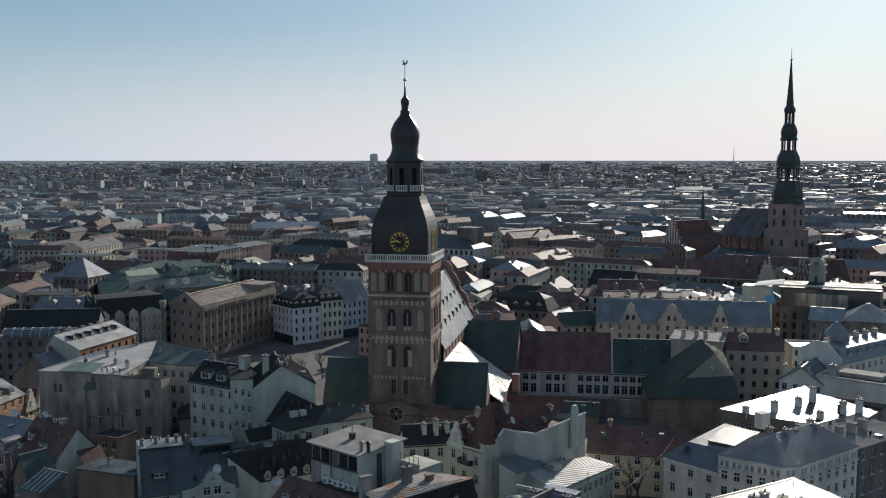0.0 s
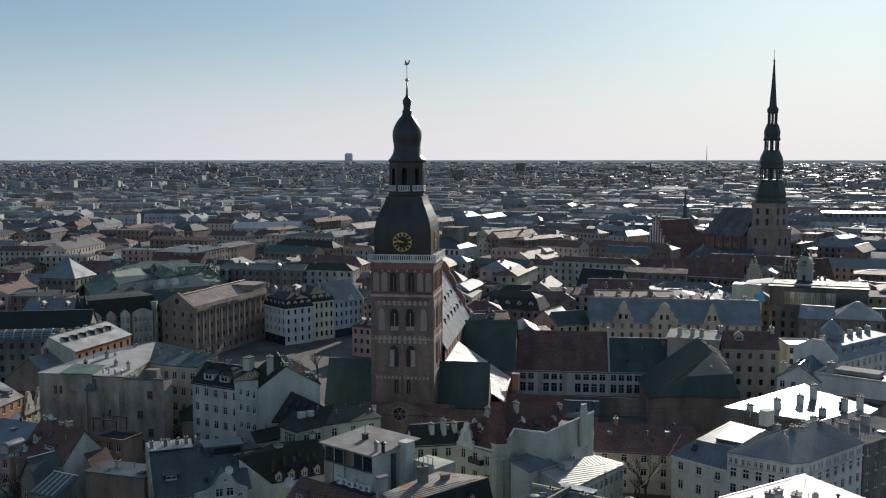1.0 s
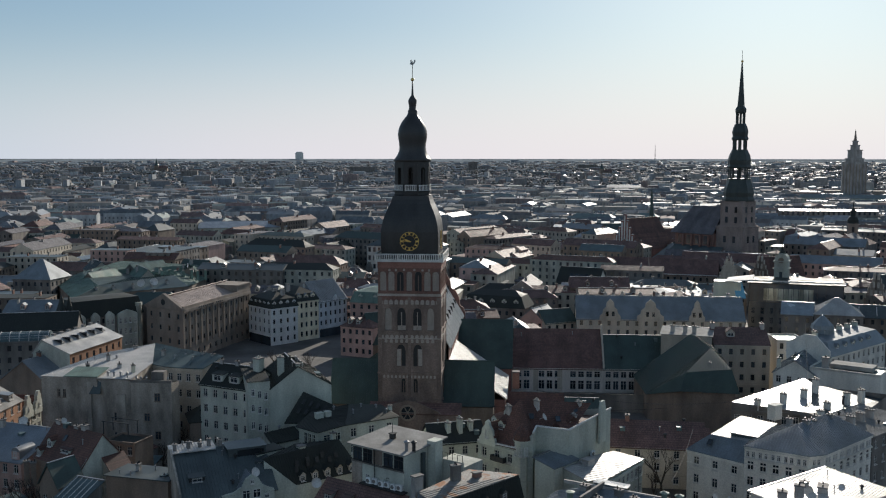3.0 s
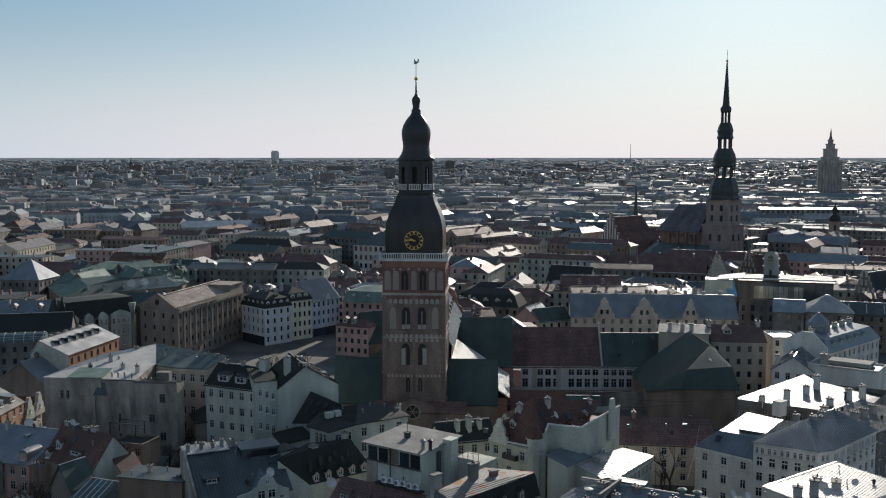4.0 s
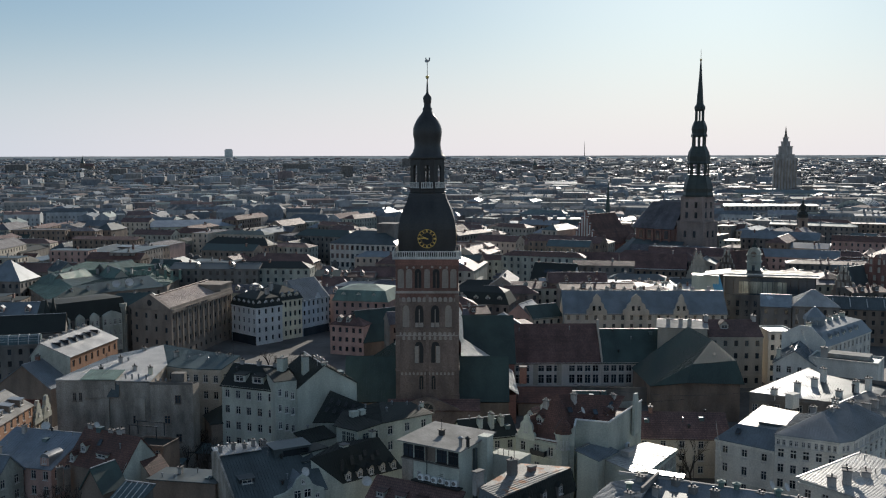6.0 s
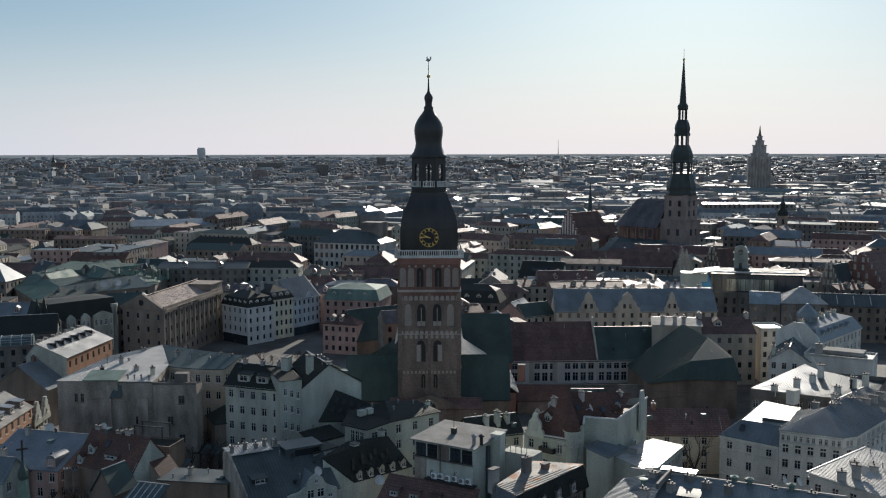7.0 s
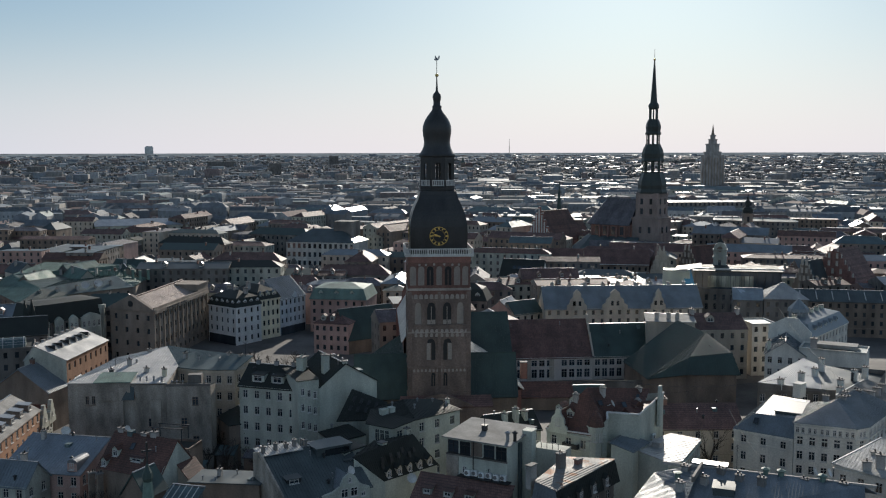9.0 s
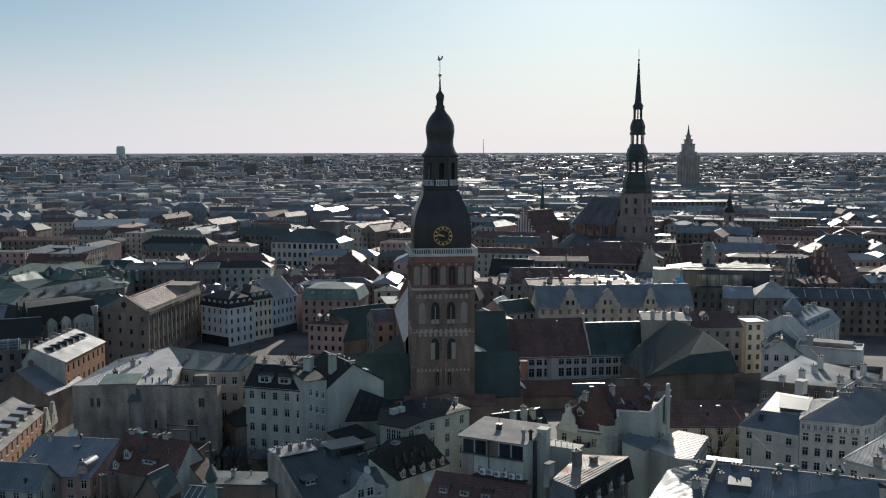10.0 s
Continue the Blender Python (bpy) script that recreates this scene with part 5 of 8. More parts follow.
part("pipe_shaft", Shape().box(11.42, 4.4, -0.5, 11.9, 5.2, 17.6), STEELD, H, None, "dark metal duct on the wall")
terrace = part("terrace", Shape().box(11.42, 8.3, -0.5, 17.5, 14.0, 15.2).box(11.42, 8.3, 15.2, 17.5, 8.5, 16.0), WHITED, H, None, "white roof terrace behind the block")
for i in range(6):
    part("rail_post", Shape().box(-0.04, -0.04, 0, 0.04, 0.04, 1.1), IRON, terrace, pose(12.0 + 1.05 * i, 8.4, 16.0))
part("handrail", Shape().box(11.9, 8.36, 17.1, 17.4, 8.44, 17.16), IRON, terrace)
for i in range(6):
    ac_unit(H, 4.2 + 1.35 * i, -0.5, 12.2 + 0.12 * (i % 2))
part("shelf", Shape().box(2.6, -1.4, 12.0, 12.2, -0.003, 12.2), IRON, H)

H = plan_house("rusty_roofed_house", ((-13.8, 147.2), (-11.5, 143.8), (3.0, 155.0), (-5.0, 157.4)), (11.0, 11.0, 11.0, 14.8),
               [((-14.0, 147.2, 15.0), (-11.5, 143.6, 14.4), (3.2, 155.0, 14.9), (-5.0, 157.6, 15.1)), ((-11.2, 142.6, 11.0), (4.0, 154.6, 11.0), (3.1, 155.0, 14.8), (-11.5, 143.7, 14.3)), ((-14.6, 147.0, 11.0), (-11.3, 142.8, 11.0), (-11.6, 143.8, 14.3), (-13.9, 147.2, 14.9))], GREYP, [RUSTM, DARKM, STEEL],
               "grey house with a pale metal roof streaked by rust", {0: 1, 1: 5}, 0.55, 3)
for i in range(4):
    dormer(H, 4.2 + 3.3 * i, -3.5 + 2.6 * i, 11.4, 38, 1.3, 1.7, 1.3, GREYP, DARKM)
stack(H, -14.0, 148.6, 14.9, 2.4, 1.8, 0.9, CHIM, 0, 38)
stack(H, -7.6, 152.4, 15.0, 2.6, 1.6, 0.9, GREYP, 2, 30)
stack(H, -4.0, 153.8, 15.0, 0.9, 1.4, 0.8, CHIMB, 0, 30)
vent(H, 6.0, 5.0, 15.0, IRON, 0.4, 0.6)

# -- the white house with the red roof --
H = plan_house("red_roofed_mansion", ((-1.2, 178.2), (5.0, 170.9), (8.0, 170.2), (9.0, 172.7), (14.6, 170.4), (25.2, 182.2), (16.5, 194), (8, 192)),
               (14, 14.4, 17.4, 18.0, 17.8, 18.6, 15, 13),
               [((9.0, 173.1, 16.6), (20.4, 178.6, 20.6), (6.8, 177.6, 21.8), (8.0, 170.6, 16.2)), ((9.0, 173.1, 16.6), (14.3, 170.8, 16.6), (20.4, 178.6, 20.6)),
                ((-1.4, 178.4, 13.9), (4.9, 170.6, 14.3), (8.0, 170.6, 16.2), (6.8, 177.6, 21.8)), ((16.5, 194, 14.8), (8, 192, 12.9), (6.8, 177.6, 21.8), (20.4, 178.6, 20.6)), ((8, 192, 12.9), (-1.4, 178.4, 13.9), (6.8, 177.6, 21.8)), ((14.3, 170.8, 16.6), (25.0, 182.2, 16.8), (16.5, 194, 14.8), (20.4, 178.6, 20.6))],
               WHITE, TILE, "white house with red tiled roof, parapets and an ornate gable", {0: 3, 1: 1}, 0, 4)
u = Vector((6.2, -7.3)).normalized()
ang = math.degrees(math.atan2(u.y, u.x))
gp = [(0.6, 13.6), (4.6, 13.6), (4.6, 14.8), (4.1, 15.4), (3.9, 16.6), (3.2, 17.3), (3.1, 18.0), (2.6, 18.4), (2.1, 18.0), (2.0, 17.3), (1.3, 16.6), (1.1, 15.4), (0.6, 14.8)]
gable = part("gable", Shape().extrude([(x, -0.3, z) for x, z in gp], (0, 0.5, 0)), WHITE, H, pose(0, 0, 0, 0, 0, ang), "curved white gable with arched window")
part("window", window_mesh(0.9, 1.6)[0], None, gable, pose(2.15, -0.38, 15.0))
part("gable_roof", Shape().slope([(0.9, 6, 15.2), (0.9, -0.1, 15.2), (2.6, -0.1, 17.9), (2.6, 6, 17.9)], 0.12).slope([(4.3, -0.1, 15.2), (4.3, 6, 15.2), (2.6, 6, 17.9), (2.6, -0.1, 17.9)], 0.12), TILE, gable)
turret = part("turret", Shape().lathe(((1.35, -0.5), (1.35, 15.6), (1.6, 15.7), (1.6, 16.0)), 8), WHITE, H, pose(7.4, -6.9, 0), "white corner turret with a red cap")
part("cap", Shape().lathe(((1.65, 16.0), (1.5, 16.8), (1.0, 17.8), (0.15, 18.8)), 8), TILE, turret)
for a in (200, 245, 290):
    part("window", window_mesh(0.7, 1.6)[0], None, turret, pose(0, 0, 13.2, 0, 0, a + 90) @ pose(-0.35, -1.43, 0))
for z in (4.0, 7.6, 11.2):
    part("balcony", Shape().box(-1.6, -1.0, 0, 1.6, 0, 0.15).box(-1.6, -1.0, 0.15, 1.6, -0.93, 1.0).box(-1.6, -0.93, 0.15, -1.53, 0, 1.0).box(1.53, -0.93, 0.15, 1.6, 0, 1.0), IRON, H, pose(0, 0, 0, 0, 0, ang) @ pose(5.6, 0, z))
for x, y, z, h in ((9.7, 176.8, 20.8, 1.3), (16.5, 175.4, 18.2, 1.4), (18.0, 178.3, 20.2, 1.0), (4.5, 177.6, 19.6, 1.3)):
    stack(H, x, y, z, h * 0.8, 0.6, 1.1, CHIM, 3, 35)
for x, y, z in ((3.0, 176.6, 16.3), (4.4, 179.0, 17.9), (2.2, 180.6, 16.2)):
    q = local(H, x, y)
    dormer(H, q[0], q[1], z, -50, 1.6, 1.3, 2.5, WHITE, TILE)
for x, y, z, p in ((8.4, 174.6, 19.35, 36), (13.4, 174.8, 18.7, 36), (17.2, 177.0, 19.5, 36)):
    q = local(H, x, y)
    skylight(H, q[0], q[1], z, p)
w_ = Shape().extrude([(0, 0, 13), (2.6, 0, 13), (2.3, 0, 19.6), (1.9, 0, 21.0), (0.7, 0, 21.0), (0.3, 0, 19.6)], (0, 0.5, 0))
part("end_gable", w_, WHITE, H, pose(23.2, -0.8, 0, 0, 0, 50), "white end gable with a stone cap")
dish(H, *local(H, 10.6, 174.2), 18.2, 0.7, 60)
for i in range(3):
    part("window", window_mesh(1.0, 1.4)[0], None, H, pose(13.6 + 2.6 * i, -7.1 + 2.4 * i, 12.0, 0, 0, 43) @ pose(3.2, -0.1, 0))
ac_unit(H, 21.6, -1.9, 11.0, 45)

cop = Shape()
for p, q in (((8.0, 170.2, 17.4), (9.0, 172.7, 18.0)), ((9.0, 172.7, 18.0), (14.6, 170.4, 17.8)), ((14.6, 170.4, 17.8), (25.2, 182.2, 18.6)), ((5.0, 170.9, 14.4), (-1.2, 178.2, 14.0))):
    cop.rod(Vector(p) - Vector((-1.2, 178.2, 0)), Vector(q) - Vector((-1.2, 178.2, 0)), 0.2, 6)
part("coping", cop, STONE, H, None, "pale stone coping on the parapet")
for x, y, z in ((12.4, 172.6, 16.8), (16.2, 174.4, 17.4)):
    q = local(H, x, y)
    dormer(H, q[0], q[1], z, 10, 2.2, 0.9, 2.2, TILE, TILE)
H = plan_house("low_workshop", ((12.0, 168.0), (16.2, 161.3), (19.2, 162.2), (29.6, 174.7), (24.8, 177.8)), (12.0, 11.2, 10.95, 10.5, 11.2),
               [((11.9, 168.1, 12.16), (16.1, 161.0, 11.39), (19.3, 161.9, 11.1), (29.9, 174.7, 10.7)), ((11.9, 168.1, 12.16), (29.9, 174.7, 10.7), (24.9, 178.0, 11.36))], WHITE, LIGHTM, "low white workshop with a flat bright metal roof", {2: 9}, 0.8, 3)
part("roof_box", Shape().box(-1.0, -0.8, 0, 1.0, 0.8, 1.3).box(-1.1, -0.9, 1.3, 1.1, 0.9, 1.4), CHIM, H, pose(6.0, 1.4, 11.3, 0, 0, 40))
H = block("lean_to", (8.0, 168.2), (11.0, 165.0), 7.0, 12.5, 13.6, "mr", WHITE, STEEL, "white lean-to with a small metal roof", seam=0.6, sides="")

# -- foreground block with standing-seam roofs --
H = plan_house("metal_roofed_block", ((-1.5, 139.6), (27.2, 119.5), (37.2, 132.0), (8.8, 151.3)), (11.8, 7.6, 7.6, 13.0),
               [((8.8, 151.5, 13.2), (-1.7, 139.4, 12.2), (7.5, 137.5, 13.2), (15.3, 147.5, 15.4)), ((-1.5, 139.4, 9.6), (27.2, 119.3, 8.2), (35.2, 132.2, 15.2), (15.3, 147.4, 15.3)),
                ((37.4, 132.0, 14.0), (8.8, 151.5, 13.2), (15.3, 147.5, 15.4), (35.2, 132.2, 15.3))],
               GREYP, STEEL, "town block with grey standing-seam roofs, vents and parapets", {3: 5}, 0.5, 4)
for x, y, h, m in ((23.5, 141.2, 1.3, COPPER), (25.4, 139.8, 1.3, COPPER), (30.4, 136.0, 1.4, COPPER), (12.6, 147.6, 0.8, CHIM), (9.6, 144.5, 0.5, COPPER), (33.0, 134.2, 0.8, CHIM), (17.2, 144.2, 1.2, CHIMCAP), (8.6, 141.6, 0.4, CHIM), (21.5, 139.0, 1.0, CHIMCAP), (28.4, 137.6, 0.7, CHIM), (19.0, 141.5, 0.8, CHIMCAP), (13.6, 143.0, 0.5, CHIM)):
    if m is COPPER:
        vent(H, *local(H, x, y), 15.1, COPPER, 1.4, h)
    else:
        stack(H, x, y, 14.6, h, 0.9, 1.2, m, 2, 35)
part("parapet", Shape().box(0, -0.2, 0, 33, 0.2, 0.5), CHIM, H, pose(11.4, 10.9, 14.9, 0, 0, -34.3))
part("ridge_wall", Shape().box(0, -0.2, 0, 8.5, 0.2, 0.9), GREYP, H, pose(17.0, 7.7, 15.1, 0, 0, -128))
for i in range(4):
    skylight(H, 13 + 3.4 * i, 0.5 - 2.4 * i, 12.2, 24, -34)
for x, y in ((30.2, 138.0), (32.0, 136.8)):
    dish(H, *local(H, x, y), 15.2, 0.7, 40)
part("roof_access", Shape().box(-1.6, -1.2, -2, 1.6, 1.2, 1.2).slope([(-1.8, -1.4, 1.2), (1.8, -1.4, 1.2), (1.8, 1.4, 1.7), (-1.8, 1.4, 1.7)], 0.1), STEELD, H, pose(17.0, 0.5, 13.0, 0, 0, -34))
mast(H, *local(H, 20.5, 145.0), 15.2, 4)
# plate and box added for a glare spot; the tilt mirrors sun to camera
part("polished_cover", Shape().slope([(-2.9, -0.8, -0.08), (2.9, -0.8, -0.08), (2.9, 0.8, 0.08), (-2.9, 0.8, 0.08)], 0.12), GLINT, H, pose(18.3, 7.5, 15.75, 0, 0, -36), "metal plate tilted to mirror the sun")
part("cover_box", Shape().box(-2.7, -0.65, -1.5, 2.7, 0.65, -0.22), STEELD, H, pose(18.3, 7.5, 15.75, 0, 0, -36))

H = block("yard_house", (27.0, 190.6), (46.0, 186.5), 13, 8.5, 12.4, "gx", CREAM, TILEB, "cream house with a brown tiled roof behind a bare tree", bays={"F": 5}, floors=3)
chimney(H, 4, 6.5, 12, 1.5, 0.8, 1.2, CHIMB)
H = block("yard_shed", (42, 210), (54, 207), 7, 4, 6, "gx", GREYP, TILEB, "low grey shed with a tiled roof in the yard", sides="")
# the upper slope gets paler metal, its sun glint put into the colour
H = plan_house("street_house", ((39.8, 179.6), (47.5, 170.4), (57.5, 181.5), (50.0, 189.6)), 10.9,
               [((39.5, 179.6, 10.9), (47.5, 170.0, 10.9), (50.0, 172.8, 14.0), (44.1, 178.8, 14.0)), ((44.1, 178.8, 14.0), (50.0, 172.8, 14.0), (57.5, 181.5, 15.2), (53.3, 187.2, 15.2)), ((49.9, 190.0, 10.9), (39.5, 179.6, 10.9), (44.1, 178.8, 14.0), (53.3, 187.2, 15.2))],
               WHITEW, [STEEL, LIGHTM, STEEL], "white street house with a broken blue-grey metal roof", {0: 3, 3: 4}, 0.55, 3)
O = Vector((39.8, 179.6, 0))
part("raised_roof", Shape().extrude([Vector(q) - O for q in ((47.4, 177.0, 13.0), (51.3, 173.6, 13.0), (58.0, 181.4, 13.0), (53.4, 185.6, 13.0))], (0, 0, 1.7)).extrude([Vector(q) - O for q in ((47.1, 177.0, 14.72), (51.4, 173.2, 14.72), (58.4, 181.4, 15.0), (53.3, 186.0, 15.0))], (0, 0, 0.12)), STEELD, H, None, "raised dark metal roof deck")
skylight(H, *local(H, 43.4, 177.4), 12.9, 45, -50)
H = plan_house("corner_house", ((47.4, 170.1), (56.5, 163.4), (59.8, 164.2), (74.5, 175.5), (68.5, 184), (56, 181.5)), 14.3,
               [((47.1, 170.0, 14.25), (56.5, 163.0, 14.25), (58.4, 172.8, 17.4)), ((56.5, 163.0, 14.25), (60.0, 163.9, 14.25), (58.4, 172.8, 17.4)),
                ((60.0, 163.9, 14.25), (74.9, 175.4, 14.25), (67.5, 178.8, 17.8), (58.4, 172.8, 17.4)), ((74.9, 175.4, 14.25), (68.5, 184.2, 14.25), (67.5, 178.8, 17.8)),
                ((68.5, 184.2, 14.25), (56, 181.8, 14.25), (58.4, 172.8, 17.4), (67.5, 178.8, 17.8)), ((56, 181.8, 14.25), (47.1, 170.0, 14.25), (58.4, 172.8, 17.4))],
               WHITEW, STEEL, "white corner house with mouldings and a metal hipped roof", {0: 5, 1: 1, 2: 7}, 0.5, 4, attic=2.0)
for x, y, h in ((60.6, 173.6, 1.7), (62.6, 175.2, 1.3), (67.2, 177.6, 1.6), (58.6, 176.4, 1.3), (64.8, 178.6, 1.2)):
    stack(H, x, y, 16.2, h, 0.7, 1.2, CHIM, 2, 40)
H = block("dark_street_house", (75.0, 176.0), (90, 187), 12, 13.8, 14.6, "mf", GREYP, BITUMEN, "brown-grey street house with a low metal roof", floors=4, seam=0.6)
for x in (3, 7, 11):
    chimney(H, x, 6, 14.2, 1.8, 0.8, 1.6, CHIM, 3)
H = block("near_flat_house", (38.4, 144.4), (44.6, 134.2), 20, 14.2, 14.9, "mr", WHITEW, LIGHTM, "house with a pale low metal roof and chimneys", seam=0.6, floors=4)
for x, y, h, d_ in ((41.8, 140.6, 1.6, 0.9), (44.6, 140.9, 2.4, 0.8), (50.0, 144.3, 1.0, 2.2), (48.2, 147.0, 0.8, 0.8)):
    stack(H, x, y, 14.6, h, 1.4, d_, CHIM, 2, 30)
dish(H, *local(H, 46.5, 141.5), 14.6, 0.8, 10)
dish(H, *local(H, 46.0, 139.2), 14.6, 0.7, 10)
dish(H, *local(H, 52.5, 143.0), 14.6, 0.6, 10)
H = plan_house("bright_roofed_house", ((54.4, 195.3), (67.9, 191.4), (78.3, 187.3), (92.2, 201.7), (80.1, 210.9), (79.4, 216.0)), (15.8, 14.4, 14.6, 15.3, 15.1, 15.6),
               [((54.4, 195.3, 16.0), (67.9, 191.4, 14.6), (80.1, 210.9, 15.4), (79.4, 216.0, 15.9)), ((67.9, 191.4, 14.6), (78.3, 187.3, 13.2), (92.2, 201.7, 14.0), (80.1, 210.9, 15.4))], GREYP, [ZINC, STEELD], "grey house with one bright and one dark metal slope", {0: 6}, 0.6, 4)
for x, y, z, h in ((59.6, 194.5, 15.3, 1.4), (66.0, 196.4, 14.8, 2.6), (72.6, 201.0, 15.0, 2.0), (77.0, 205.0, 15.3, 3.0), (74.5, 194.0, 14.3, 1.6), (80.5, 197.5, 14.6, 2.4), (84.5, 199.0, 14.8, 2.4), (70.6, 188.8, 14.0, 1.6)):
    stack(H, x, y, z, h, 1.0, 1.2, WHITEW, 2, 30)
vent(H, *local(H, 79.0, 196.0), 15.4, IRON, 0.8, 1.4)
part("roof_box", Shape().box(-1.2, -0.9, -1.5, 1.2, 0.9, 1.5).box(-1.35, -1.05, 1.5, 1.35, 1.05, 1.65), WHITEW, H, pose(*(Vector((61.8, 190.8, 15.0)) - Vector((54.6, 195.8, 0))), 0, 0, 30), "white roof cabin")
H = block("white_flat_block", (87, 229.5), (99.5, 218.7), 9.5, 15.4, 15.4, "flat", WHITEW, TEALM, "white block with a flat roof and tall chimney stack", sides="", deep=False)
chimney(H, 3.5, 1.2, 15, 3.2, 1.6, 1.2, CHIM)
part("raised_roof", Shape().box(4, 3, 15.4, 14, 8, 16.4), BITUMEN, H)
H = block("white_stepped_house", (79.6, 233.8), (88.2, 228.2), 15, 13.5, 17, "gy", WHITEW, STEEL, "white gabled house with blue metal roof", sides="F", seam=0.6, floors=4)
for x, y in ((1.0, 2.0), (4.0, 5.0)):
    chimney(H, x, y, 14.8, 2.0, 0.9, 0.9, WHITE)
H = block("white_corner_house", (92.8, 262.6), (100.6, 261.6), 10, 15.7, 15.7, "flat", WHITEW, STEEL, "white house with pale parapets round a flat roof", sides="F", floors=5)
H = block("long_white_house", (96.5, 238.0), (122, 258.0), 12, 16, 20.5, "mansard", WHITEW, STEEL, "long white house with blue mansard roof and dormers", floors=5, mh=3.4, mi=2.0,
          dormers=[dict(x=5 + 4.6 * i, y=0.7, z=16.4, w=1.6, h=1.8, depth=2.5, roof=STEEL) for i in range(5)])
part("fire_wall", Shape().extrude([(-0.5, 0, 0), (-0.5, 12, 0), (-0.5, 12, 18.5), (-0.5, 7, 21.2), (-0.5, 4, 21.2), (-0.5, 0, 17.5)], (0.48, 0, 0)), WHITEW, H)
part("cupola", Shape().lathe(((2.4, 16), (2.4, 21.5), (2.8, 21.6), (2.6, 22.6), (1.2, 24.2), (0.2, 25.2)), 8), STEEL, H, pose(9, 7, 0))
for i in range(6):
    chimney(H, 3 + 4.6 * i, 6, 20, 1.6, 0.8, 1.4, WHITE)
H = plan_house("dark_hipped_hall", ((49.5, 241), (55.0, 230.0), (67.2, 226.6), (73, 258), (52, 263)), (6.5, 10.0, 10.0, 10.0, 6.5),
               [((54.2, 229.2, 9.9), (67.9, 225.6, 9.9), (66.8, 228.4, 15.4), (56.4, 231.2, 14.2)), ((56.4, 231.2, 14.2), (66.8, 228.4, 15.4), (65.5, 240, 18.5)), ((67.9, 225.6, 9.9), (73.8, 258, 9.9), (72.4, 257, 15.4), (66.8, 228.4, 15.4)),
                ((66.8, 228.4, 15.4), (72.4, 257, 15.4), (67, 260, 18.5), (65.5, 240, 18.5)), ((49.0, 241, 6.4), (54.2, 229.2, 9.9), (56.4, 231.2, 14.2), (65.5, 240, 18.5)), ((51.5, 263, 6.4), (49.0, 241, 6.4), (65.5, 240, 18.5), (67, 260, 18.5)), ((73.8, 258, 9.9), (51.5, 263, 6.4), (67, 260, 18.5), (72.4, 257, 15.4))],
               BROWNP, GREENM, "dark red-brown hall with green metal hipped roof", None, 0.6)
for i in range(4):
    skylight(H, 14.0 + 0.8 * i, -7.5 + 1.6 * i, 16.2 + 0.4 * i, 15)
H = block("parapet_house", (60.5, 266.5), (73.5, 261.5), 9, 17.4, 18.2, "mf", CREAM, BITUMEN, "beige house with flat roof and pale stacks", sides="", deep=False)
for x in (3, 6.5, 9):
    chimney(H, x, 3, 18, 1.6, 1.2, 0.9, CHIM)
H = block("brown_house", (74.5, 262.0), (89.5, 259.4), 15, 15, 18.8, "gx", CREAM, TILEB, "beige house with brown tile roof and stacks", sides="FR", floors=4, over=0.2)
dormer(H, 5, 3.5, 16.6, 0, 2.4, 1.4, 3, CREAM, TILEB)
for x in (0.5, 14.4):
    chimney(H, x, 7.5, 18.4, 1.6, 1.0, 2.2, CHIM, 4)

# -- cloister --
H = block("red_cloister_wing", (18.2, 272.6), (44.5, 269.1), 19, 7, 16.8, "gx", CLOISTERW, TILEB, "cloister wing with a tall red-brown tile roof", floors=2, sides="F", deep=True, custom={"F": ([(1.6 + q, 3.3 + q) for q in (0, 2.3, 6.6, 8.9, 11.2, 15.6, 17.9, 20.2, 22.5)], [(0.8, 3.4), (4.3, 6.1)])})
for x in (0.8, 7.2, 14.1):
    part("panel", Shape().box(x - 0.5, -0.06, 0.4, x + 0.9, -0.003, 6.5), CREAM, H)
H = block("green_cloister_wing", (44.55, 269.1), (63.2, 266.7), 17, 7, 15.3, "gx", CLOISTERW, GREENM, "cloister wing with dark green metal roof", floors=2, bays={"F": 7}, sides="F", seam=0.6, deep=True, custom={"F": ([(0.7 + 2.2 * q, 2.3 + 2.2 * q) for q in range(8)], [(0.8, 3.4), (4.3, 6.1)])})
part("step_gable", Shape().extrude([(0, 0, 7), (0, 17, 7), (0, 12, 13.4), (0, 11, 13.4), (0, 9.6, 16.2), (0, 9.2, 18.2), (0, 8.2, 18.2), (0, 7.6, 16.2), (0, 6, 13.4), (0, 5, 13.4)], (0.5, 0, 0)), CREAM, H)
H = block("garden_wall", (15, 252.5), (57, 245.2), 1.0, 4.6, 4.6, "slab", GREYP, GREYP, "long grey rendered garden wall beside the cloister", "wall", sides="", cornice=False, over=0.15)
H = block("low_red_house", (13.5, 241), (27, 238.5), 9, 3.6, 6.6, "gx", BROWNP, TILE, "low house with a red tiled roof by the garden wall", sides="", cornice=False)
H = block("low_green_house", (27.2, 238.5), (36, 237), 8, 3.2, 5.6, "gx", BROWNP, GREENM, "low house with a dark green roof by the garden", sides="", cornice=False)
H = block("chimney_house", (-9.5, 187.5), (1.5, 189.6), 8, 10.5, 13.6, "gx", WHITE, DARKM, "dark roofed house with tall white chimney stacks", sides="F")
for x, y, h in ((-6.0, 190.6, 1.5), (-3.6, 190.8, 2.3), (-1.4, 191.6, 1.4)):
    stack(H, x, y, 12.6, h, 0.8, 1.3, WHITE, 3, 10)

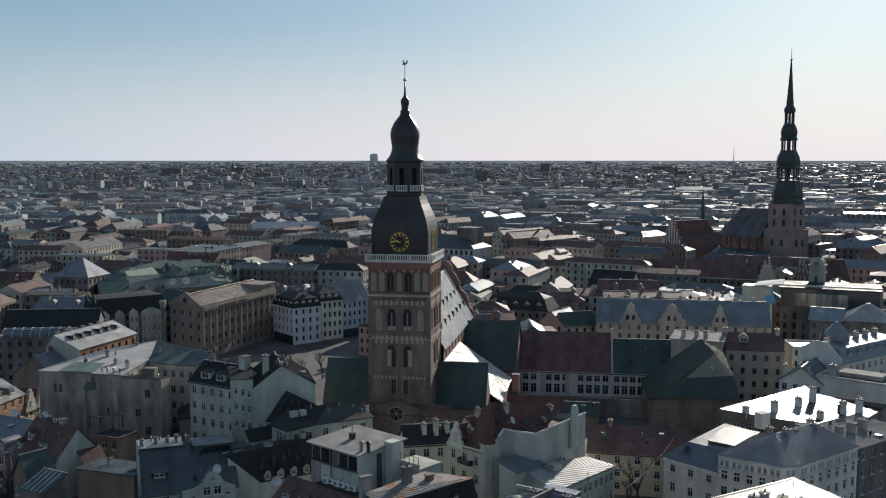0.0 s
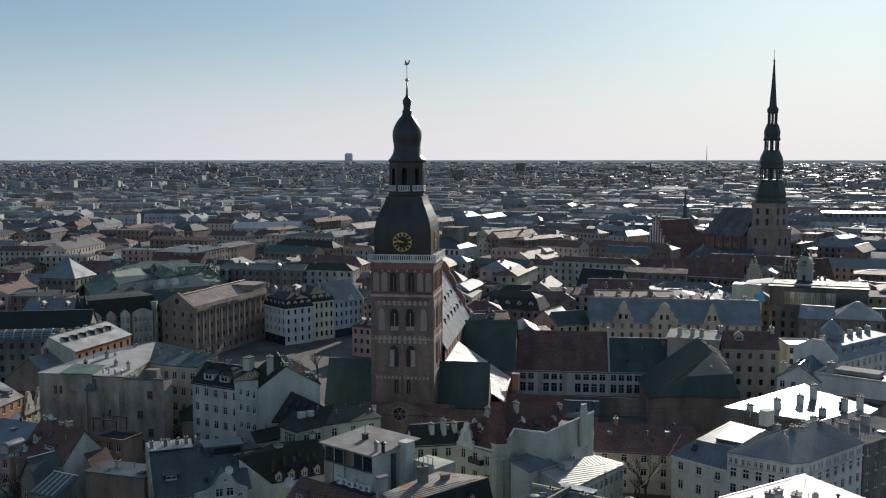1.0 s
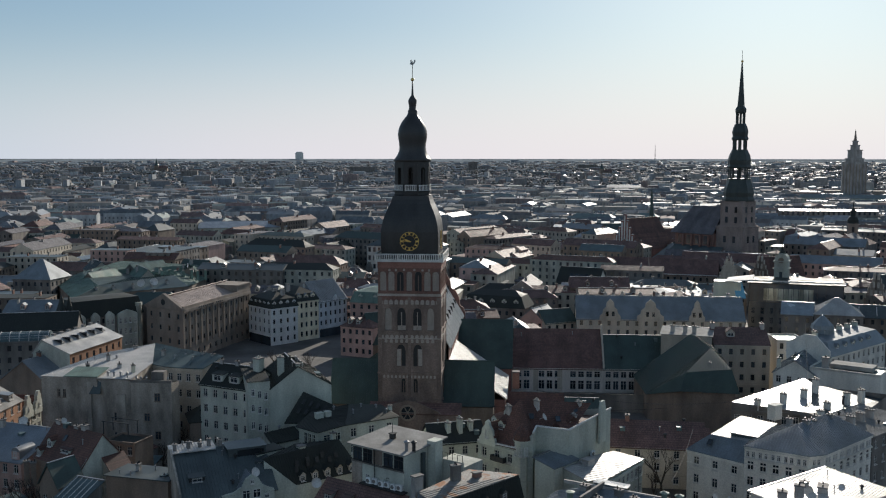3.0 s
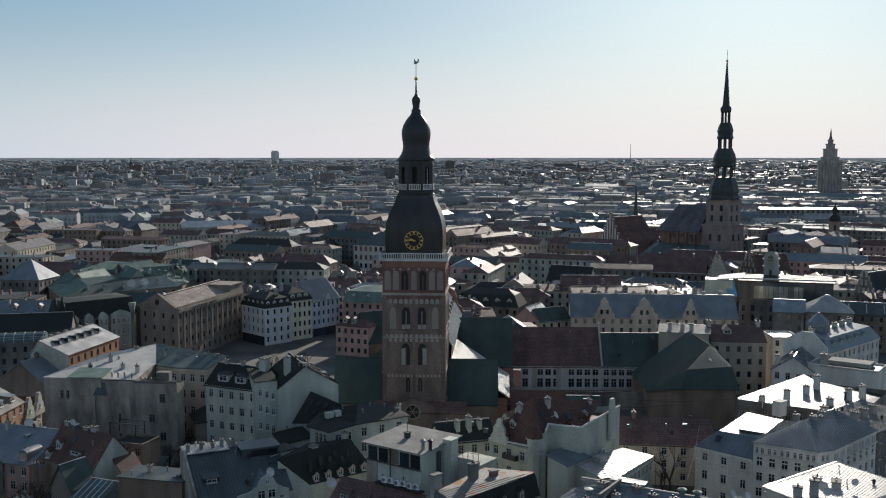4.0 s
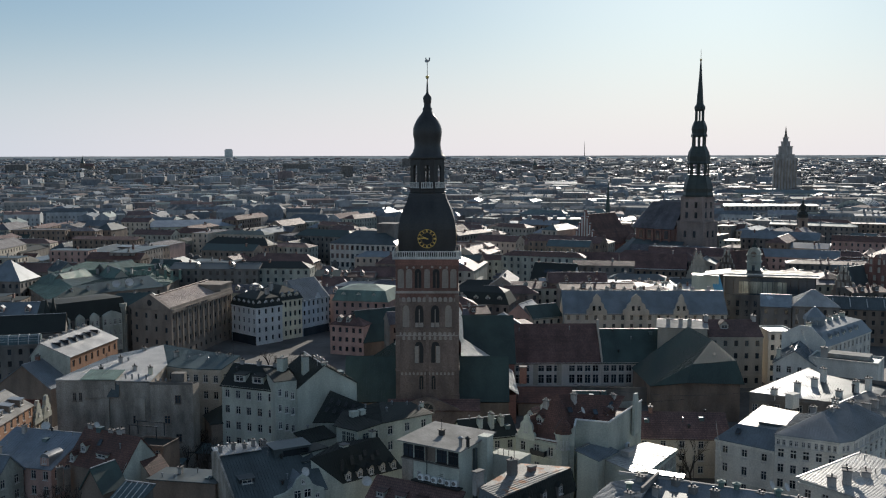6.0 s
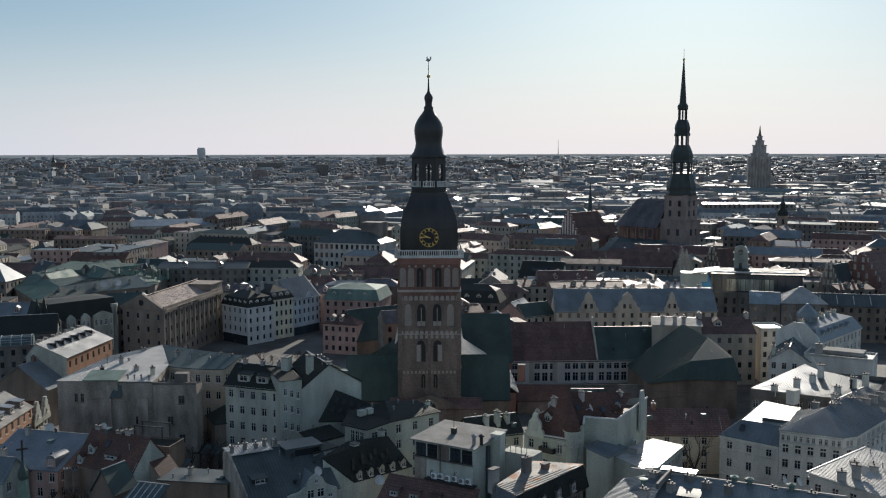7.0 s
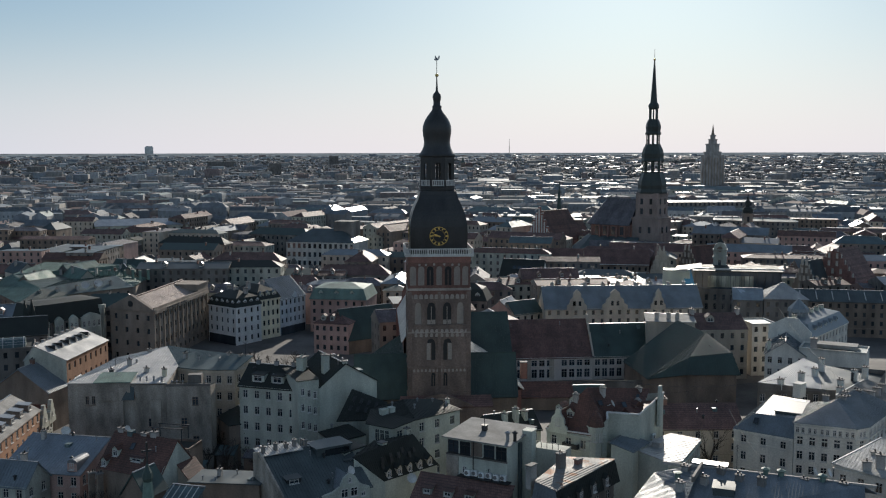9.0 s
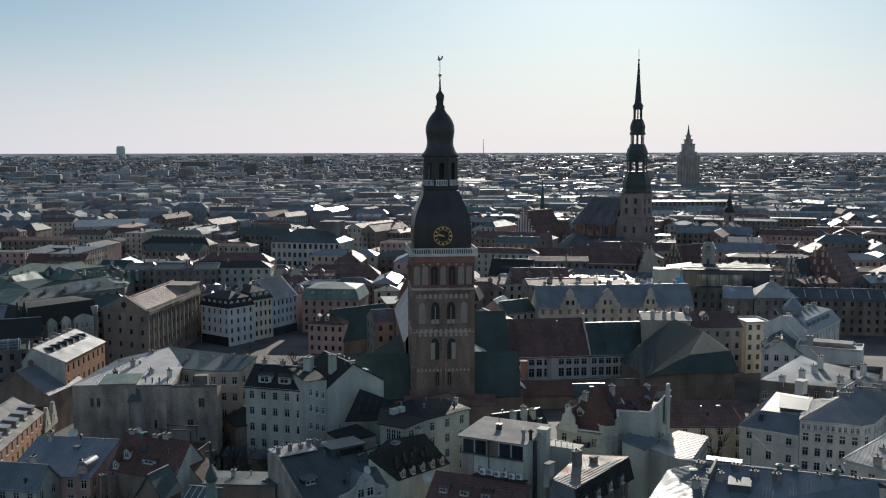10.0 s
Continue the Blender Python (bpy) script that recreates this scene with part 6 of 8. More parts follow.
# -- lower left corner --
H = block("red_gabled_house", (-84.3, 181.6), (-73.3, 173.0), 9.4, 11.6, 17.0, "gx", BROWNP, TILE, "gabled house with a red tile roof and white gable", sides="R", floors=4, bays={"R": 2}, over=0.25, cornice=False,
          dormers=(dict(x=2.6, y=1.6, z=13.2, w=1.5, h=1.5, depth=2.2, roof=TILE), dict(x=7.6, y=1.4, z=13.0, w=3.0, h=0.9, depth=2.4, roof=TILEB, style="shed"), dict(x=1.2, y=0.2, z=11.6, w=1.3, h=1.4, depth=1.8, roof=TILE)))
for x, h in ((1.2, 1.2), (6.6, 0.9), (8.8, 1.4)):
    chimney(H, x, 4.9, 16.4, h, 1.3, 0.9, CHIM, 2)
skylight(H, 5.4, 3.0, 15.15, 49)
part("gable_render", Shape().extrude([(13.98, 0.05, 4.0), (13.98, 9.35, 4.0), (13.98, 9.35, 11.7), (13.98, 4.7, 16.9), (13.98, 0.05, 11.7)], (0.08, 0, 0)), WHITE, H, None, "white rendered gable")
dish(H, 2.6, 4.7, 16.6, 0.6, 90)
for x, y in ((-85.4, 180.6), (-83.9, 179.8)):
    stack(H, x, y, 8.0, 3.0, 1.0, 1.0, BROWNP, 2, -30)
an = part("annex", Shape().extrude([(14.0, 4.6, -0.5), (19.0, 4.6, -0.5), (19.0, 4.6, 7.6), (14.0, 4.6, 12.4)], (0, 4.5, 0)), CREAM, H, None, "lower cream side wing with sloping roof")
part("annex_roof", Shape().slope([(19.4, 4.4, 7.5), (19.4, 9.3, 7.5), (14.0, 9.3, 12.7), (14.0, 4.4, 12.7)], 0.15), TILE, an)
fm, gm = window_mesh(0.9, 1.3)
part("pane", gm, None, part("window", fm, None, an, pose(15.2, 4.54, 7.4)))
H = block("glasshouse", (-72.5, 157.5), (-67.9, 155.1), 4.6, 12.0, 14.0, "mf", GREYP, TEALM, "low shed with a sloping glazed roof", sides="", seam=0, cornice=False)
for i in range(5):
    part("glazing_bar", Shape().box(-0.05, -0.1, 0, 0.05, 4.9, 0.12), FRAME, H, pose(0.3 + 1.1 * i, -0.1, 12.12, 23.5))
H = block("slate_gable_house", (-79.1, 169.0), (-75.0, 166.0), 5, 11.0, 14.6, "gy", BROWNP, GREENM, "small brown house with a dark green gable roof", sides="F", floors=2)
H = block("roof_terrace_house", (-76.0, 197.4), (-69.0, 194.4), 6, 9.6, 9.6, "flat", BROWNP, DARKM, "dark house with a roof terrace and pergola", sides="F", bays={"F": 3})
part("pergola", Shape().box(0, 0, 11, 0.15, 0.15, 13.6).box(6, 0, 11, 6.15, 0.15, 13.6).box(0, 3, 11, 0.15, 3.15, 13.6).box(6, 3, 11, 6.15, 3.15, 13.6).box(-0.2, -0.1, 13.6, 6.4, 0.2, 13.75).box(-0.2, 2.9, 13.6, 6.4, 3.2, 13.75), IRON, H)
H = block("brown_wall_house", (-68.2, 170.6), (-56.6, 166.6), 7, 11.0, 11.0, "slab", BROWNP, STEELD, "brown rendered wall house with a low grey roof", sides="", cornice=False)
chimney(H, 4, 4, 11.4, 1.0)
H = block("blue_mansard_house", (-102.6, 191.6), (-88.0, 185.0), 13, 9.3, 13.1, "gx", PINK, BLUEM, "low pink house with a wide blue-grey metal roof", split=0.8, seam=0.6, floors=3)
part("barrel_dormer", Shape().extrude([(1.0 * math.cos(math.pi * i / 8), 0, 1.0 + 0.8 * math.sin(math.pi * i / 8)) for i in range(9)] + [(-1.0, 0, -0.6), (1.0, 0, -0.6)], (0, 4.2, 0)), ZINC, H, pose(14.2, 0.6, 10.0), "pale zinc barrel-roofed dormer")
part("dormer_front", Shape().box(-0.95, -0.06, -0.6, 0.95, -0.003, 1.0), PINK, H, pose(14.2, 0.6, 10.0))
part("pane", window_mesh(0.9, 1.2)[1], None, part("window", window_mesh(0.9, 1.2)[0], None, H, pose(13.75, 0.5, 9.9)))
dish(H, *local(H, -92.2, 199.0), 12.6, 0.9, 30)
chimney(H, 3, 9, 13, 1.2)
H = block("blue_gabled_house", (-106, 185), (-96.4, 180.4), 7, 9.2, 12.6, "gx", WHITED, STEEL, "white house with blue-grey roof and glazed gable", seam=0.6, sides="FR")
chimney(H, 7, 5, 12, 1.5, 0.9, 0.9, CHIM)
H = thing("church_tower", pose(-68.0, 82.0, 0, 0, 0, 20), "slender church tower with a pale green spire and iron cross", "tower")
part("shaft", Shape().box(-2.0, -2.0, -0.5, 2.0, 2.0, 22.0).box(-2.3, -2.3, 21.5, 2.3, 2.3, 22.1), DOMRED, H)
part("spire", Shape().lathe(((2.2, 22.1), (1.5, 26.0), (0.36, 41.0), (0.30, 41.5)), 8), COPPER, H, None, "pale green copper spire")
part("cap", Shape().lathe(((0.34, 41.4), (0.42, 41.7), (0.36, 42.1), (0.14, 42.6), (0.07, 42.9)), 8), GREENM, H, None, "dark green cap under the cross")
part("cross", Shape().box(-0.07, -0.07, 42.7, 0.07, 0.07, 44.6).box(-0.42, -0.06, 43.8, -0.071, 0.06, 43.95).box(0.071, -0.06, 43.8, 0.42, 0.06, 43.95), IRON, H)
H = block("orange_house", (-105.2, 196.5), (-101.2, 223.4), 12, 12, 15.4, "gx", OCHRE, BITUMEN, "orange house with cornice and window rows", floors=4, bays={"F": 9},
          dormers=[dict(x=4 + 5 * i, y=1.0, z=12.6, w=2.2, h=1.5, depth=2.5, wall=BROWNP, roof=ZINC, style="shed") for i in range(5)])
for i, m in enumerate((CREAM, WHITED)):
    H = block("narrow_gabled_house", (-101.6 + 0.7 * i, 223.6 + 4.8 * i), (-100.9 + 0.7 * i, 227.8 + 4.8 * i), 9, 7.6, 11.4, "gy", m, TILE, "narrow old house with a pale curved street gable", floors=3, bays={"F": 2}, cornice=False)
    g = [(-2.2, 7.2), (2.2, 7.2), (2.2, 8.2), (1.7, 8.7), (1.6, 9.8), (1.0, 10.3), (0.9, 11.4), (0.5, 11.8), (0.4, 12.4), (-0.4, 12.4), (-0.5, 11.8), (-0.9, 11.4), (-1.0, 10.3), (-1.6, 9.8), (-1.7, 8.7), (-2.2, 8.2)]
    part("gable", Shape().extrude([(2.13 + a, -0.8, z) for a, z in g], (0, 0.75, 0)), WHITED, H, None, "pale curved gable with a flat cap")
    part("pane", window_mesh(0.6, 0.9)[1], None, part("window", window_mesh(0.6, 0.9)[0], None, H, pose(1.83, -0.87, 8.8)))
H = block("brown_gabled_house", (-117.6, 253.5), (-103.3, 247.5), 16, 10, 15.5, "gy", BROWNP, STEEL, "brown brick gabled house with a blue metal roof", sides="", seam=0.6)
chimney(H, 7.6, 6, 15, 1.6, 0.9, 0.9, CHIMB)
H = block("sawtooth_house", (-110.5, 258.5), (-100.2, 255.5), 25.5, 16.2, 19.6, "gy", OCHRE, LIGHTM, "orange house with a pale metal roof and stepped dormers", split=0.25, sides="R", seam=0, floors=4, bays={"R": 8})
part("front_wall", Shape().extrude([(0.0, -0.12, 0), (10.7, -0.12, 0), (10.7, -0.12, 16.0), (2.7, -0.12, 19.2), (0.0, -0.12, 16.2)], (0, 0.117, 0)), WHITE, H, None, "white end wall")
for i in range(6):
    part("dormer", Shape().add([(0, 0, 0), (2.6, 0, -1.05), (2.6, 0, 0.15), (0, 1.7, 0), (2.6, 1.7, -1.05)], ((0, 1, 2),), 0).add([(0, 0, 0), (2.6, 0, 0.15), (2.6, 1.7, -1.0), (0, 1.7, 0)], ((0, 1, 2), (0, 2, 3)), 1).add([(2.6, 0, -1.05), (2.6, 1.7, -1.0), (2.6, 0, 0.15)], ((0, 1, 2),), 1), [BLACK, LIGHTM], H, pose(4.2 + 0.1 * i, 2.6 + 3.7 * i, 19.1))
for i in range(7):
    chimney(H, 2.4, 2 + 3.5 * i, 19.2, 0.9, 0.8, 0.8, CHIM, 0)
H = block("vaulted_arcade", (-136, 282), (-113, 285), 12, 14, 14, "flat", GREYP, DARKM, "dark block with a row of glazed barrel vaults", "arcade", sides="F")
arc = [(2.6 * math.cos(math.pi * k / 12), 2.4 * math.sin(math.pi * k / 12)) for k in range(13)]
vt = part("glass_vault", Shape().extrude([(0, y, z) for y, z in arc], (19.0, 0, 0)), TEALM, H, pose(2.0, 4.2, 14), "long teal glazed barrel vault")
for i in range(8):
    part("rib", Shape().extrude([(2.65 * i - 0.1, y * 1.05, z * 1.05) for y, z in arc] + [(2.65 * i - 0.1, y * 0.96, z * 0.96) for y, z in reversed(arc)], (0.2, 0, 0)), FRAME, vt)
for z in (0.35, 0.6, 0.85):
    k = math.asin(z)
    part("glazing_bar", Shape().rod((-0.1, -2.62 * math.cos(k), 2.42 * z), (19.1, -2.62 * math.cos(k), 2.42 * z), 0.05, 5), FRAME, vt)
H = block("dark_seamed_house", (-140, 296), (-112, 300), 12, 15, 19.5, "gx", GREYP, DARKM, "long house with a dark seamed roof", seam=0.8)

# -- the square --
H = plan_house("bank", ((-97.5, 329.7), (-83.4, 318.7), (-67.5, 362.5), (-84, 371)), 17.5,
               [((-97.7, 329.4, 17.5), (-90.4, 323.8, 21.5), (-76.0, 366.5, 21.5), (-84, 371, 17.5)), ((-83.1, 318.4, 17.5), (-67.2, 362.5, 17.5), (-76.0, 366.5, 21.0), (-90.4, 323.8, 21.0))],
               SAND, material("roof_pink_metal", (0.42, 0.34, 0.30), rough=0.5, metal=0.3, stain=0.3), "stone bank with pediment, pilasters and a pinkish metal roof", {0: 4, 1: 12}, 0.8, 4, "bank", False)
pd = Shape().extrude([(-0.6, -0.5, 17.2), (18.5, -0.5, 17.2), (18.5, -0.5, 17.8), (9, -0.5, 22.3), (-0.6, -0.5, 17.8)], (0, 1.2, 0))
ped = part("pediment", pd, SAND, H, pose(0, 0, 0, 0, 0, -38), "stone pediment with a round window")
part("round_window", Shape().lathe([(1.0, 0), (1.0, 0.12)], 16, 0, 0, 0, 0), BLACK, ped, pose(9, -0.5, 19.4, 90))
u = Vector((15.9, 43.8)).normalized()
for i in range(13):
    p = Vector((14.1, -11.0)) + u * (0.2 + 3.82 * i)
    part("pilaster", Shape().box(-0.45, -0.35, 4.5, 0.45, -0.003, 16.6), SAND, H, pose(p.x, p.y, 0, 0, 0, math.degrees(math.atan2(u.y, u.x))))
part("entablature", Shape().box(-0.3, -0.7, 16.6, 46.8, -0.003, 17.6).box(-0.3, -0.45, 17.6, 46.8, 0.0, 18.6), SAND, H, pose(14.1, -11.0, 0, 0, 0, math.degrees(math.atan2(u.y, u.x))))
for i in range(13):
    if i != 8:
        part("letter_bar", Shape().box(9.0 + 1.3 * i, -0.76, 16.85, 9.75 + 1.3 * i, -0.703, 17.4), BLACK, H, pose(14.1, -11.0, 0, 0, 0, math.degrees(math.atan2(u.y, u.x))))
part("attic", Shape().box(37.0, -0.3, 18.6, 46.6, 8.0, 20.6).box(36.7, -0.6, 20.6, 46.9, 8.3, 21.0), SAND, H, pose(14.1, -11.0, 0, 0, 0, math.degrees(math.atan2(u.y, u.x))), "raised stone attic with a flat roof")
H = block("white_corner_house", (-67.0, 357.0), (-57.7, 345.3), 11.5, 13.4, 18.6, "mansard", BRIGHTW, DARKM, "white corner house with a black dormered mansard roof", floors=4, bays={"F": 5, "R": 4}, ww=0.95, wh=2.0, sides="FR", mh=3.0, mi=0.8,
          dormers=[dict(x=1.6 + 2.9 * i, y=0.25, z=13.8, w=1.5, h=1.7, depth=1.6, wall=BRIGHTW) for i in range(5)] + [dict(x=14.7, y=1.6 + 2.8 * i, z=13.8, w=1.5, h=1.7, depth=1.6, wall=BRIGHTW, ang=90) for i in range(4)])
part("shop_front", Shape().box(0.4, -0.12, 0, 14.6, -0.003, 3.2), GLASS, H, None, "dark glazed shop fronts")
for x, y in ((3, 7), (8, 6), (12, 7)):
    chimney(H, x, y, 17.6, 1.8, 0.9, 1.6, CHIM, 3)
H = block("cream_row_house", (-50.0, 353.3), (-41.6, 360.0), 15, 14.6, 19.5, "mansard", YELLOW, DARKM, "cream row house with grey roof and shaped attic", floors=4, bays={"F": 5}, sides="F", mh=2.6, mi=1.0, ww=1.0, wh=2.1,
          dormers=[dict(x=2.4 + 3.0 * i, y=0.3, z=14.8, w=1.9, h=1.8, depth=2, wall=YELLOW, roof=ZINC) for i in range(3)])
for x in (2, 8.6):
    chimney(H, x, 7, 18.6, 1.8, 0.9, 1.6, CHIM, 3)
H = block("pale_row_house", (-41.5, 360.1), (-31.4, 370.8), 15, 13.6, 20.5, "gx", BLUEP, STEEL, "pale row house with a steep blue-grey roof", floors=4, bays={"F": 6}, sides="F", ww=1.0, wh=2.1, seam=0.8)
part("gable", Shape().extrude([(7.0, -0.2, 13.2), (10.4, -0.2, 13.2), (8.7, -0.2, 15.6)], (0, 0.6, 0)), BLUEP, H)
part("shop_front", Shape().box(0.3, -0.12, 0, 14.4, -0.003, 3.0), GLASS, H, None, "dark glazed shop fronts")
H = block("pink_corner_house", (-32.3, 327.2), (-21.4, 321.2), 14, 10.2, 14.0, "hip", PINK, TILEB, "pink corner house with dark brown roof and dormers", floors=3, bays={"F": 5}, sides="FL",
          dormers=[dict(x=3.0 + 3.2 * i, y=1.2, z=10.9, w=1.5, h=1.6, depth=2, roof=TILEB) for i in range(2)])
H = block("pink_long_house", (-21.2, 321.4), (-2, 330), 13, 5.0, 14.5, "gx", BROWNP, GREENM, "long low house under a tall dark green roof", sides="", seam=0.7)
H = block("verdigris_house", (-30, 366), (-10.0, 358.0), 18, 12.5, 18, "mansard", PINK, COPPER, "pink house with a verdigris mansard and white dormers", floors=4, sides="F", mh=4.0,
          dormers=[dict(x=4 + 6 * i, y=0.6, z=13.0, w=1.8, h=2.2, depth=2.2, roof=COPPER) for i in range(3)])
H = block("black_mansard_house", (-118, 316), (-99, 330.5), 14, 15.0, 21.0, "mansard", GREYP, DARKM, "ornate house with black mansard roof, pale bays and turrets", floors=5, sides="F", mh=5.6, mi=1.0)
for i, x in enumerate((2.6, 7.4, 12.2, 18.2)):
    w_ = 1.5 if i < 3 else 3.4
    by = part("bay", Shape().extrude([(x - w_, -0.9, 3.5), (x + w_, -0.9, 3.5), (x + w_, -0.9, 15.4), (x + w_ * 0.5, -0.9, 16.2), (x, -0.9, 16.7), (x - w_ * 0.5, -0.9, 16.2), (x - w_, -0.9, 15.4)], (0, 0.897, 0)), WHITE, H, None, "pale rendered bay with a curved top")
    for z in (5.0, 8.6, 12.2):
        for q in range(2 if i < 3 else 4):
            n_ = 2 if i < 3 else 4
            part("window", window_mesh(0.8, 1.9 if z < 15 else 1.3)[0], None, by, pose(x - w_ + (q + 0.5) * 2 * w_ / n_ - 0.4, -0.97, z))
            part("pane", window_mesh(0.8, 1.9 if z < 15 else 1.3)[1], None, by, pose(x - w_ + (q + 0.5) * 2 * w_ / n_ - 0.4, -0.95, z))
for x in (-0.6, -2.8, 22.6):
    tur = part("turret", Shape().lathe(((1.0, 0), (1.0, 17.5)), 8), GREYP if x < 0 else WHITED, H, pose(x, 0.4, 0))
    part("turret_cap", Shape().lathe(((1.2, 17.5), (0.8, 19.5), (0.1, 23.0)) if x < 0 else ((1.2, 17.5), (1.2, 18.6), (0.9, 18.6)), 8), DARKM if x < 0 else WHITED, tur)
for i in range(5):
    chimney(H, 3 + 4 * i, 8, 19, 1.4, 0.8, 1.2, CHIM)
H = block("office_block", (-166, 398), (-150, 394), 15, 18.5, 26, "hip", GREYP, STEEL, "grey office block with a pyramid roof", floors=5)
H = plan_house("green_roofed_block", ((-152, 408), (-131, 360), (-121, 366), (-116, 380), (-96, 394), (-90, 440), (-140, 462)), 15.5,
               [((-152.5, 408, 15.5), (-131, 359.5, 15.5), (-126, 375, 18.5), (-143, 412, 19.5)), ((-131, 359.5, 15.5), (-120.7, 365.6, 15.5), (-115.7, 379.6, 15.5), (-126, 375, 18.5)),
                ((-115.7, 379.6, 15.5), (-95.6, 393.6, 15.5), (-103, 402, 19), (-126, 375, 18.5)), ((-95.6, 393.6, 15.5), (-89.6, 440, 15.5), (-100, 437, 19.5), (-103, 402, 19)),
                ((-126, 375, 18.5), (-103, 402, 19), (-120, 425, 17), (-143, 412, 19.5)), ((-103, 402, 19), (-100, 437, 19.5), (-120, 425, 17)), ((-143, 412, 19.5), (-120, 425, 17), (-100, 437, 19.5), (-138, 455, 19.5)), ((-152.5, 408, 15.5), (-143, 412, 19.5), (-138, 455, 19.5), (-140, 462, 15.5)), ((-140, 462, 15.5), (-138, 455, 19.5), (-100, 437, 19.5), (-89.6, 440, 15.5))],
               SAND, [COPPER, GREENM, TEALM, COPPER, GREENM, COPPER], "large stone block with pale green metal roofs", {0: 12, 1: 3, 2: 4, 3: 6}, 0.9, 4, deep=False)
for i in range(7):
    stack(H, -140 + 7 * i, 415 + 2.5 * (i % 3), 18.5, 1.8, 1.0, 1.4, (CHIM, CHIMB)[i % 2])
for i in range(8):
    stack(H, -112 + 3.0 * i, 405 + 1.6 * (i % 3), 18.0, 2.6, 0.8, 1.6, COPPER, 0, 20)
for x, y in ((-126, 372), (-121, 377), (-115, 383), (-109, 388), (-104, 393)):
    stack(H, x, y, 16.5, 1.6, 0.8, 1.2, CHIM, 2, 35)
dish(H, *local(H, -112, 384), 17, 1.6, 0)
dish(H, *local(H, -108, 388), 17, 1.6, 20)

# -- right of the square and beyond --
H = block("theatre", (-25.2, 573.0), (12.0, 553.5), 24, 15.5, 22.5, "hip", WHITEW, STEELD, "long pale theatre with arched windows and dark hipped roof", "theatre", floors=3, sides="F", bays={"F": 13}, ww=1.8, wh=3.0, deep=False)
part("stage_tower", Shape().box(26, 10, 15, 38, 22, 27), GREYP, H)
H = block("brown_terrace", (-52.0, 600.5), (-22.4, 611.5), 14, 14.5, 19, "mansard", CREAM, SLATE, "long brownish terrace with window rows and lit dormers", floors=4, sides="F", bays={"F": 12}, deep=False,
          dormers=[dict(x=3 + 4.2 * i, y=0.6, z=15, w=1.6, h=1.8, depth=2.2, wall=CREAM, roof=ZINC) for i in range(7)])
H = block("school", (48.3, 323.3), (103.6, 314), 15, 12.5, 19.5, "gx", CREAM, STEEL, "long beige school with shaped gables and blue roof", sides="FR", floors=4, bays={"F": 18}, seam=0.0)
for x, w_ in ((11.2, 7.0), (24.7, 9.0), (40.2, 5.2)):
    g = [(-w_ / 2, 12), (w_ / 2, 12), (w_ / 2, 13.6), (w_ * 0.36, 14.4), (w_ * 0.34, 15.6), (w_ * 0.2, 16.6), (w_ * 0.18, 18.0), (0, 19.4), (-w_ * 0.18, 18.0), (-w_ * 0.2, 16.6), (-w_ * 0.34, 15.6), (-w_ * 0.36, 14.4), (-w_ / 2, 13.6)]
    gb = part("gable", Shape().extrude([(x + a, -0.5, z) for a, z in g], (0, 0.9, 0)), CREAM, H, None, "shaped beige gable")
    part("gable_roof", Shape().slope([(x - w_ * 0.36, 5, 14.0), (x - w_ * 0.36, 0.4, 14.0), (x, 0.4, 17.4), (x, 6, 17.4)], 0.15).slope([(x + w_ * 0.36, 0.4, 14.0), (x + w_ * 0.36, 5, 14.0), (x, 6, 17.4), (x, 0.4, 17.4)], 0.15), STEEL, gb)
    for k in (-1, 1):
        part("window", window_mesh(1.1, 1.8)[1], None, gb, pose(x + k * 1.0 - 0.55, -0.55, 13.4))
for i in range(9):
    chimney(H, 4 + 6 * i, 8 if i % 2 else 9.5, 18.6, 1.9, 1.0, 1.6, CHIM, 3)
H = block("small_green_house", (38, 325.5), (49.5, 330), 9, 10.5, 14.5, "gx", CREAM, GREENM, "small cream house with a dark green roof", sides="FR", floors=3)
H = block("lit_gable_house", (30, 333), (37.5, 327.5), 12, 11, 15, "gy", PINK, ZINC, "pale gabled house with a bright metal roof", sides="F", floors=3)
H = block("dark_dormer_house", (12.0, 361.5), (34.5, 350.9), 12, 11.5, 17.5, "mansard", GREYP, DARKM, "house with a dark mansard and white dormers", sides="F", mh=4.2, mi=1.8,
          dormers=[dict(x=3 + 4.6 * i, y=0.6, z=12.1, w=1.9, h=2.0, depth=2.5) for i in range(5)])
H = block("white_skylit_house", (58, 414), (74, 404), 14, 12.5, 19.6, "gx", WHITEW, DARKM, "white gabled house with a dark roof and bright skylights", sides="FR", floors=3)
for i in range(4):
    skylight(H, 6 + 2.2 * i, 3.5, 16.2, 42, 0, 1.5, 2.2)
H = block("long_red_house", (84, 437), (131, 417), 14, 15, 21.5, "gx", BROWNP, TILEB, "long brown house with red tile roof and white bands", floors=4, sides="F", bays={"F": 18})
for z in (7.4, 11.2, 14.8):
    part("band", Shape().box(-0.1, -0.25, z, 51.2, -0.003, z + 0.35), STONE, H)
part("shaped_gable", Shape().extrude([(18, -0.5, 9), (24, -0.5, 9), (23.5, -0.5, 13), (22.6, -0.5, 14), (22.2, -0.5, 17), (21.4, -0.5, 18), (21, -0.5, 22), (20.6, -0.5, 18), (19.8, -0.5, 17), (19.4, -0.5, 14), (18.5, -0.5, 13)], (0, 0.9, 0)), SAND, H)
H = block("museum", (119, 350), (149.5, 337.5), 16, 20.6, 21.4, "slab", GREYP, DARKM, "modern museum with glass band and bright steel roof edge", "museum", sides="", over=0.6, thick=0.4)
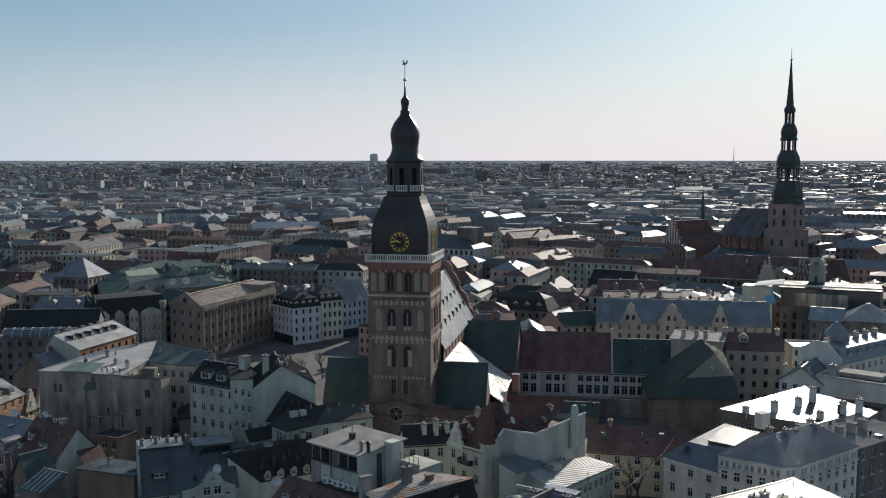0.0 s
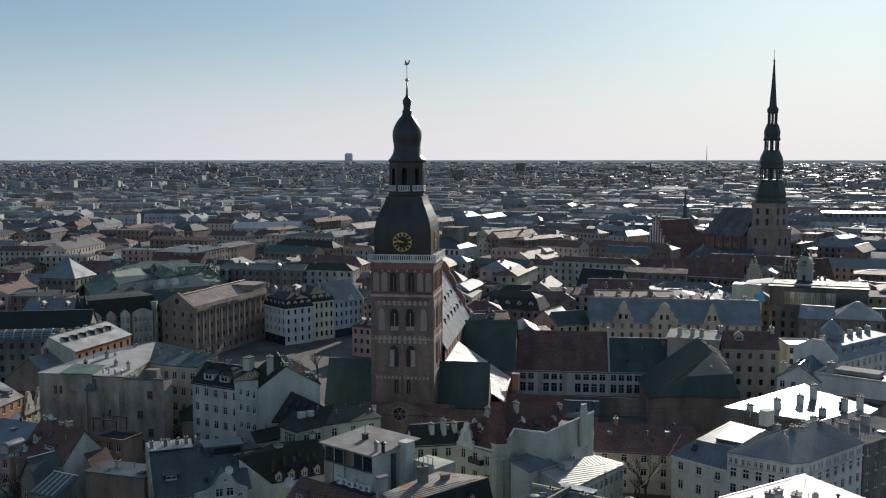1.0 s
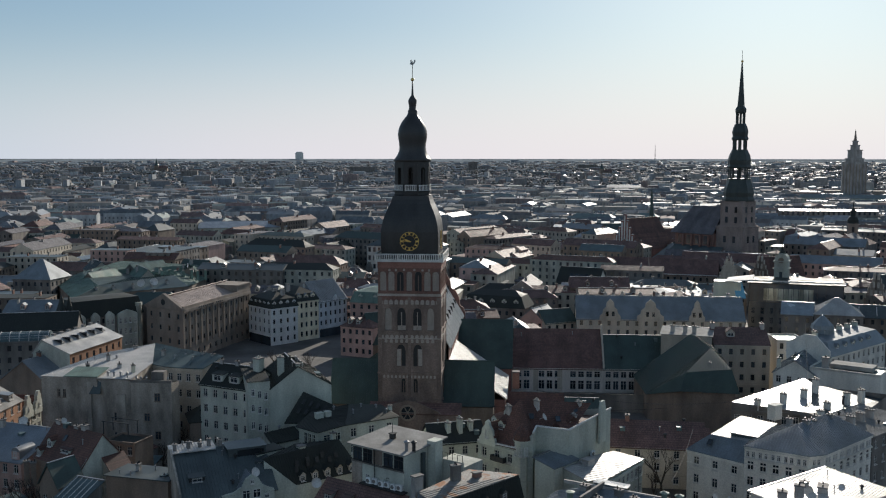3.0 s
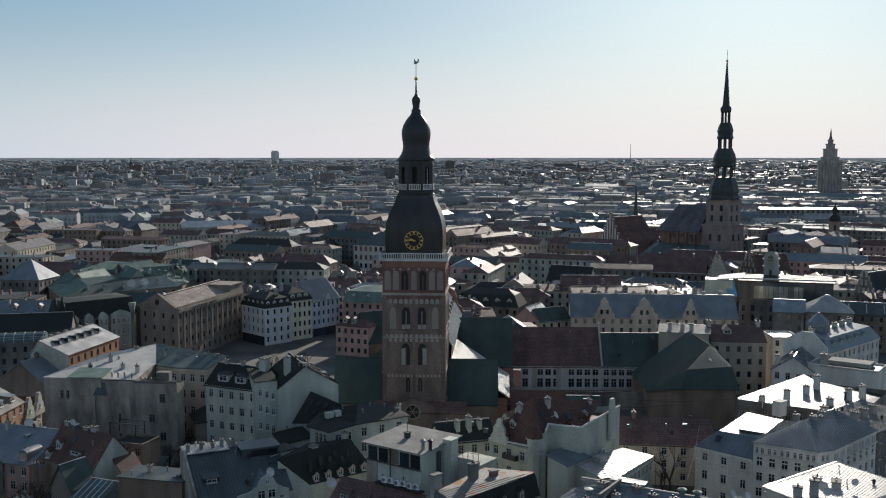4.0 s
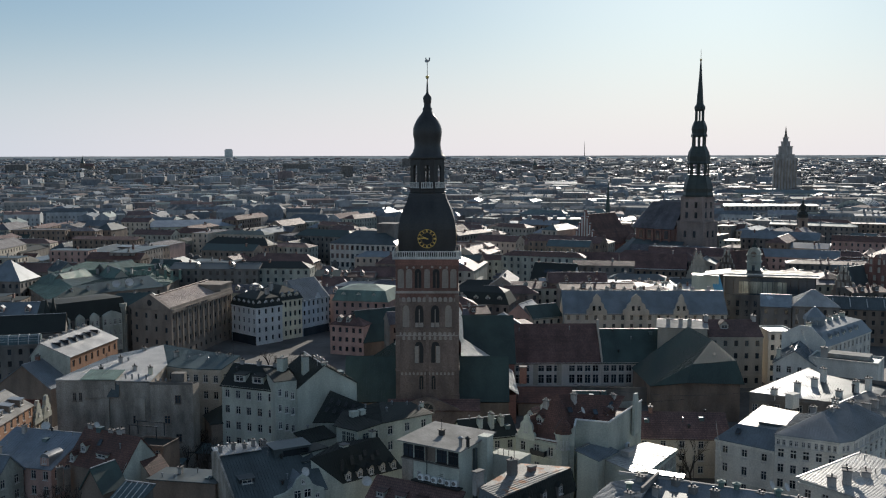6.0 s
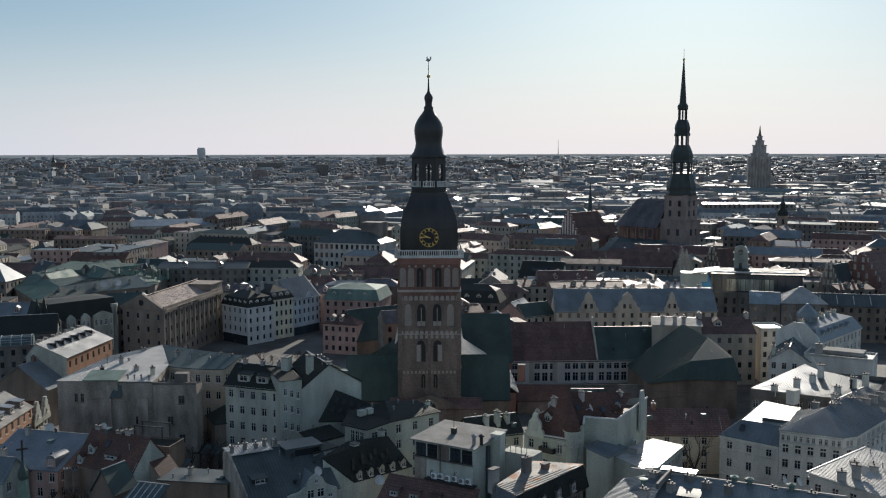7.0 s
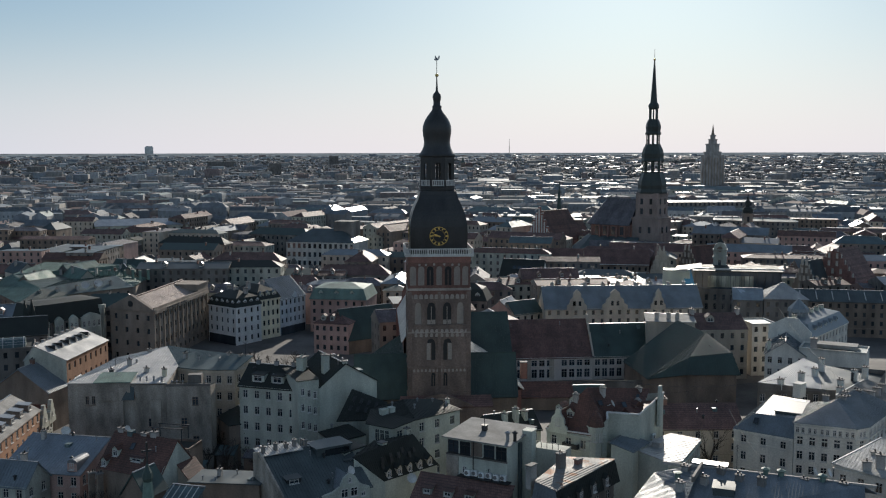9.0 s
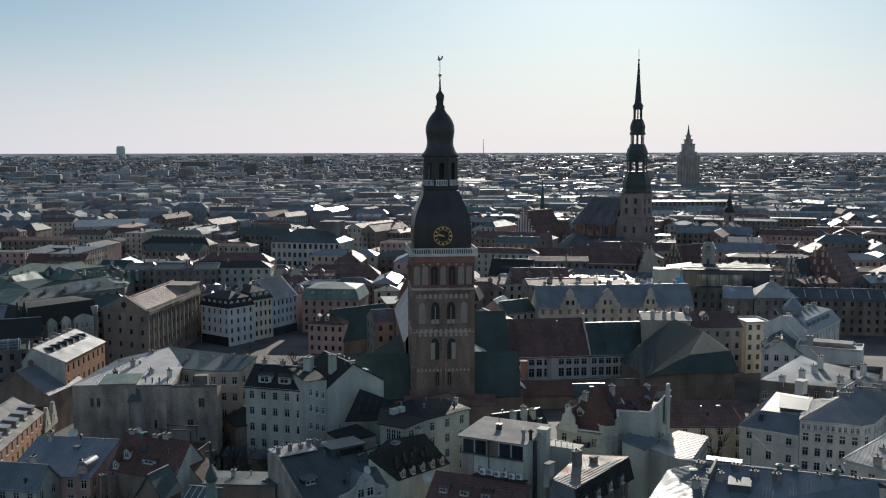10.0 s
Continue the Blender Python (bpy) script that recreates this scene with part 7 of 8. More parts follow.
# strip in white roof colour imitates the sun reflected along the roof deck
part("roof_edge", Shape().box(-0.9, -1.0, 21.45, 33.8, -0.62, 22.0), NAVEM, H, None, "bright steel roof edge")
part("glass_band", Shape().box(0.1, -0.05, 13.8, 32.9, -0.003, 20.4), GLASS, H, None, "dark glazed upper storey")
for i in range(10):
    part("glass_panel", Shape().box(5.2 + 1.75 * i, -0.14, 14.4, 6.8 + 1.75 * i, -0.06, 18.9), material("bright_glass", (0.42, 0.43, 0.36), rough=0.12, metal=0.25, stain=0.6, bump=0, vary=0.3), H)
for i in range(12):
    part("mullion", Shape().box(-0.06, -0.3, 13.8, 0.06, -0.06, 20.4), IRON, H, pose(0.3 + 2.95 * i, 0, 0))
for k in range(3):
    for i in range(10):
        part("window", window_mesh(1.3, 2.4)[1], None, H, pose(1.0 + 3.25 * i, -0.05, 2.0 + 3.6 * k))
H = block("tilted_glass_house", (103.0, 343.5), (112.0, 339.8), 9, 22.0, 22.0, "slab", YELLOW, LIGHTM, "yellowish house with a bright tilted roof and blue glass", sides="", floors=4, over=0.0)
part("tilted_roof", Shape().slope([(4.0, -1.8, 22.6), (13.6, -1.8, 23.6), (14.2, 3, 24.9), (5.0, 3, 23.6)], 0.35), NAVEM, H, None, "bright tilted metal roof slab")
part("glass_roof", Shape().slope([(8.2, -0.4, 16.4), (11.6, -0.4, 16.4), (9.9, 0.5, 22.4), (6.6, 0.5, 22.4)], 0.2, 0.9), material("blue_glass", (0.12, 0.28, 0.36), rough=0.1, metal=0.5, stain=0.2, bump=0), H)
H = block("glass_roofed_house", (117, 316), (126, 311.6), 12, 14.6, 18, "gx", GREYP, material("glazed_roof", (0.30, 0.34, 0.36), rough=0.2, metal=0.4, stain=0.3, bump=0), "grey house with a bright glazed roof", sides="F", seam=1.0, floors=4)
H = block("pale_hipped_house", (126.3, 311.4), (140.5, 306), 14, 15.0, 20, "hip", GREYP, LIGHTM, "grey house with pale hipped roofs", sides="F", seam=1.0, floors=4)
H = block("brick_row", (142, 318), (190, 296), 12, 13, 16.5, "gx", BROWNP, STEELD, "long dark brown row with ribbed roof and white roof boards", floors=4, sides="F", seam=1.1)
for i in range(9):
    part("roof_board", Shape().box(-0.12, 0, 0, 0.12, 4.5, 0.35), FRAME, H, pose(3 + 5.6 * i, 0.6, 13.4, 32))
for x, y, w_, h, wm, rm, k in ((182.2, 365.4, 17, 27, DOMRED, TILEB, 60), (169, 359, 9, 22.5, SAND, STEELD, 60), (150, 425, 11, 23, BROWNP, TILE, 70), (128, 408, 9, 24, CREAM, TILE, 20)):
    ux, uy = math.cos(radians(k)), -math.sin(radians(k))
    H = block("step_gabled_house", (x, y), (x + w_ * ux, y + w_ * uy), 22, h * 0.5, h, "gy", wm, rm, "old guild house with a stepped ornate gable and pinnacles", sides="F", floors=4)
    for i in range(5):
        for sg in (-1, 1):
            q = 0.5 + sg * (0.5 - i / 10)
            zt = h * 0.56 + h * 0.47 * i / 5
            part("gable_step", Shape().box(w_ * q - 0.55 * w_ / 10, -0.45, h * 0.45, w_ * q + 0.55 * w_ / 10, 0.35, zt + 0.6), wm, H)
            part("pinnacle", Shape().box(-0.22, -0.22, 0, 0.22, 0.22, 1.0, 0, 0.1).lathe(((0.32, 1.0), (0.3, 1.25), (0.05, 1.9)), 6), CREAM, H, pose(w_ * q, -0.05, zt + 0.6))
    for i in range(4):
        for j in range(3 - i // 2):
            part("niche", Shape().box(-0.5, -0.62, 0, 0.5, -0.46, 2.2), CREAM, H, pose(w_ * (0.5 + (j - (2 - i // 2) / 2) * 0.2), 0, h * 0.5 + 3.2 * i))
H = thing("clock_turret", pose(136.6, 362, 0, 0, 0, -32), "pale square clock turret with a rounded baroque top", "tower")
part("shaft", Shape().box(-2.5, -2.5, -0.5, 2.5, 2.5, 27.6).box(-2.9, -2.9, 24.4, 2.9, 2.9, 24.9).box(-2.9, -2.9, 27.3, 2.9, 2.9, 27.8), WHITED, H)
part("crest", Shape().extrude([(2.5 * math.cos(math.pi * i / 10), -2.4, 27.8 + 2.8 * math.sin(math.pi * i / 10)) for i in range(11)], (0, 4.8, 0)), WHITED, H)
part("dial", Shape().add([(1.1 * math.cos(2 * math.pi * i / 20), -2.63, 27.9 + 1.1 * math.sin(2 * math.pi * i / 20)) for i in range(20)], (tuple(range(20)),)), BROWNP, H)
part("window", window_mesh(1.3, 3.2)[1], None, H, pose(-0.65, -2.56, 20.4))
part("cap", Shape().lathe(((1.4, 30.2), (1.0, 31.2), (0.4, 32.0), (0.1, 34.0)), 8), DARKM, H)
TAKEN.append((Vector((132, 360)), Vector((141, 360)), 6))

BR = [Vector(q) for q in ((-32.0, 160.9, 8.0), (-18.2, 150.0, 8.0), (-15.1, 154.0, 12.0), (-28.9, 164.9, 12.0))]
H = plan_house("brown_roofed_house", ((-31.7, 161.1), (-18.4, 150.5), (-15.4, 154.2), (-28.9, 164.7)), (7.7, 7.7, 11.8, 11.8), [BR], GREYP, TILEB, "low house with a dark red-brown tiled roof", None, 0.0, cornice=False)
for i in range(3):
    p = BR[0].lerp(BR[1], 0.16 + 0.22 * i).lerp(BR[3].lerp(BR[2], 0.16 + 0.22 * i), 0.35) - Vector((-31.7, 161.1, 0))
    dormer(H, p.x, p.y, p.z, -38.2, 1.7, 1.1, 2.2, WHITED, TILEB, "shed")
dish(H, 0.9, 2.6, 10.2, 0.9, 10)
mast(H, 13.0, -3.6, 11.0, 3.0)

# cross wings of the green-roofed block
for x, y, w_, d_, e, r, a, m, rm in ((-140, 398, 9, 18, 16.5, 21, -20, SAND, COPPER), (-118, 400, 10, 20, 16.5, 21.5, 25, CREAM, COPPER), (-104, 412, 9, 16, 17, 21, 10, SAND, GREENM), (-130, 424, 12, 18, 17, 22, -35, GREYP, COPPER), (-97, 432, 10, 14, 17, 21.5, 60, BRICK, GREENM), (-146, 436, 9, 14, 17, 21, 30, CREAM, STEELD)):
    c_, s_ = math.cos(radians(a)), math.sin(radians(a))
    H = block("roof_wing", (x, y), (x + c_ * w_, y + s_ * w_), d_, e, r, "gy", m, rm, "gabled wing rising from the green metal roofs", sides="F", floors=4, deep=False, group="gabled wings", seam=0.9)
    chimney(H, w_ * 0.3, d_ * 0.6, r - 1.5, 1.8, 0.8, 1.4, CHIM)


def cable(a, b, sag, r=0.035):
    H = thing("cable", pose(*a), "thin overhead cable slung between the roofs", "cable", "overhead cables")
    v = Vector(b) - Vector(a)
    q = [v * (i / 10) - Vector((0, 0, sag * 4 * (i / 10) * (1 - i / 10))) for i in range(11)]
    side = Vector((v.y, -v.x, 0)).normalized() * r
    rise = Vector((0, 0, r))
    vs = [p + o for p in q for o in (side, rise, -side, -rise)]
    s = Shape().add(vs, [(4 * i + k, 4 * i + (k + 1) % 4, 4 * i + 4 + (k + 1) % 4, 4 * i + 4 + k) for i in range(10) for k in range(4)] + [(3, 2, 1, 0), (40, 41, 42, 43)])
    part("wire", s, IRON, H)


cable((60.4, 172.0, 20.5), (99.0, 258.5, 21.0), 1.5)
cable((9.7, 177.2, 23.6), (62.0, 196.0, 16.5), 2.0)
cable((-8.0, 218.0, 12.0), (44.0, 206.0, 12.0), 1.5)
cable((26.0, 146.0, 16.0), (44.0, 189.0, 12.0), 1.0)

# ---- landmarks far off ----


def build_far():
    # stepped tall building
    x, y = 674.0, 1363.7
    H = thing("stepped_tower", pose(x, y, 0, 0, 0, -25), "tall tiered stone tower block with a needle spire", "tower")
    for n, (w, z0, z1) in enumerate(((16.5, -1, 62), (12, 62, 67), (9.5, 67, 79), (6.0, 79, 86), (3.6, 86, 92))):
        # pale render on the tiers imitates the veil of distance
        t = part("tier", Shape().box(-w, -w, z0, w, w, z1).box(-w - 0.8, -w - 0.8, z1 - 1.5, w + 0.8, w + 0.8, z1 - 0.2), CHIM, H)
        if n == 0:
            for i in range(8):
                part("pilaster", Shape().box(-w + 1.5 + 4.2 * i, -w - 0.9, 2, -w + 2.8 + 4.2 * i, -w - 0.003, z1 - 4), SAND, t)
    part("spire", Shape().lathe(((2.6, 92), (1.6, 97), (0.7, 105), (0.1, 109)), 8), BROWNP, H)
    part("wing", Shape().box(-40, -12, -1, -17.02, 12, 20).box(17.02, -12, -1, 40, 12, 20), SAND, H)
    # pair of hotel towers
    H = thing("hotel_tower", pose(-387, 4788, 55, 0, 0, 6), "tall grey hotel block on the horizon", "tower")
    # white stone pales the grey block as horizon haze would
    part("tower", Shape().box(-19, -9, -8, 19, 9, 36).box(-15, -8, 36, 15, 8, 41), STONE, H)
    part("podium", Shape().box(-30, -10, -8, -19.02, 10, 3).box(19.02, -10, -8, 26, 10, 2), STONE, H)
    # radio mast
    H = thing("radio_mast", pose(1329, 4603, 56), "thin lattice radio mast on the horizon", "mast")
    part("mast", Shape().rod((0, 0, -5), (0, 0, 74), 2.0, 6, 0, 0.7), GREYP, H)
    # small spires among the roofs
    for x, y, h, w in ((-730, 3226, 44, 7), (160, 621, 48, 3.2), (670, 2917, 42, 6)):
        H = thing("church_spire", pose(x, y, ground_height(math.hypot(x + 34, y))), "small distant church with a pointed copper spire", "church", "distant churches")
        part("wall", Shape().box(-w, -w, -1, w, w, h * 0.45).box(w + 0.02, -w * 1.4, -1, w * 5, w * 1.4, h * 0.25), BROWNP, H)
        part("spire", Shape().lathe(((w * 1.05, h * 0.45), (w * 0.45, h * 0.62), (0.2, h)), 8), GREENM, H)
        part("roof", Shape().slope([(w, -w * 1.5, h * 0.25), (w * 5, -w * 1.5, h * 0.25), (w * 5, 0, h * 0.42), (w, 0, h * 0.42)], 0.3).slope([(w * 5, w * 1.5, h * 0.25), (w, w * 1.5, h * 0.25), (w, 0, h * 0.42), (w * 5, 0, h * 0.42)], 0.3), TILEB, H)
    # brick church with a tall stepped gable
    H = thing("gabled_church", pose(124.5, 579.0, 0, 0, 0, -55), "medieval church with a stepped brick gable and steep tile roof", "church")
    part("wall", Shape().box(0, 0, -1, 18, 36, 12.5), DOMRED, H)
    part("roof", Shape().slope([(-0.5, 36, 12.1), (-0.5, 0.6, 12.1), (9, 0.6, 31), (9, 30, 31)], 0.3).slope([(18.5, 0.6, 12.1), (18.5, 36, 12.1), (9, 30, 31), (9, 0.6, 31)], 0.3).slope([(18.5, 36, 12.1), (-0.5, 36, 12.1), (9, 30, 31)], 0.3), TILE, H, None, "steep red tile roof")
    part("choir", Shape().box(2.5, 36.02, -1, 15.5, 50, 9.5), DOMRED, H)
    part("choir_roof", Shape().slope([(16, 36.4, 9.4), (16, 50.5, 9.4), (9, 47, 23), (9, 36.4, 23)], 0.3).slope([(2, 50.5, 9.4), (2, 36.4, 9.4), (9, 36.4, 23), (9, 47, 23)], 0.3).slope([(16, 50.5, 9.4), (2, 50.5, 9.4), (9, 47, 23)], 0.3), TILE, H)
    for i in range(9):
        z = 15 + 18.5 * (1 - abs(i - 4) / 4.6)
        part("gable_step", Shape().box(0.05 + 2.0 * i, -0.4, 12.4, 1.95 + 2.0 * i, 0.5, z), DOMRED, H)
        part("blind_arch", Shape().box(0.55 + 2.0 * i, -0.55, 12.8, 1.45 + 2.0 * i, -0.41, z - 0.9), STONE, H, None, "tall white blind arch")
        part("cap", Shape().box(0.3 + 2.0 * i, -0.3, z, 1.7 + 2.0 * i, 0.4, z + 0.5, 0, 0.15), STONE, H)
    # market halls and long sheds
    for x, y, w, d, h, a, m, lab in ((508, 1173, 98, 18, 18, -28, TEALM, "long pale grey office range"), (95, 1063, 118, 26, 12, -10, STEELD, "long white building with a dark blue roof"), (404, 1849, 96, 30, 10, -8, ZINC, "long pale railway shed"), (-146, 700, 62, 22, 17, 8, BLUEM, "pale office block with a blue metal roof")):
        H = thing("long_hall", pose(x, y, 0, 0, 0, a), lab + " in the far town", "hall", "long halls of the far town")
        part("wall", Shape().box(0, 0, -1, w, d, h), (CREAM, WHITE, SAND)[int(x) % 3], H)
        part("roof", Shape().slope([(-0.6, -0.6, h), (w + 0.6, -0.6, h), (w + 0.6, d / 2, h + 4), (-0.6, d / 2, h + 4)], 0.25).slope([(w + 0.6, d + 0.6, h), (-0.6, d + 0.6, h), (-0.6, d / 2, h + 4), (w + 0.6, d / 2, h + 4)], 0.25), m, H)
        for i in range(int(w / 5)):
            for k in range(3 if h == 17 else 1):
                part("window", window_mesh(1.9, 2.6)[1], None, H, pose(1.5 + 5 * i, -0.1, h - 4.2 - 4 * k))
    for x, y, w, d, z0, h in ((-900, 3000, 60, 16, 18, 24), (-560, 2750, 46, 14, 12, 20), (-100, 3100, 80, 14, 20, 20), (300, 3300, 30, 16, 25, 30), (700, 3400, 70, 14, 27, 18), (1500, 3100, 50, 14, 18, 24), (2000, 3000, 40, 14, 20, 22), (60, 2500, 30, 14, 7, 34)):
        H = thing("tower_block", pose(x, y, z0 - 2), "grey concrete tower block on the horizon", "building", "tower blocks on the horizon")
        part("wall", Shape().box(0, 0, 0, w, d, h), GREYP, H)
        part("parapet", Shape().box(-0.4, -0.4, h, w + 0.4, d + 0.4, h + 1), CHIM, H)


build_far()


# ---- bare trees ----


def bare_tree(x, y, h, seed, z=0.0):
    R = random.Random(seed)
    H = thing("tree", pose(x, y, z), "leafless winter tree with fine bare twigs", "tree", "bare trees")
    tr, tw = Shape(), Shape()

    def grow(p, d, L, r, lev):
        q = p + d * L
        (tr if lev < 2 else tw).rod(p, q, r, 6 if lev < 2 else 3, 0, r * 0.65)
        if lev >= 5:
            return
        for i in range(R.choice((2, 3)) if lev else 4):
            e = (d + Vector((R.uniform(-1, 1), R.uniform(-1, 1), R.uniform(-0.25, 0.7))) * (0.55 + 0.07 * lev)).normalized()
            grow(q if i else p + d * L * R.uniform(0.6, 1.0), e, L * R.uniform(0.62, 0.8), r * 0.6, lev + 1)
    grow(Vector((0, 0, -0.3)), Vector((R.uniform(-0.08, 0.08), R.uniform(-0.08, 0.08), 1)).normalized(), h * 0.27, h * 0.022, 0)
    part("trunk", tr, BARK, H)
    part("crown", tw, BARK, H, None, "fine bare twigs")


for i, (x, y, h) in enumerate(((-44, 279, 12), (-40, 291, 11), (-50, 290, 10), (35.5, 181, 14), (33.5, 180, 9), (-57, 206, 9), (-62, 208, 10), (-60, 222, 10), (-64, 216, 9), (45, 205, 10), (50, 215, 9), (-52, 303, 9), (-58, 214, 11), (-66, 206, 9), (-62, 202, 9), (-60, 195, 9), (-64, 195.5, 8), (-55, 200, 8), (-83.5, 176.0, 12), (-80.5, 172.5, 12), (-78.0, 170.0, 11), (-87.5, 178.5, 11))):
    bare_tree(x, y, h, 40 + i)


def shed_roof():
    H = block("yard_shed", (-61.2, 211.4), (-54.4, 213.4), 8, 9.2, 12.2, "hip", BROWNP, DARKM, "dark low yard shed with a hipped metal roof", sides="")


shed_roof()


def arched_hall(x, y, w, d, h, ang):
    """A market pavilion under one tall glazed barrel roof."""
    H = thing("market_pavilion", pose(x, y, 0, 0, 0, ang), "tall market pavilion with a pale blue barrel roof", "hall", "market pavilions")
    part("wall", Shape().box(-w / 2 - 3, 2, -1, w / 2 + 3, d, h * 0.42), SAND, H)
    rib = [(w / 2 * math.cos(math.pi * i / 16), h * 0.42 + h * 0.58 * math.sin(math.pi * i / 16)) for i in range(17)]
    part("barrel_roof", Shape().extrude([(x, 0.8, z) for x, z in rib], (0, d - 0.8, 0)), BLUEM, H, None, "pale blue barrel roof")
    front = part("front_arch", Shape().extrude([(x * 1.05, 0, z + 0.7 if z > h * 0.43 else -1) for x, z in rib], (0, 0.797, 0)), WHITED, H, None, "pale rendered front arch")
    for i in range(7):
        x = (i - 3) * w * 0.105
        z = h * 0.42 + h * 0.5 * math.sqrt(max(0.0, 1 - (x / (w * 0.44)) ** 2))
        part("pane", Shape().box(x - w * 0.042, -0.1, h * 0.4, x + w * 0.042, -0.003, z), STEEL, front)
    for k in range(6):
        part("roof_band", Shape().extrude([(x * 1.02, 4 + d / 6.3 * k, z + 0.3) for x, z in rib], (0, 1.2, 0)), TEALM, H)


for x, y in ((472, 846), (508, 822), (545, 797)):
    arched_hall(x, y, 34, 62, 23, -42)


def market_range():
    """The long low market range: a lean-to roof, a dark clerestory and an upper roof."""
    H = thing("market_range", pose(316, 779, 0, 0, 0, -12), "long low market range with two bright metal roofs", "hall")
    part("wall", Shape().box(0, 0, -1, 78, 26, 18), WHITED, H)
    part("lower_roof", Shape().slope([(-0.6, -0.8, 17.6), (50, -0.8, 17.6), (50, 7.4, 19.3), (-0.6, 7.4, 19.3)], 0.3, 2.5), ZINC, H, None, "bright lower metal roof")
    part("clerestory", Shape().box(0.2, 7.5, 17, 77.8, 25, 23.2), GREYP, H)
    part("upper_roof", Shape().slope([(-0.6, 6.8, 23.2), (78.6, 6.8, 23.2), (78.6, 13, 24.6), (-0.6, 13, 24.6)], 0.3, 2.5).slope([(78.6, 26, 23.2), (-0.6, 26, 23.2), (-0.6, 13, 24.6), (78.6, 13, 24.6)], 0.3, 0), ZINC, H, None, "bright upper metal roof")
    for i in range(19):
        part("window", window_mesh(1.9, 2.6)[1], None, H, pose(1.4 + 4.05 * i, 7.4, 19.9))


market_range()


def flat_mall():
    """A wide shopping hall under flat pale roof decks."""
    H = thing("shopping_hall", pose(101, 656, 0, 0, 0, -14), "wide low shopping hall with stepped pale flat roofs", "hall")
    part("wall", Shape().box(0, 0, -1, 48, 36, 17), WHITED, H)
    part("roof_deck", Shape().slope([(-0.8, -0.8, 17.2), (48.8, -0.8, 17.2), (48.8, 36, 19.2), (-0.8, 36, 19.2)], 0.4, 3.0), ZINC, H)
    part("upper_deck", Shape().box(9, 14, 18, 50, 34, 21.6).box(8.4, 13.4, 21.6, 50.6, 34.6, 22.0), TEALM, H, None, "raised blue-grey roof storey")
    part("glass_front", Shape().box(1, -0.15, 9, 47, -0.003, 15.6), GLASS, H)
    for i in range(4):
        part("roof_unit", Shape().box(0, 0, 0, 3, 2, 2.2), LIGHTM, H, pose(12 + 9 * i, 18 + 3 * (i % 2), 22.0))


flat_mall()


def dome_church():
    """A slender church tower with a dark bulb roof behind the town hall square."""
    H = thing("bulb_topped_tower", pose(268, 565.5, 0, 0, 0, -20), "pale square church tower with a dark copper bulb roof", "tower")
    part("shaft", Shape().box(-3.2, -3.2, -1, 3.2, 3.2, 20.5).box(-3.6, -3.6, 20.2, 3.6, 3.6, 21.0).box(-2.8, -2.8, 21.0, 2.8, 2.8, 27.4).box(-3.2, -3.2, 27.0, 3.2, 3.2, 27.8), SAND, H)
    part("bulb", Shape().lathe(((3.3, 27.8), (3.0, 28.6), (3.1, 29.8), (2.3, 31.4), (1.5, 32.0)), 8), DARKM, H, None, "dark copper bulb")
    part("lantern", Shape().lathe(((1.3, 31.8), (1.3, 34.2), (1.7, 34.4), (1.5, 35.4), (0.5, 36.8), (0.12, 40.5)), 8), DARKM, H)
    for k in range(4):
        for z in (14.5, 22.4):
            part("window", Shape().box(-0.7, -0.1, 0, 0.7, 0.02, 3.4), BLACK, H, pose(0, 0, z, 0, 0, 90 * k) @ pose(0, -3.2 if z < 20 else -2.8, 0))


dome_church()


def yard_clutter():
    """Lean-tos, store sheds and low walls that fill the dark yards between the near houses."""
    R = random.Random(21)
    for x, y in ((-64, 209), (-58.5, 203.5), (-71, 205), (-77, 203), (-83, 206), (-66, 187.5), (-62, 183.5), (-58, 188), (-70.3, 203.0), (-55, 179), (-86, 174), (-90, 173.5), (-53, 190), (-70, 213)):
        w, d, e = R.uniform(3, 6), R.uniform(2.5, 4.5), R.uniform(2.2, 4.6)
        a = R.choice((-26, -20, 62)) + R.uniform(-6, 6)
        H = thing("lean_to_shed", pose(x, y, 0, 0, 0, a), "small dark lean-to shed in the yard", "shed", "yard sheds")
        part("wall", Shape().box(0, 0, -0.5, w, d, e), R.choice((BROWNP, GREYP, STAINED)), H)
        part("roof", Shape().slope([(-0.3, -0.3, e), (w + 0.3, -0.3, e), (w + 0.3, d + 0.2, e + R.uniform(0.5, 1.2)), (-0.3, d + 0.2, e + R.uniform(0.5, 1.2))], 0.1, 0.6), R.choice((DARKM, TEALM, TILEB, SLATE)), H)
        part("door", Shape().box(w * 0.3, -0.06, 0, w * 0.3 + 1.0, -0.003, 2.0), BLACK, H)


yard_clutter()

# ---- the town beyond ----
RNG = random.Random(7)


def free(x, y, r):
    for A, B, d in TAKEN:
        u = (B - A).normalized()
        n = Vector((-u.y, u.x))
        q = Vector((x, y)) - A
        a, b, w = q.dot(u), q.dot(n), (B - A).length
        if -r < a < w + r and -r < b < d + r:
            return False
    q = Vector((x + 11.45, y - 229.5))
    lx, ly = q.x * 0.988 - q.y * 0.156, q.x * 0.156 + q.y * 0.988
    if -30 - r < lx < 48 + r and -14 - r < ly < 62 + r:
        return False
    if math.hypot(x + 48, y - 300) < 42 + r * 0.5:      # the square
        return False
    if 25 < x < 135 and y < 330 + abs(x - 80) * 0.2 and y > 200:
        return False
    if -62 < x < 22 and 470 < y < 575:      # a small park
        return False
    if math.hypot(x - 165, y - 525) < 45:
        return False
    return True


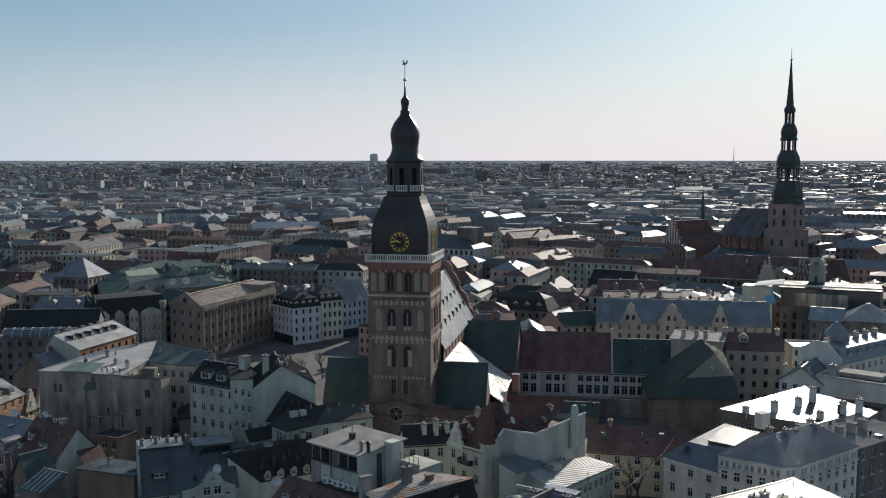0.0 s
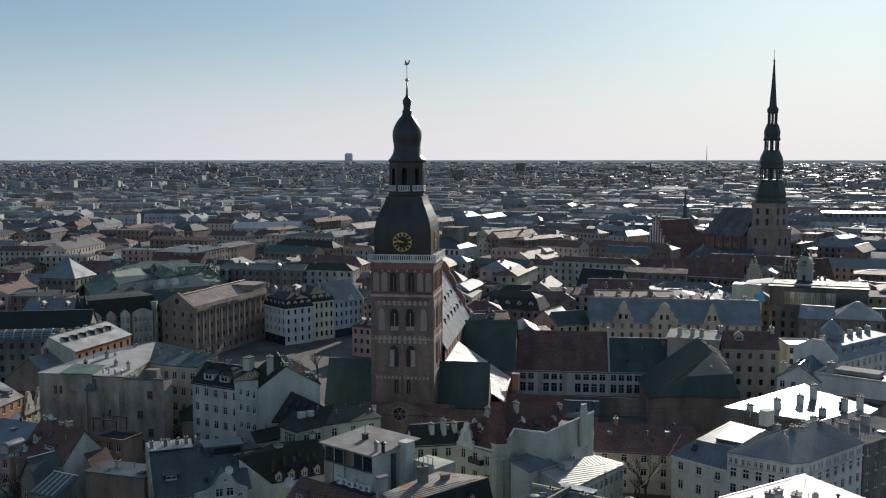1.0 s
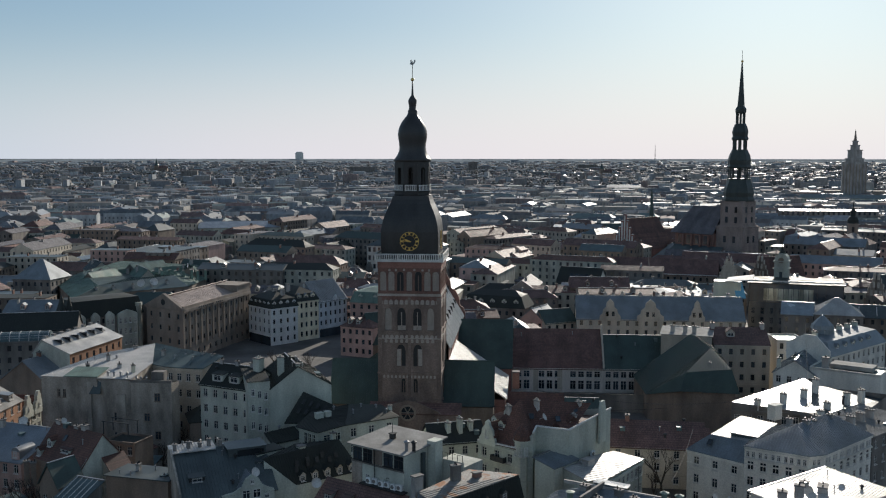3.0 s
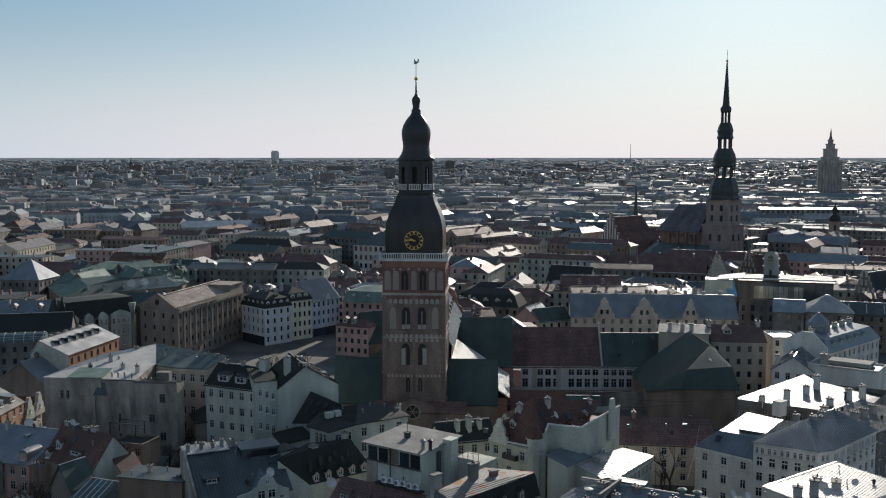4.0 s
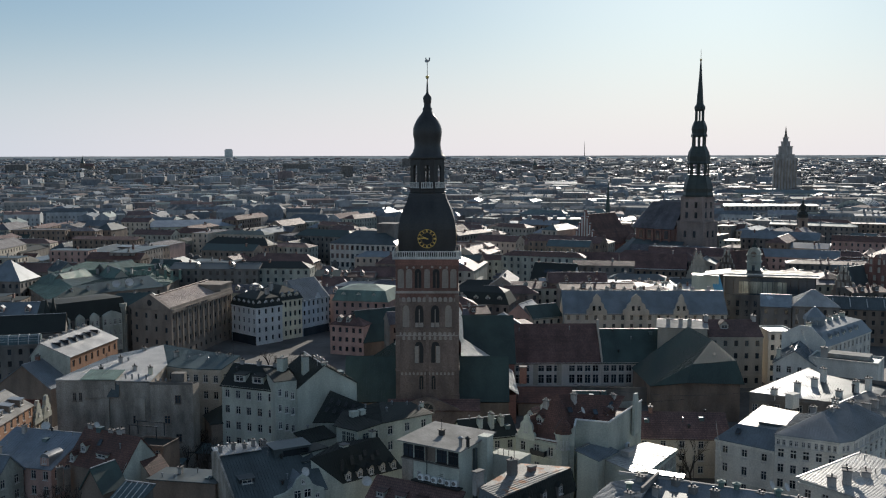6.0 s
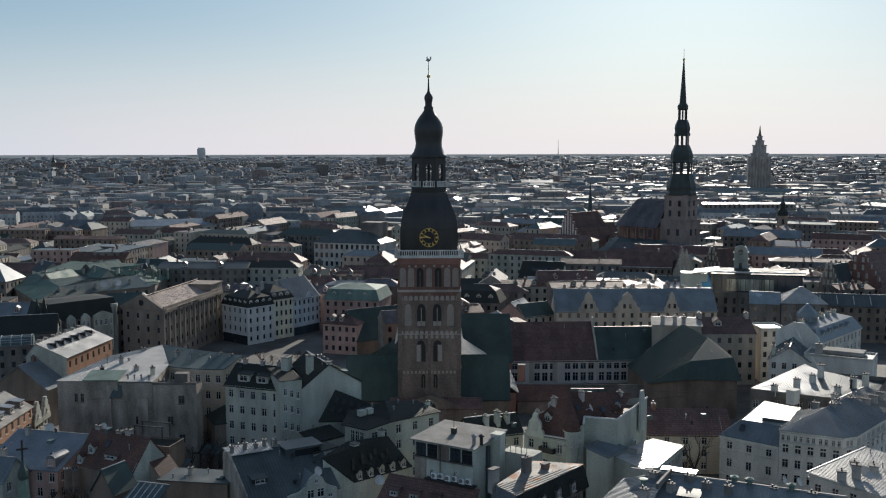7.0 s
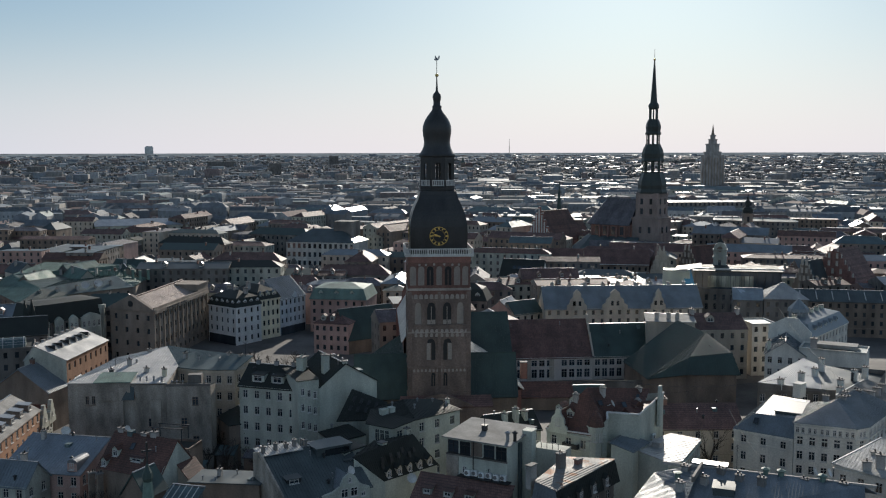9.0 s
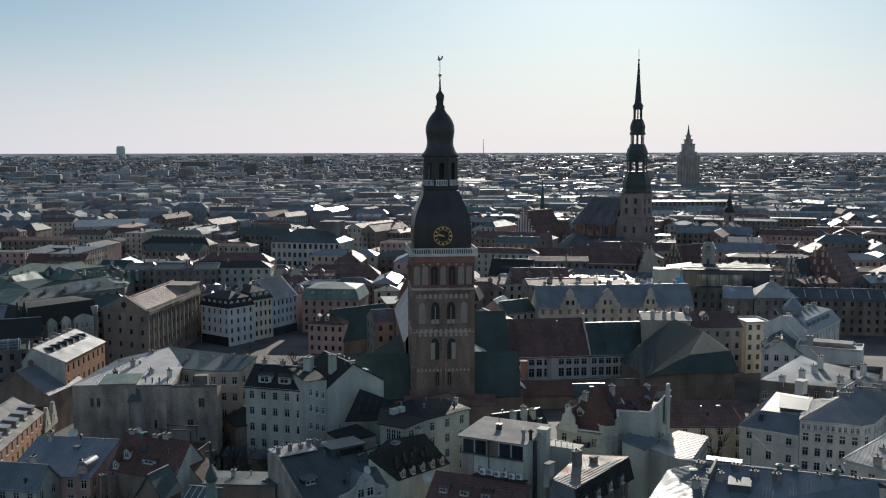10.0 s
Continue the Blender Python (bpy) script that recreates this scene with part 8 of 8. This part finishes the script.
def in_view(x, y, pad):
    a = math.degrees(math.atan2(x, y))
    b = math.degrees(math.atan2(x + 69, y - 5))
    return -25.5 - pad < a and b < 39.5 + pad


WALLS = [WHITED, CREAM, GREYP, PINK, WHITED, SAND, BROWNP, CREAM, BROWNP, GREYP]
ROOFS = [SLATE, STEELD, TILEB, DARKM, STEEL, TILE, GREENM, SLATE, STEELD, TILEB]

# lighter, shinier roof set on the sunward side, standing in for veil and glints
BRIGHT = [STEELD, ZINC, TILE, TILEB, TEALM, TILEB, SLATE, TILE, TILEB, STEEL]


def simple_roof(sh, c, u, n, w, d, e, r, kind, mat):
    P = [c, c + u * w, c + u * w + n * d, c + n * d]
    z = Vector((0, 0, 1))
    q = [p + z * e for p in P]
    if kind == 0:
        g, h = c + n * d / 2 + z * r, c + u * w + n * d / 2 + z * r
        sh.add(q + [g, h], ((0, 1, 5, 4), (2, 3, 4, 5)), mat)
        return [(q[3], q[0], g), (q[1], q[2], h)]
    if kind == 1:
        i = min(w, d) * 0.45
        g, h = c + n * d / 2 + u * i + z * r, c + u * (w - i) + n * d / 2 + z * r
        sh.add(q + [g, h], ((0, 1, 5, 4), (2, 3, 4, 5), (1, 2, 5), (3, 0, 4)), mat)
        return []
    sh.add(q, ((0, 1, 2, 3),), mat)
    return []


def street_angle(x, y):
    """The direction of the streets, which turns slowly from quarter to quarter."""
    return -12 + 26 * math.sin(x / 170 + 0.6) * math.cos(y / 240) + 14 * math.sin(y / 130 + x / 400)


def town_houses():
    """Separate houses out to about 800 m, on a jittered street grid."""
    TAKEN.append((Vector((-112, 283)), Vector((-80, 283)), 34))      # open street before the ornate houses
    count = 0
    placed = []
    for ring, (y0, y1, step) in enumerate(((300, 420, 17), (420, 640, 25), (640, 860, 28))):
        y = y0
        while y < y1:
            x = -420.0
            while x < 620:
                px, py = x + RNG.uniform(-4, 4), y + RNG.uniform(-4, 4)
                w, d = RNG.uniform(14, 30) if ring == 0 else RNG.uniform(20, 42), RNG.uniform(9.5, 13)
                e, kind = RNG.uniform(11.5, 16.5) if ring == 0 else RNG.uniform(12, 21), RNG.choice((0, 0, 1, 1, 2))
                ang = street_angle(px, py) + RNG.choice((0, 0, 0, 0, 90, -90)) + RNG.uniform(-3, 3)
                wi, ri = RNG.randrange(10), RNG.randrange(10)
                rise = RNG.uniform(1.4, 4.2)
                x += step
                ca, sa = math.cos(radians(ang)), math.sin(radians(ang))
                ok = in_view(px, py, 1.0) and free(px + ca * w / 2 - sa * d / 2, py + sa * w / 2 + ca * d / 2, 9) and RNG.random() < 0.9
                if not ok:
                    continue
                placed.append((math.hypot(px + 34, py), px, py, w, d, e, kind, ang, wi, ri, rise))
            y += step * (0.85 if ring == 0 else 1.25)
    placed.sort()
    for dist, px, py, w, d, e, kind, ang, wi, ri, rise in placed[:300]:
        u = Vector((math.cos(radians(ang)), math.sin(radians(ang)), 0))
        H = thing("house", pose(px, py, 0, 0, 0, ang), "old town house under a pitched metal or tile roof" if kind < 2 else "plain old town house with a flat roof", "house", "houses of the old town")
        X, Y = Vector((1, 0, 0)), Vector((0, 1, 0))
        s, r = Shape(), Shape()
        nb, fl = max(2, round(w / 3.2)), max(2, round(e / 3.5))
        outs = []
        for p0, uu, width, k in (((0, 0), (1, 0), w, nb), ((w, 0), (0, 1), d, 3), ((w, d), (-1, 0), w, 0), ((0, d), (0, -1), d, 3)):
            cols, rows = openings(width, 0.2, e - 0.3, k, fl, 1.1, 1.7) if k else ([], [])
            o = facade(s, p0, uu, width, -0.5, e, cols, rows, 0.2, 0, 1)
            if p0 == (0, 0) or (p0 == (w, 0) and ang > 5) or (p0 == (0, d) and ang < 0):
                outs += o
        tris = simple_roof(r, Vector((-0.3, -0.3, 0)), X, Y, w + 0.6, d + 0.6, e, e + (rise if kind < 2 else 0.1), kind, 0)
        for t in tris:
            s.add(t, ((0, 1, 2),))
        part("wall", s, [WALLS[wi], GLASS], H)
        part("roof", r, (ROOFS if px < 30 else BRIGHT)[ri], H)
        if kind < 2 and ri % 3:
            i = min(w, d) * 0.45 if kind else 0
            part("ridge_cap", Shape().box(i, d / 2 - 0.15, e + rise - 0.1, w - i, d / 2 + 0.15, e + rise + 0.1), ZINC, H)
        if dist < 302:
            set_windows(H, [q for q in outs if q[0].z > e * 0.35], deep=False)
        if kind == 0 and dist < 430:
            for i in range(2):
                dormer(H, w * (0.3 + 0.4 * i), d * 0.1, e + rise * 0.2, 0, 1.6, 1.6, 2.2, WALLS[wi], (ROOFS if px < 30 else BRIGHT)[ri])
        for i in range(RNG.choice((1, 2))):
            chimney(H, w * RNG.uniform(0.15, 0.85), d * RNG.uniform(0.35, 0.65), e + (rise * 0.7 if kind < 2 else 0), 1.6, 0.7, 1.0, RNG.choice((CHIM, CHIMB)))
    return placed[300:]


def far_town(rest):
    """The far town as one joined mass of small buildings."""
    # bluish mid-tones in a narrow range: distance haze mixed into the base colours
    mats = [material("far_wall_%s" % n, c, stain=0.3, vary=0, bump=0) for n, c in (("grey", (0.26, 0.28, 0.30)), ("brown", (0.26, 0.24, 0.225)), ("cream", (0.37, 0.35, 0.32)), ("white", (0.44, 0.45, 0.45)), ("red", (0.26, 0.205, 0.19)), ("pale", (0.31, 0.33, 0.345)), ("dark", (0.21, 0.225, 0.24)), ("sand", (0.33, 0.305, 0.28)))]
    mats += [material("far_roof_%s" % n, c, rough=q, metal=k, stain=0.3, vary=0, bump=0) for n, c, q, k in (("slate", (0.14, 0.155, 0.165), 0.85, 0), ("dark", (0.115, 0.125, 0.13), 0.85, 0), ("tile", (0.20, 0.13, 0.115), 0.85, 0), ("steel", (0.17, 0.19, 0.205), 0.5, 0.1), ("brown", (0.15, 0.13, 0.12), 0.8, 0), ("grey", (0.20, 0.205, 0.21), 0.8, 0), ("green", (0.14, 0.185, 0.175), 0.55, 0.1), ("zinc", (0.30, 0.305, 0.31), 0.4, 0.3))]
    s = Shape()

    def put(px, py, w, d, e, kind, ang, wi, ri, rise):
        zg = ground_height(math.hypot(px + 34, py))
        u = Vector((math.cos(radians(ang)), math.sin(radians(ang)), 0))
        n = Vector((-u.y, u.x, 0))
        c = Vector((px, py, zg - 2))
        P = [c, c + u * w, c + u * w + n * d, c + n * d]
        Q = [p + Vector((0, 0, e + 2)) for p in P]
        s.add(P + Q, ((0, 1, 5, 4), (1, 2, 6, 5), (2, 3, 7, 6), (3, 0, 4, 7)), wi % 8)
        ri = 5 if ri == 15 else ri
        if math.hypot(px + 34, py) < 1500:
            for k in range(int(w / 3.4)):
                for f in range(max(1, int(e / 3.6))):
                    a = c + u * (1.0 + 3.4 * k) - n * 0.06 + Vector((0, 0, 3.2 + 3.4 * f))
                    s.quad(a, a + u * 1.3, a + u * 1.3 + Vector((0, 0, 1.8)), a + Vector((0, 0, 1.8)), 16)
            sd = u if ang > 0 else -u
            b0 = c + (u * (w + 0.06) if ang > 0 else -u * 0.06)
            for k in range(int(d / 3.6)):
                for f in range(max(1, int(e / 3.6))):
                    a = b0 + n * (1.0 + 3.6 * k) + Vector((0, 0, 3.2 + 3.4 * f))
                    s.quad(a, a + n * 1.3, a + n * 1.3 + Vector((0, 0, 1.8)), a + Vector((0, 0, 1.8)), 16)
            for k in range(RNG.choice((1, 2, 3))):
                g = c + u * (w * RNG.uniform(0.1, 0.9)) + n * (d * RNG.uniform(0.35, 0.65)) + Vector((0, 0, e + 2 + (rise * 0.6 if kind < 2 else 0)))
                hh, ww = RNG.uniform(1.4, 2.6), RNG.uniform(0.5, 1.0)
                s.box(g.x - ww, g.y - 0.4, g.z - 1, g.x + ww, g.y + 0.4, g.z + hh, RNG.randrange(8))
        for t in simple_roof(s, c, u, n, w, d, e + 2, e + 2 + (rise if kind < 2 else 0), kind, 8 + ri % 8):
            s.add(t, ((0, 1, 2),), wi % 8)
    for q in rest:
        put(*q[1:])
    r = 860.0
    while r < 4400:
        step = 15 + r * 0.0055
        a = -32.0
        while a < 46:
            rr = r + RNG.uniform(-0.5, 0.5) * step
            aa = radians(a + RNG.uniform(-0.4, 0.4) * math.degrees(step / r))
            px, py = -34 + rr * math.sin(aa), rr * math.cos(aa)
            near = r < 1700
            w, d = RNG.uniform(16, 46) if near else RNG.uniform(8, 40), RNG.uniform(10, 14) if near else RNG.uniform(7, 13)
            e = RNG.uniform(8, 20) if near else RNG.uniform(3.5, 10) if RNG.random() < 0.93 else RNG.uniform(14, 24)
            e *= 1.0 if r < 2600 else 0.6 if r < 3600 else 0.4
            if RNG.random() < 0.86 and in_view(px, py, 1.5):
                put(px, py, w, d, e, RNG.choice((0, 1, 1, 1, 2)), street_angle(px, py) + RNG.choice((0, 0, 0, 0, 78, -78)) + RNG.uniform(-4, 4), RNG.randrange(16), RNG.randrange(16), d * RNG.uniform(0.05, 0.22))
            a += math.degrees(step / r) * 1.25
        r += step
    # far panes are greyed up from dark glass to carry the same haze
    ob = new("distant_town", s.mesh("distant_town", mats + [material("far_window_hazed", (0.16, 0.17, 0.18), rough=0.3, stain=0.2, vary=0, bump=0)]))
    tagged(ob, "distant town of low blocks and roofs spread over the plain", "town", "", "stuff")


def far_woods():
    """Leafless woods and garden trees between the far roofs: small rough clumps."""
    s = Shape()
    for i in range(70):
        w, h = RNG.uniform(1.6, 3.0), RNG.uniform(6, 10)
        s.lathe([(w * q * RNG.uniform(0.8, 1.15), h * z) for q, z in ((0.15, -0.1), (0.5, 0.3), (1.0, 0.55), (0.75, 0.8), (0.25, 1.0))], 7, RNG.random() * 6, 0, RNG.uniform(-60, 20), RNG.uniform(475, 545))
    for i in range(6500):
        r = 500 + 3500 * RNG.random() ** 0.8
        a = radians(RNG.uniform(-30, 44))
        px, py = -34 + r * math.sin(a), r * math.cos(a)
        if not in_view(px, py, 1) or not free(px, py, 6):
            continue
        zg = ground_height(r)
        for k in range(3):
            w, h = RNG.uniform(2.5, 5), RNG.uniform(7, 12) * (1 if r < 2600 else 0.7 if r < 3600 else 0.4)
            qx, qy = px + RNG.uniform(-1, 1) * w * (2 if r < 1500 else 5), py + RNG.uniform(-1, 1) * w * 2
            n = 7
            s.lathe([(w * q * RNG.uniform(0.8, 1.15), zg + h * z) for q, z in ((0.35, -0.1), (0.8, 0.25), (1.0, 0.5), (0.75, 0.78), (0.3, 0.97))], n, RNG.random() * 6, 0, qx, qy)
    ob = new("distant_woods", s.mesh("distant_woods", [material("bare_woods", (0.13, 0.125, 0.115), stain=0.5, grain=0.4, scale=0.5, bump=0.6)]))
    tagged(ob, "distant bare brown winter trees between the roofs", "woods", "", "stuff")


far_town(town_houses())
far_woods()
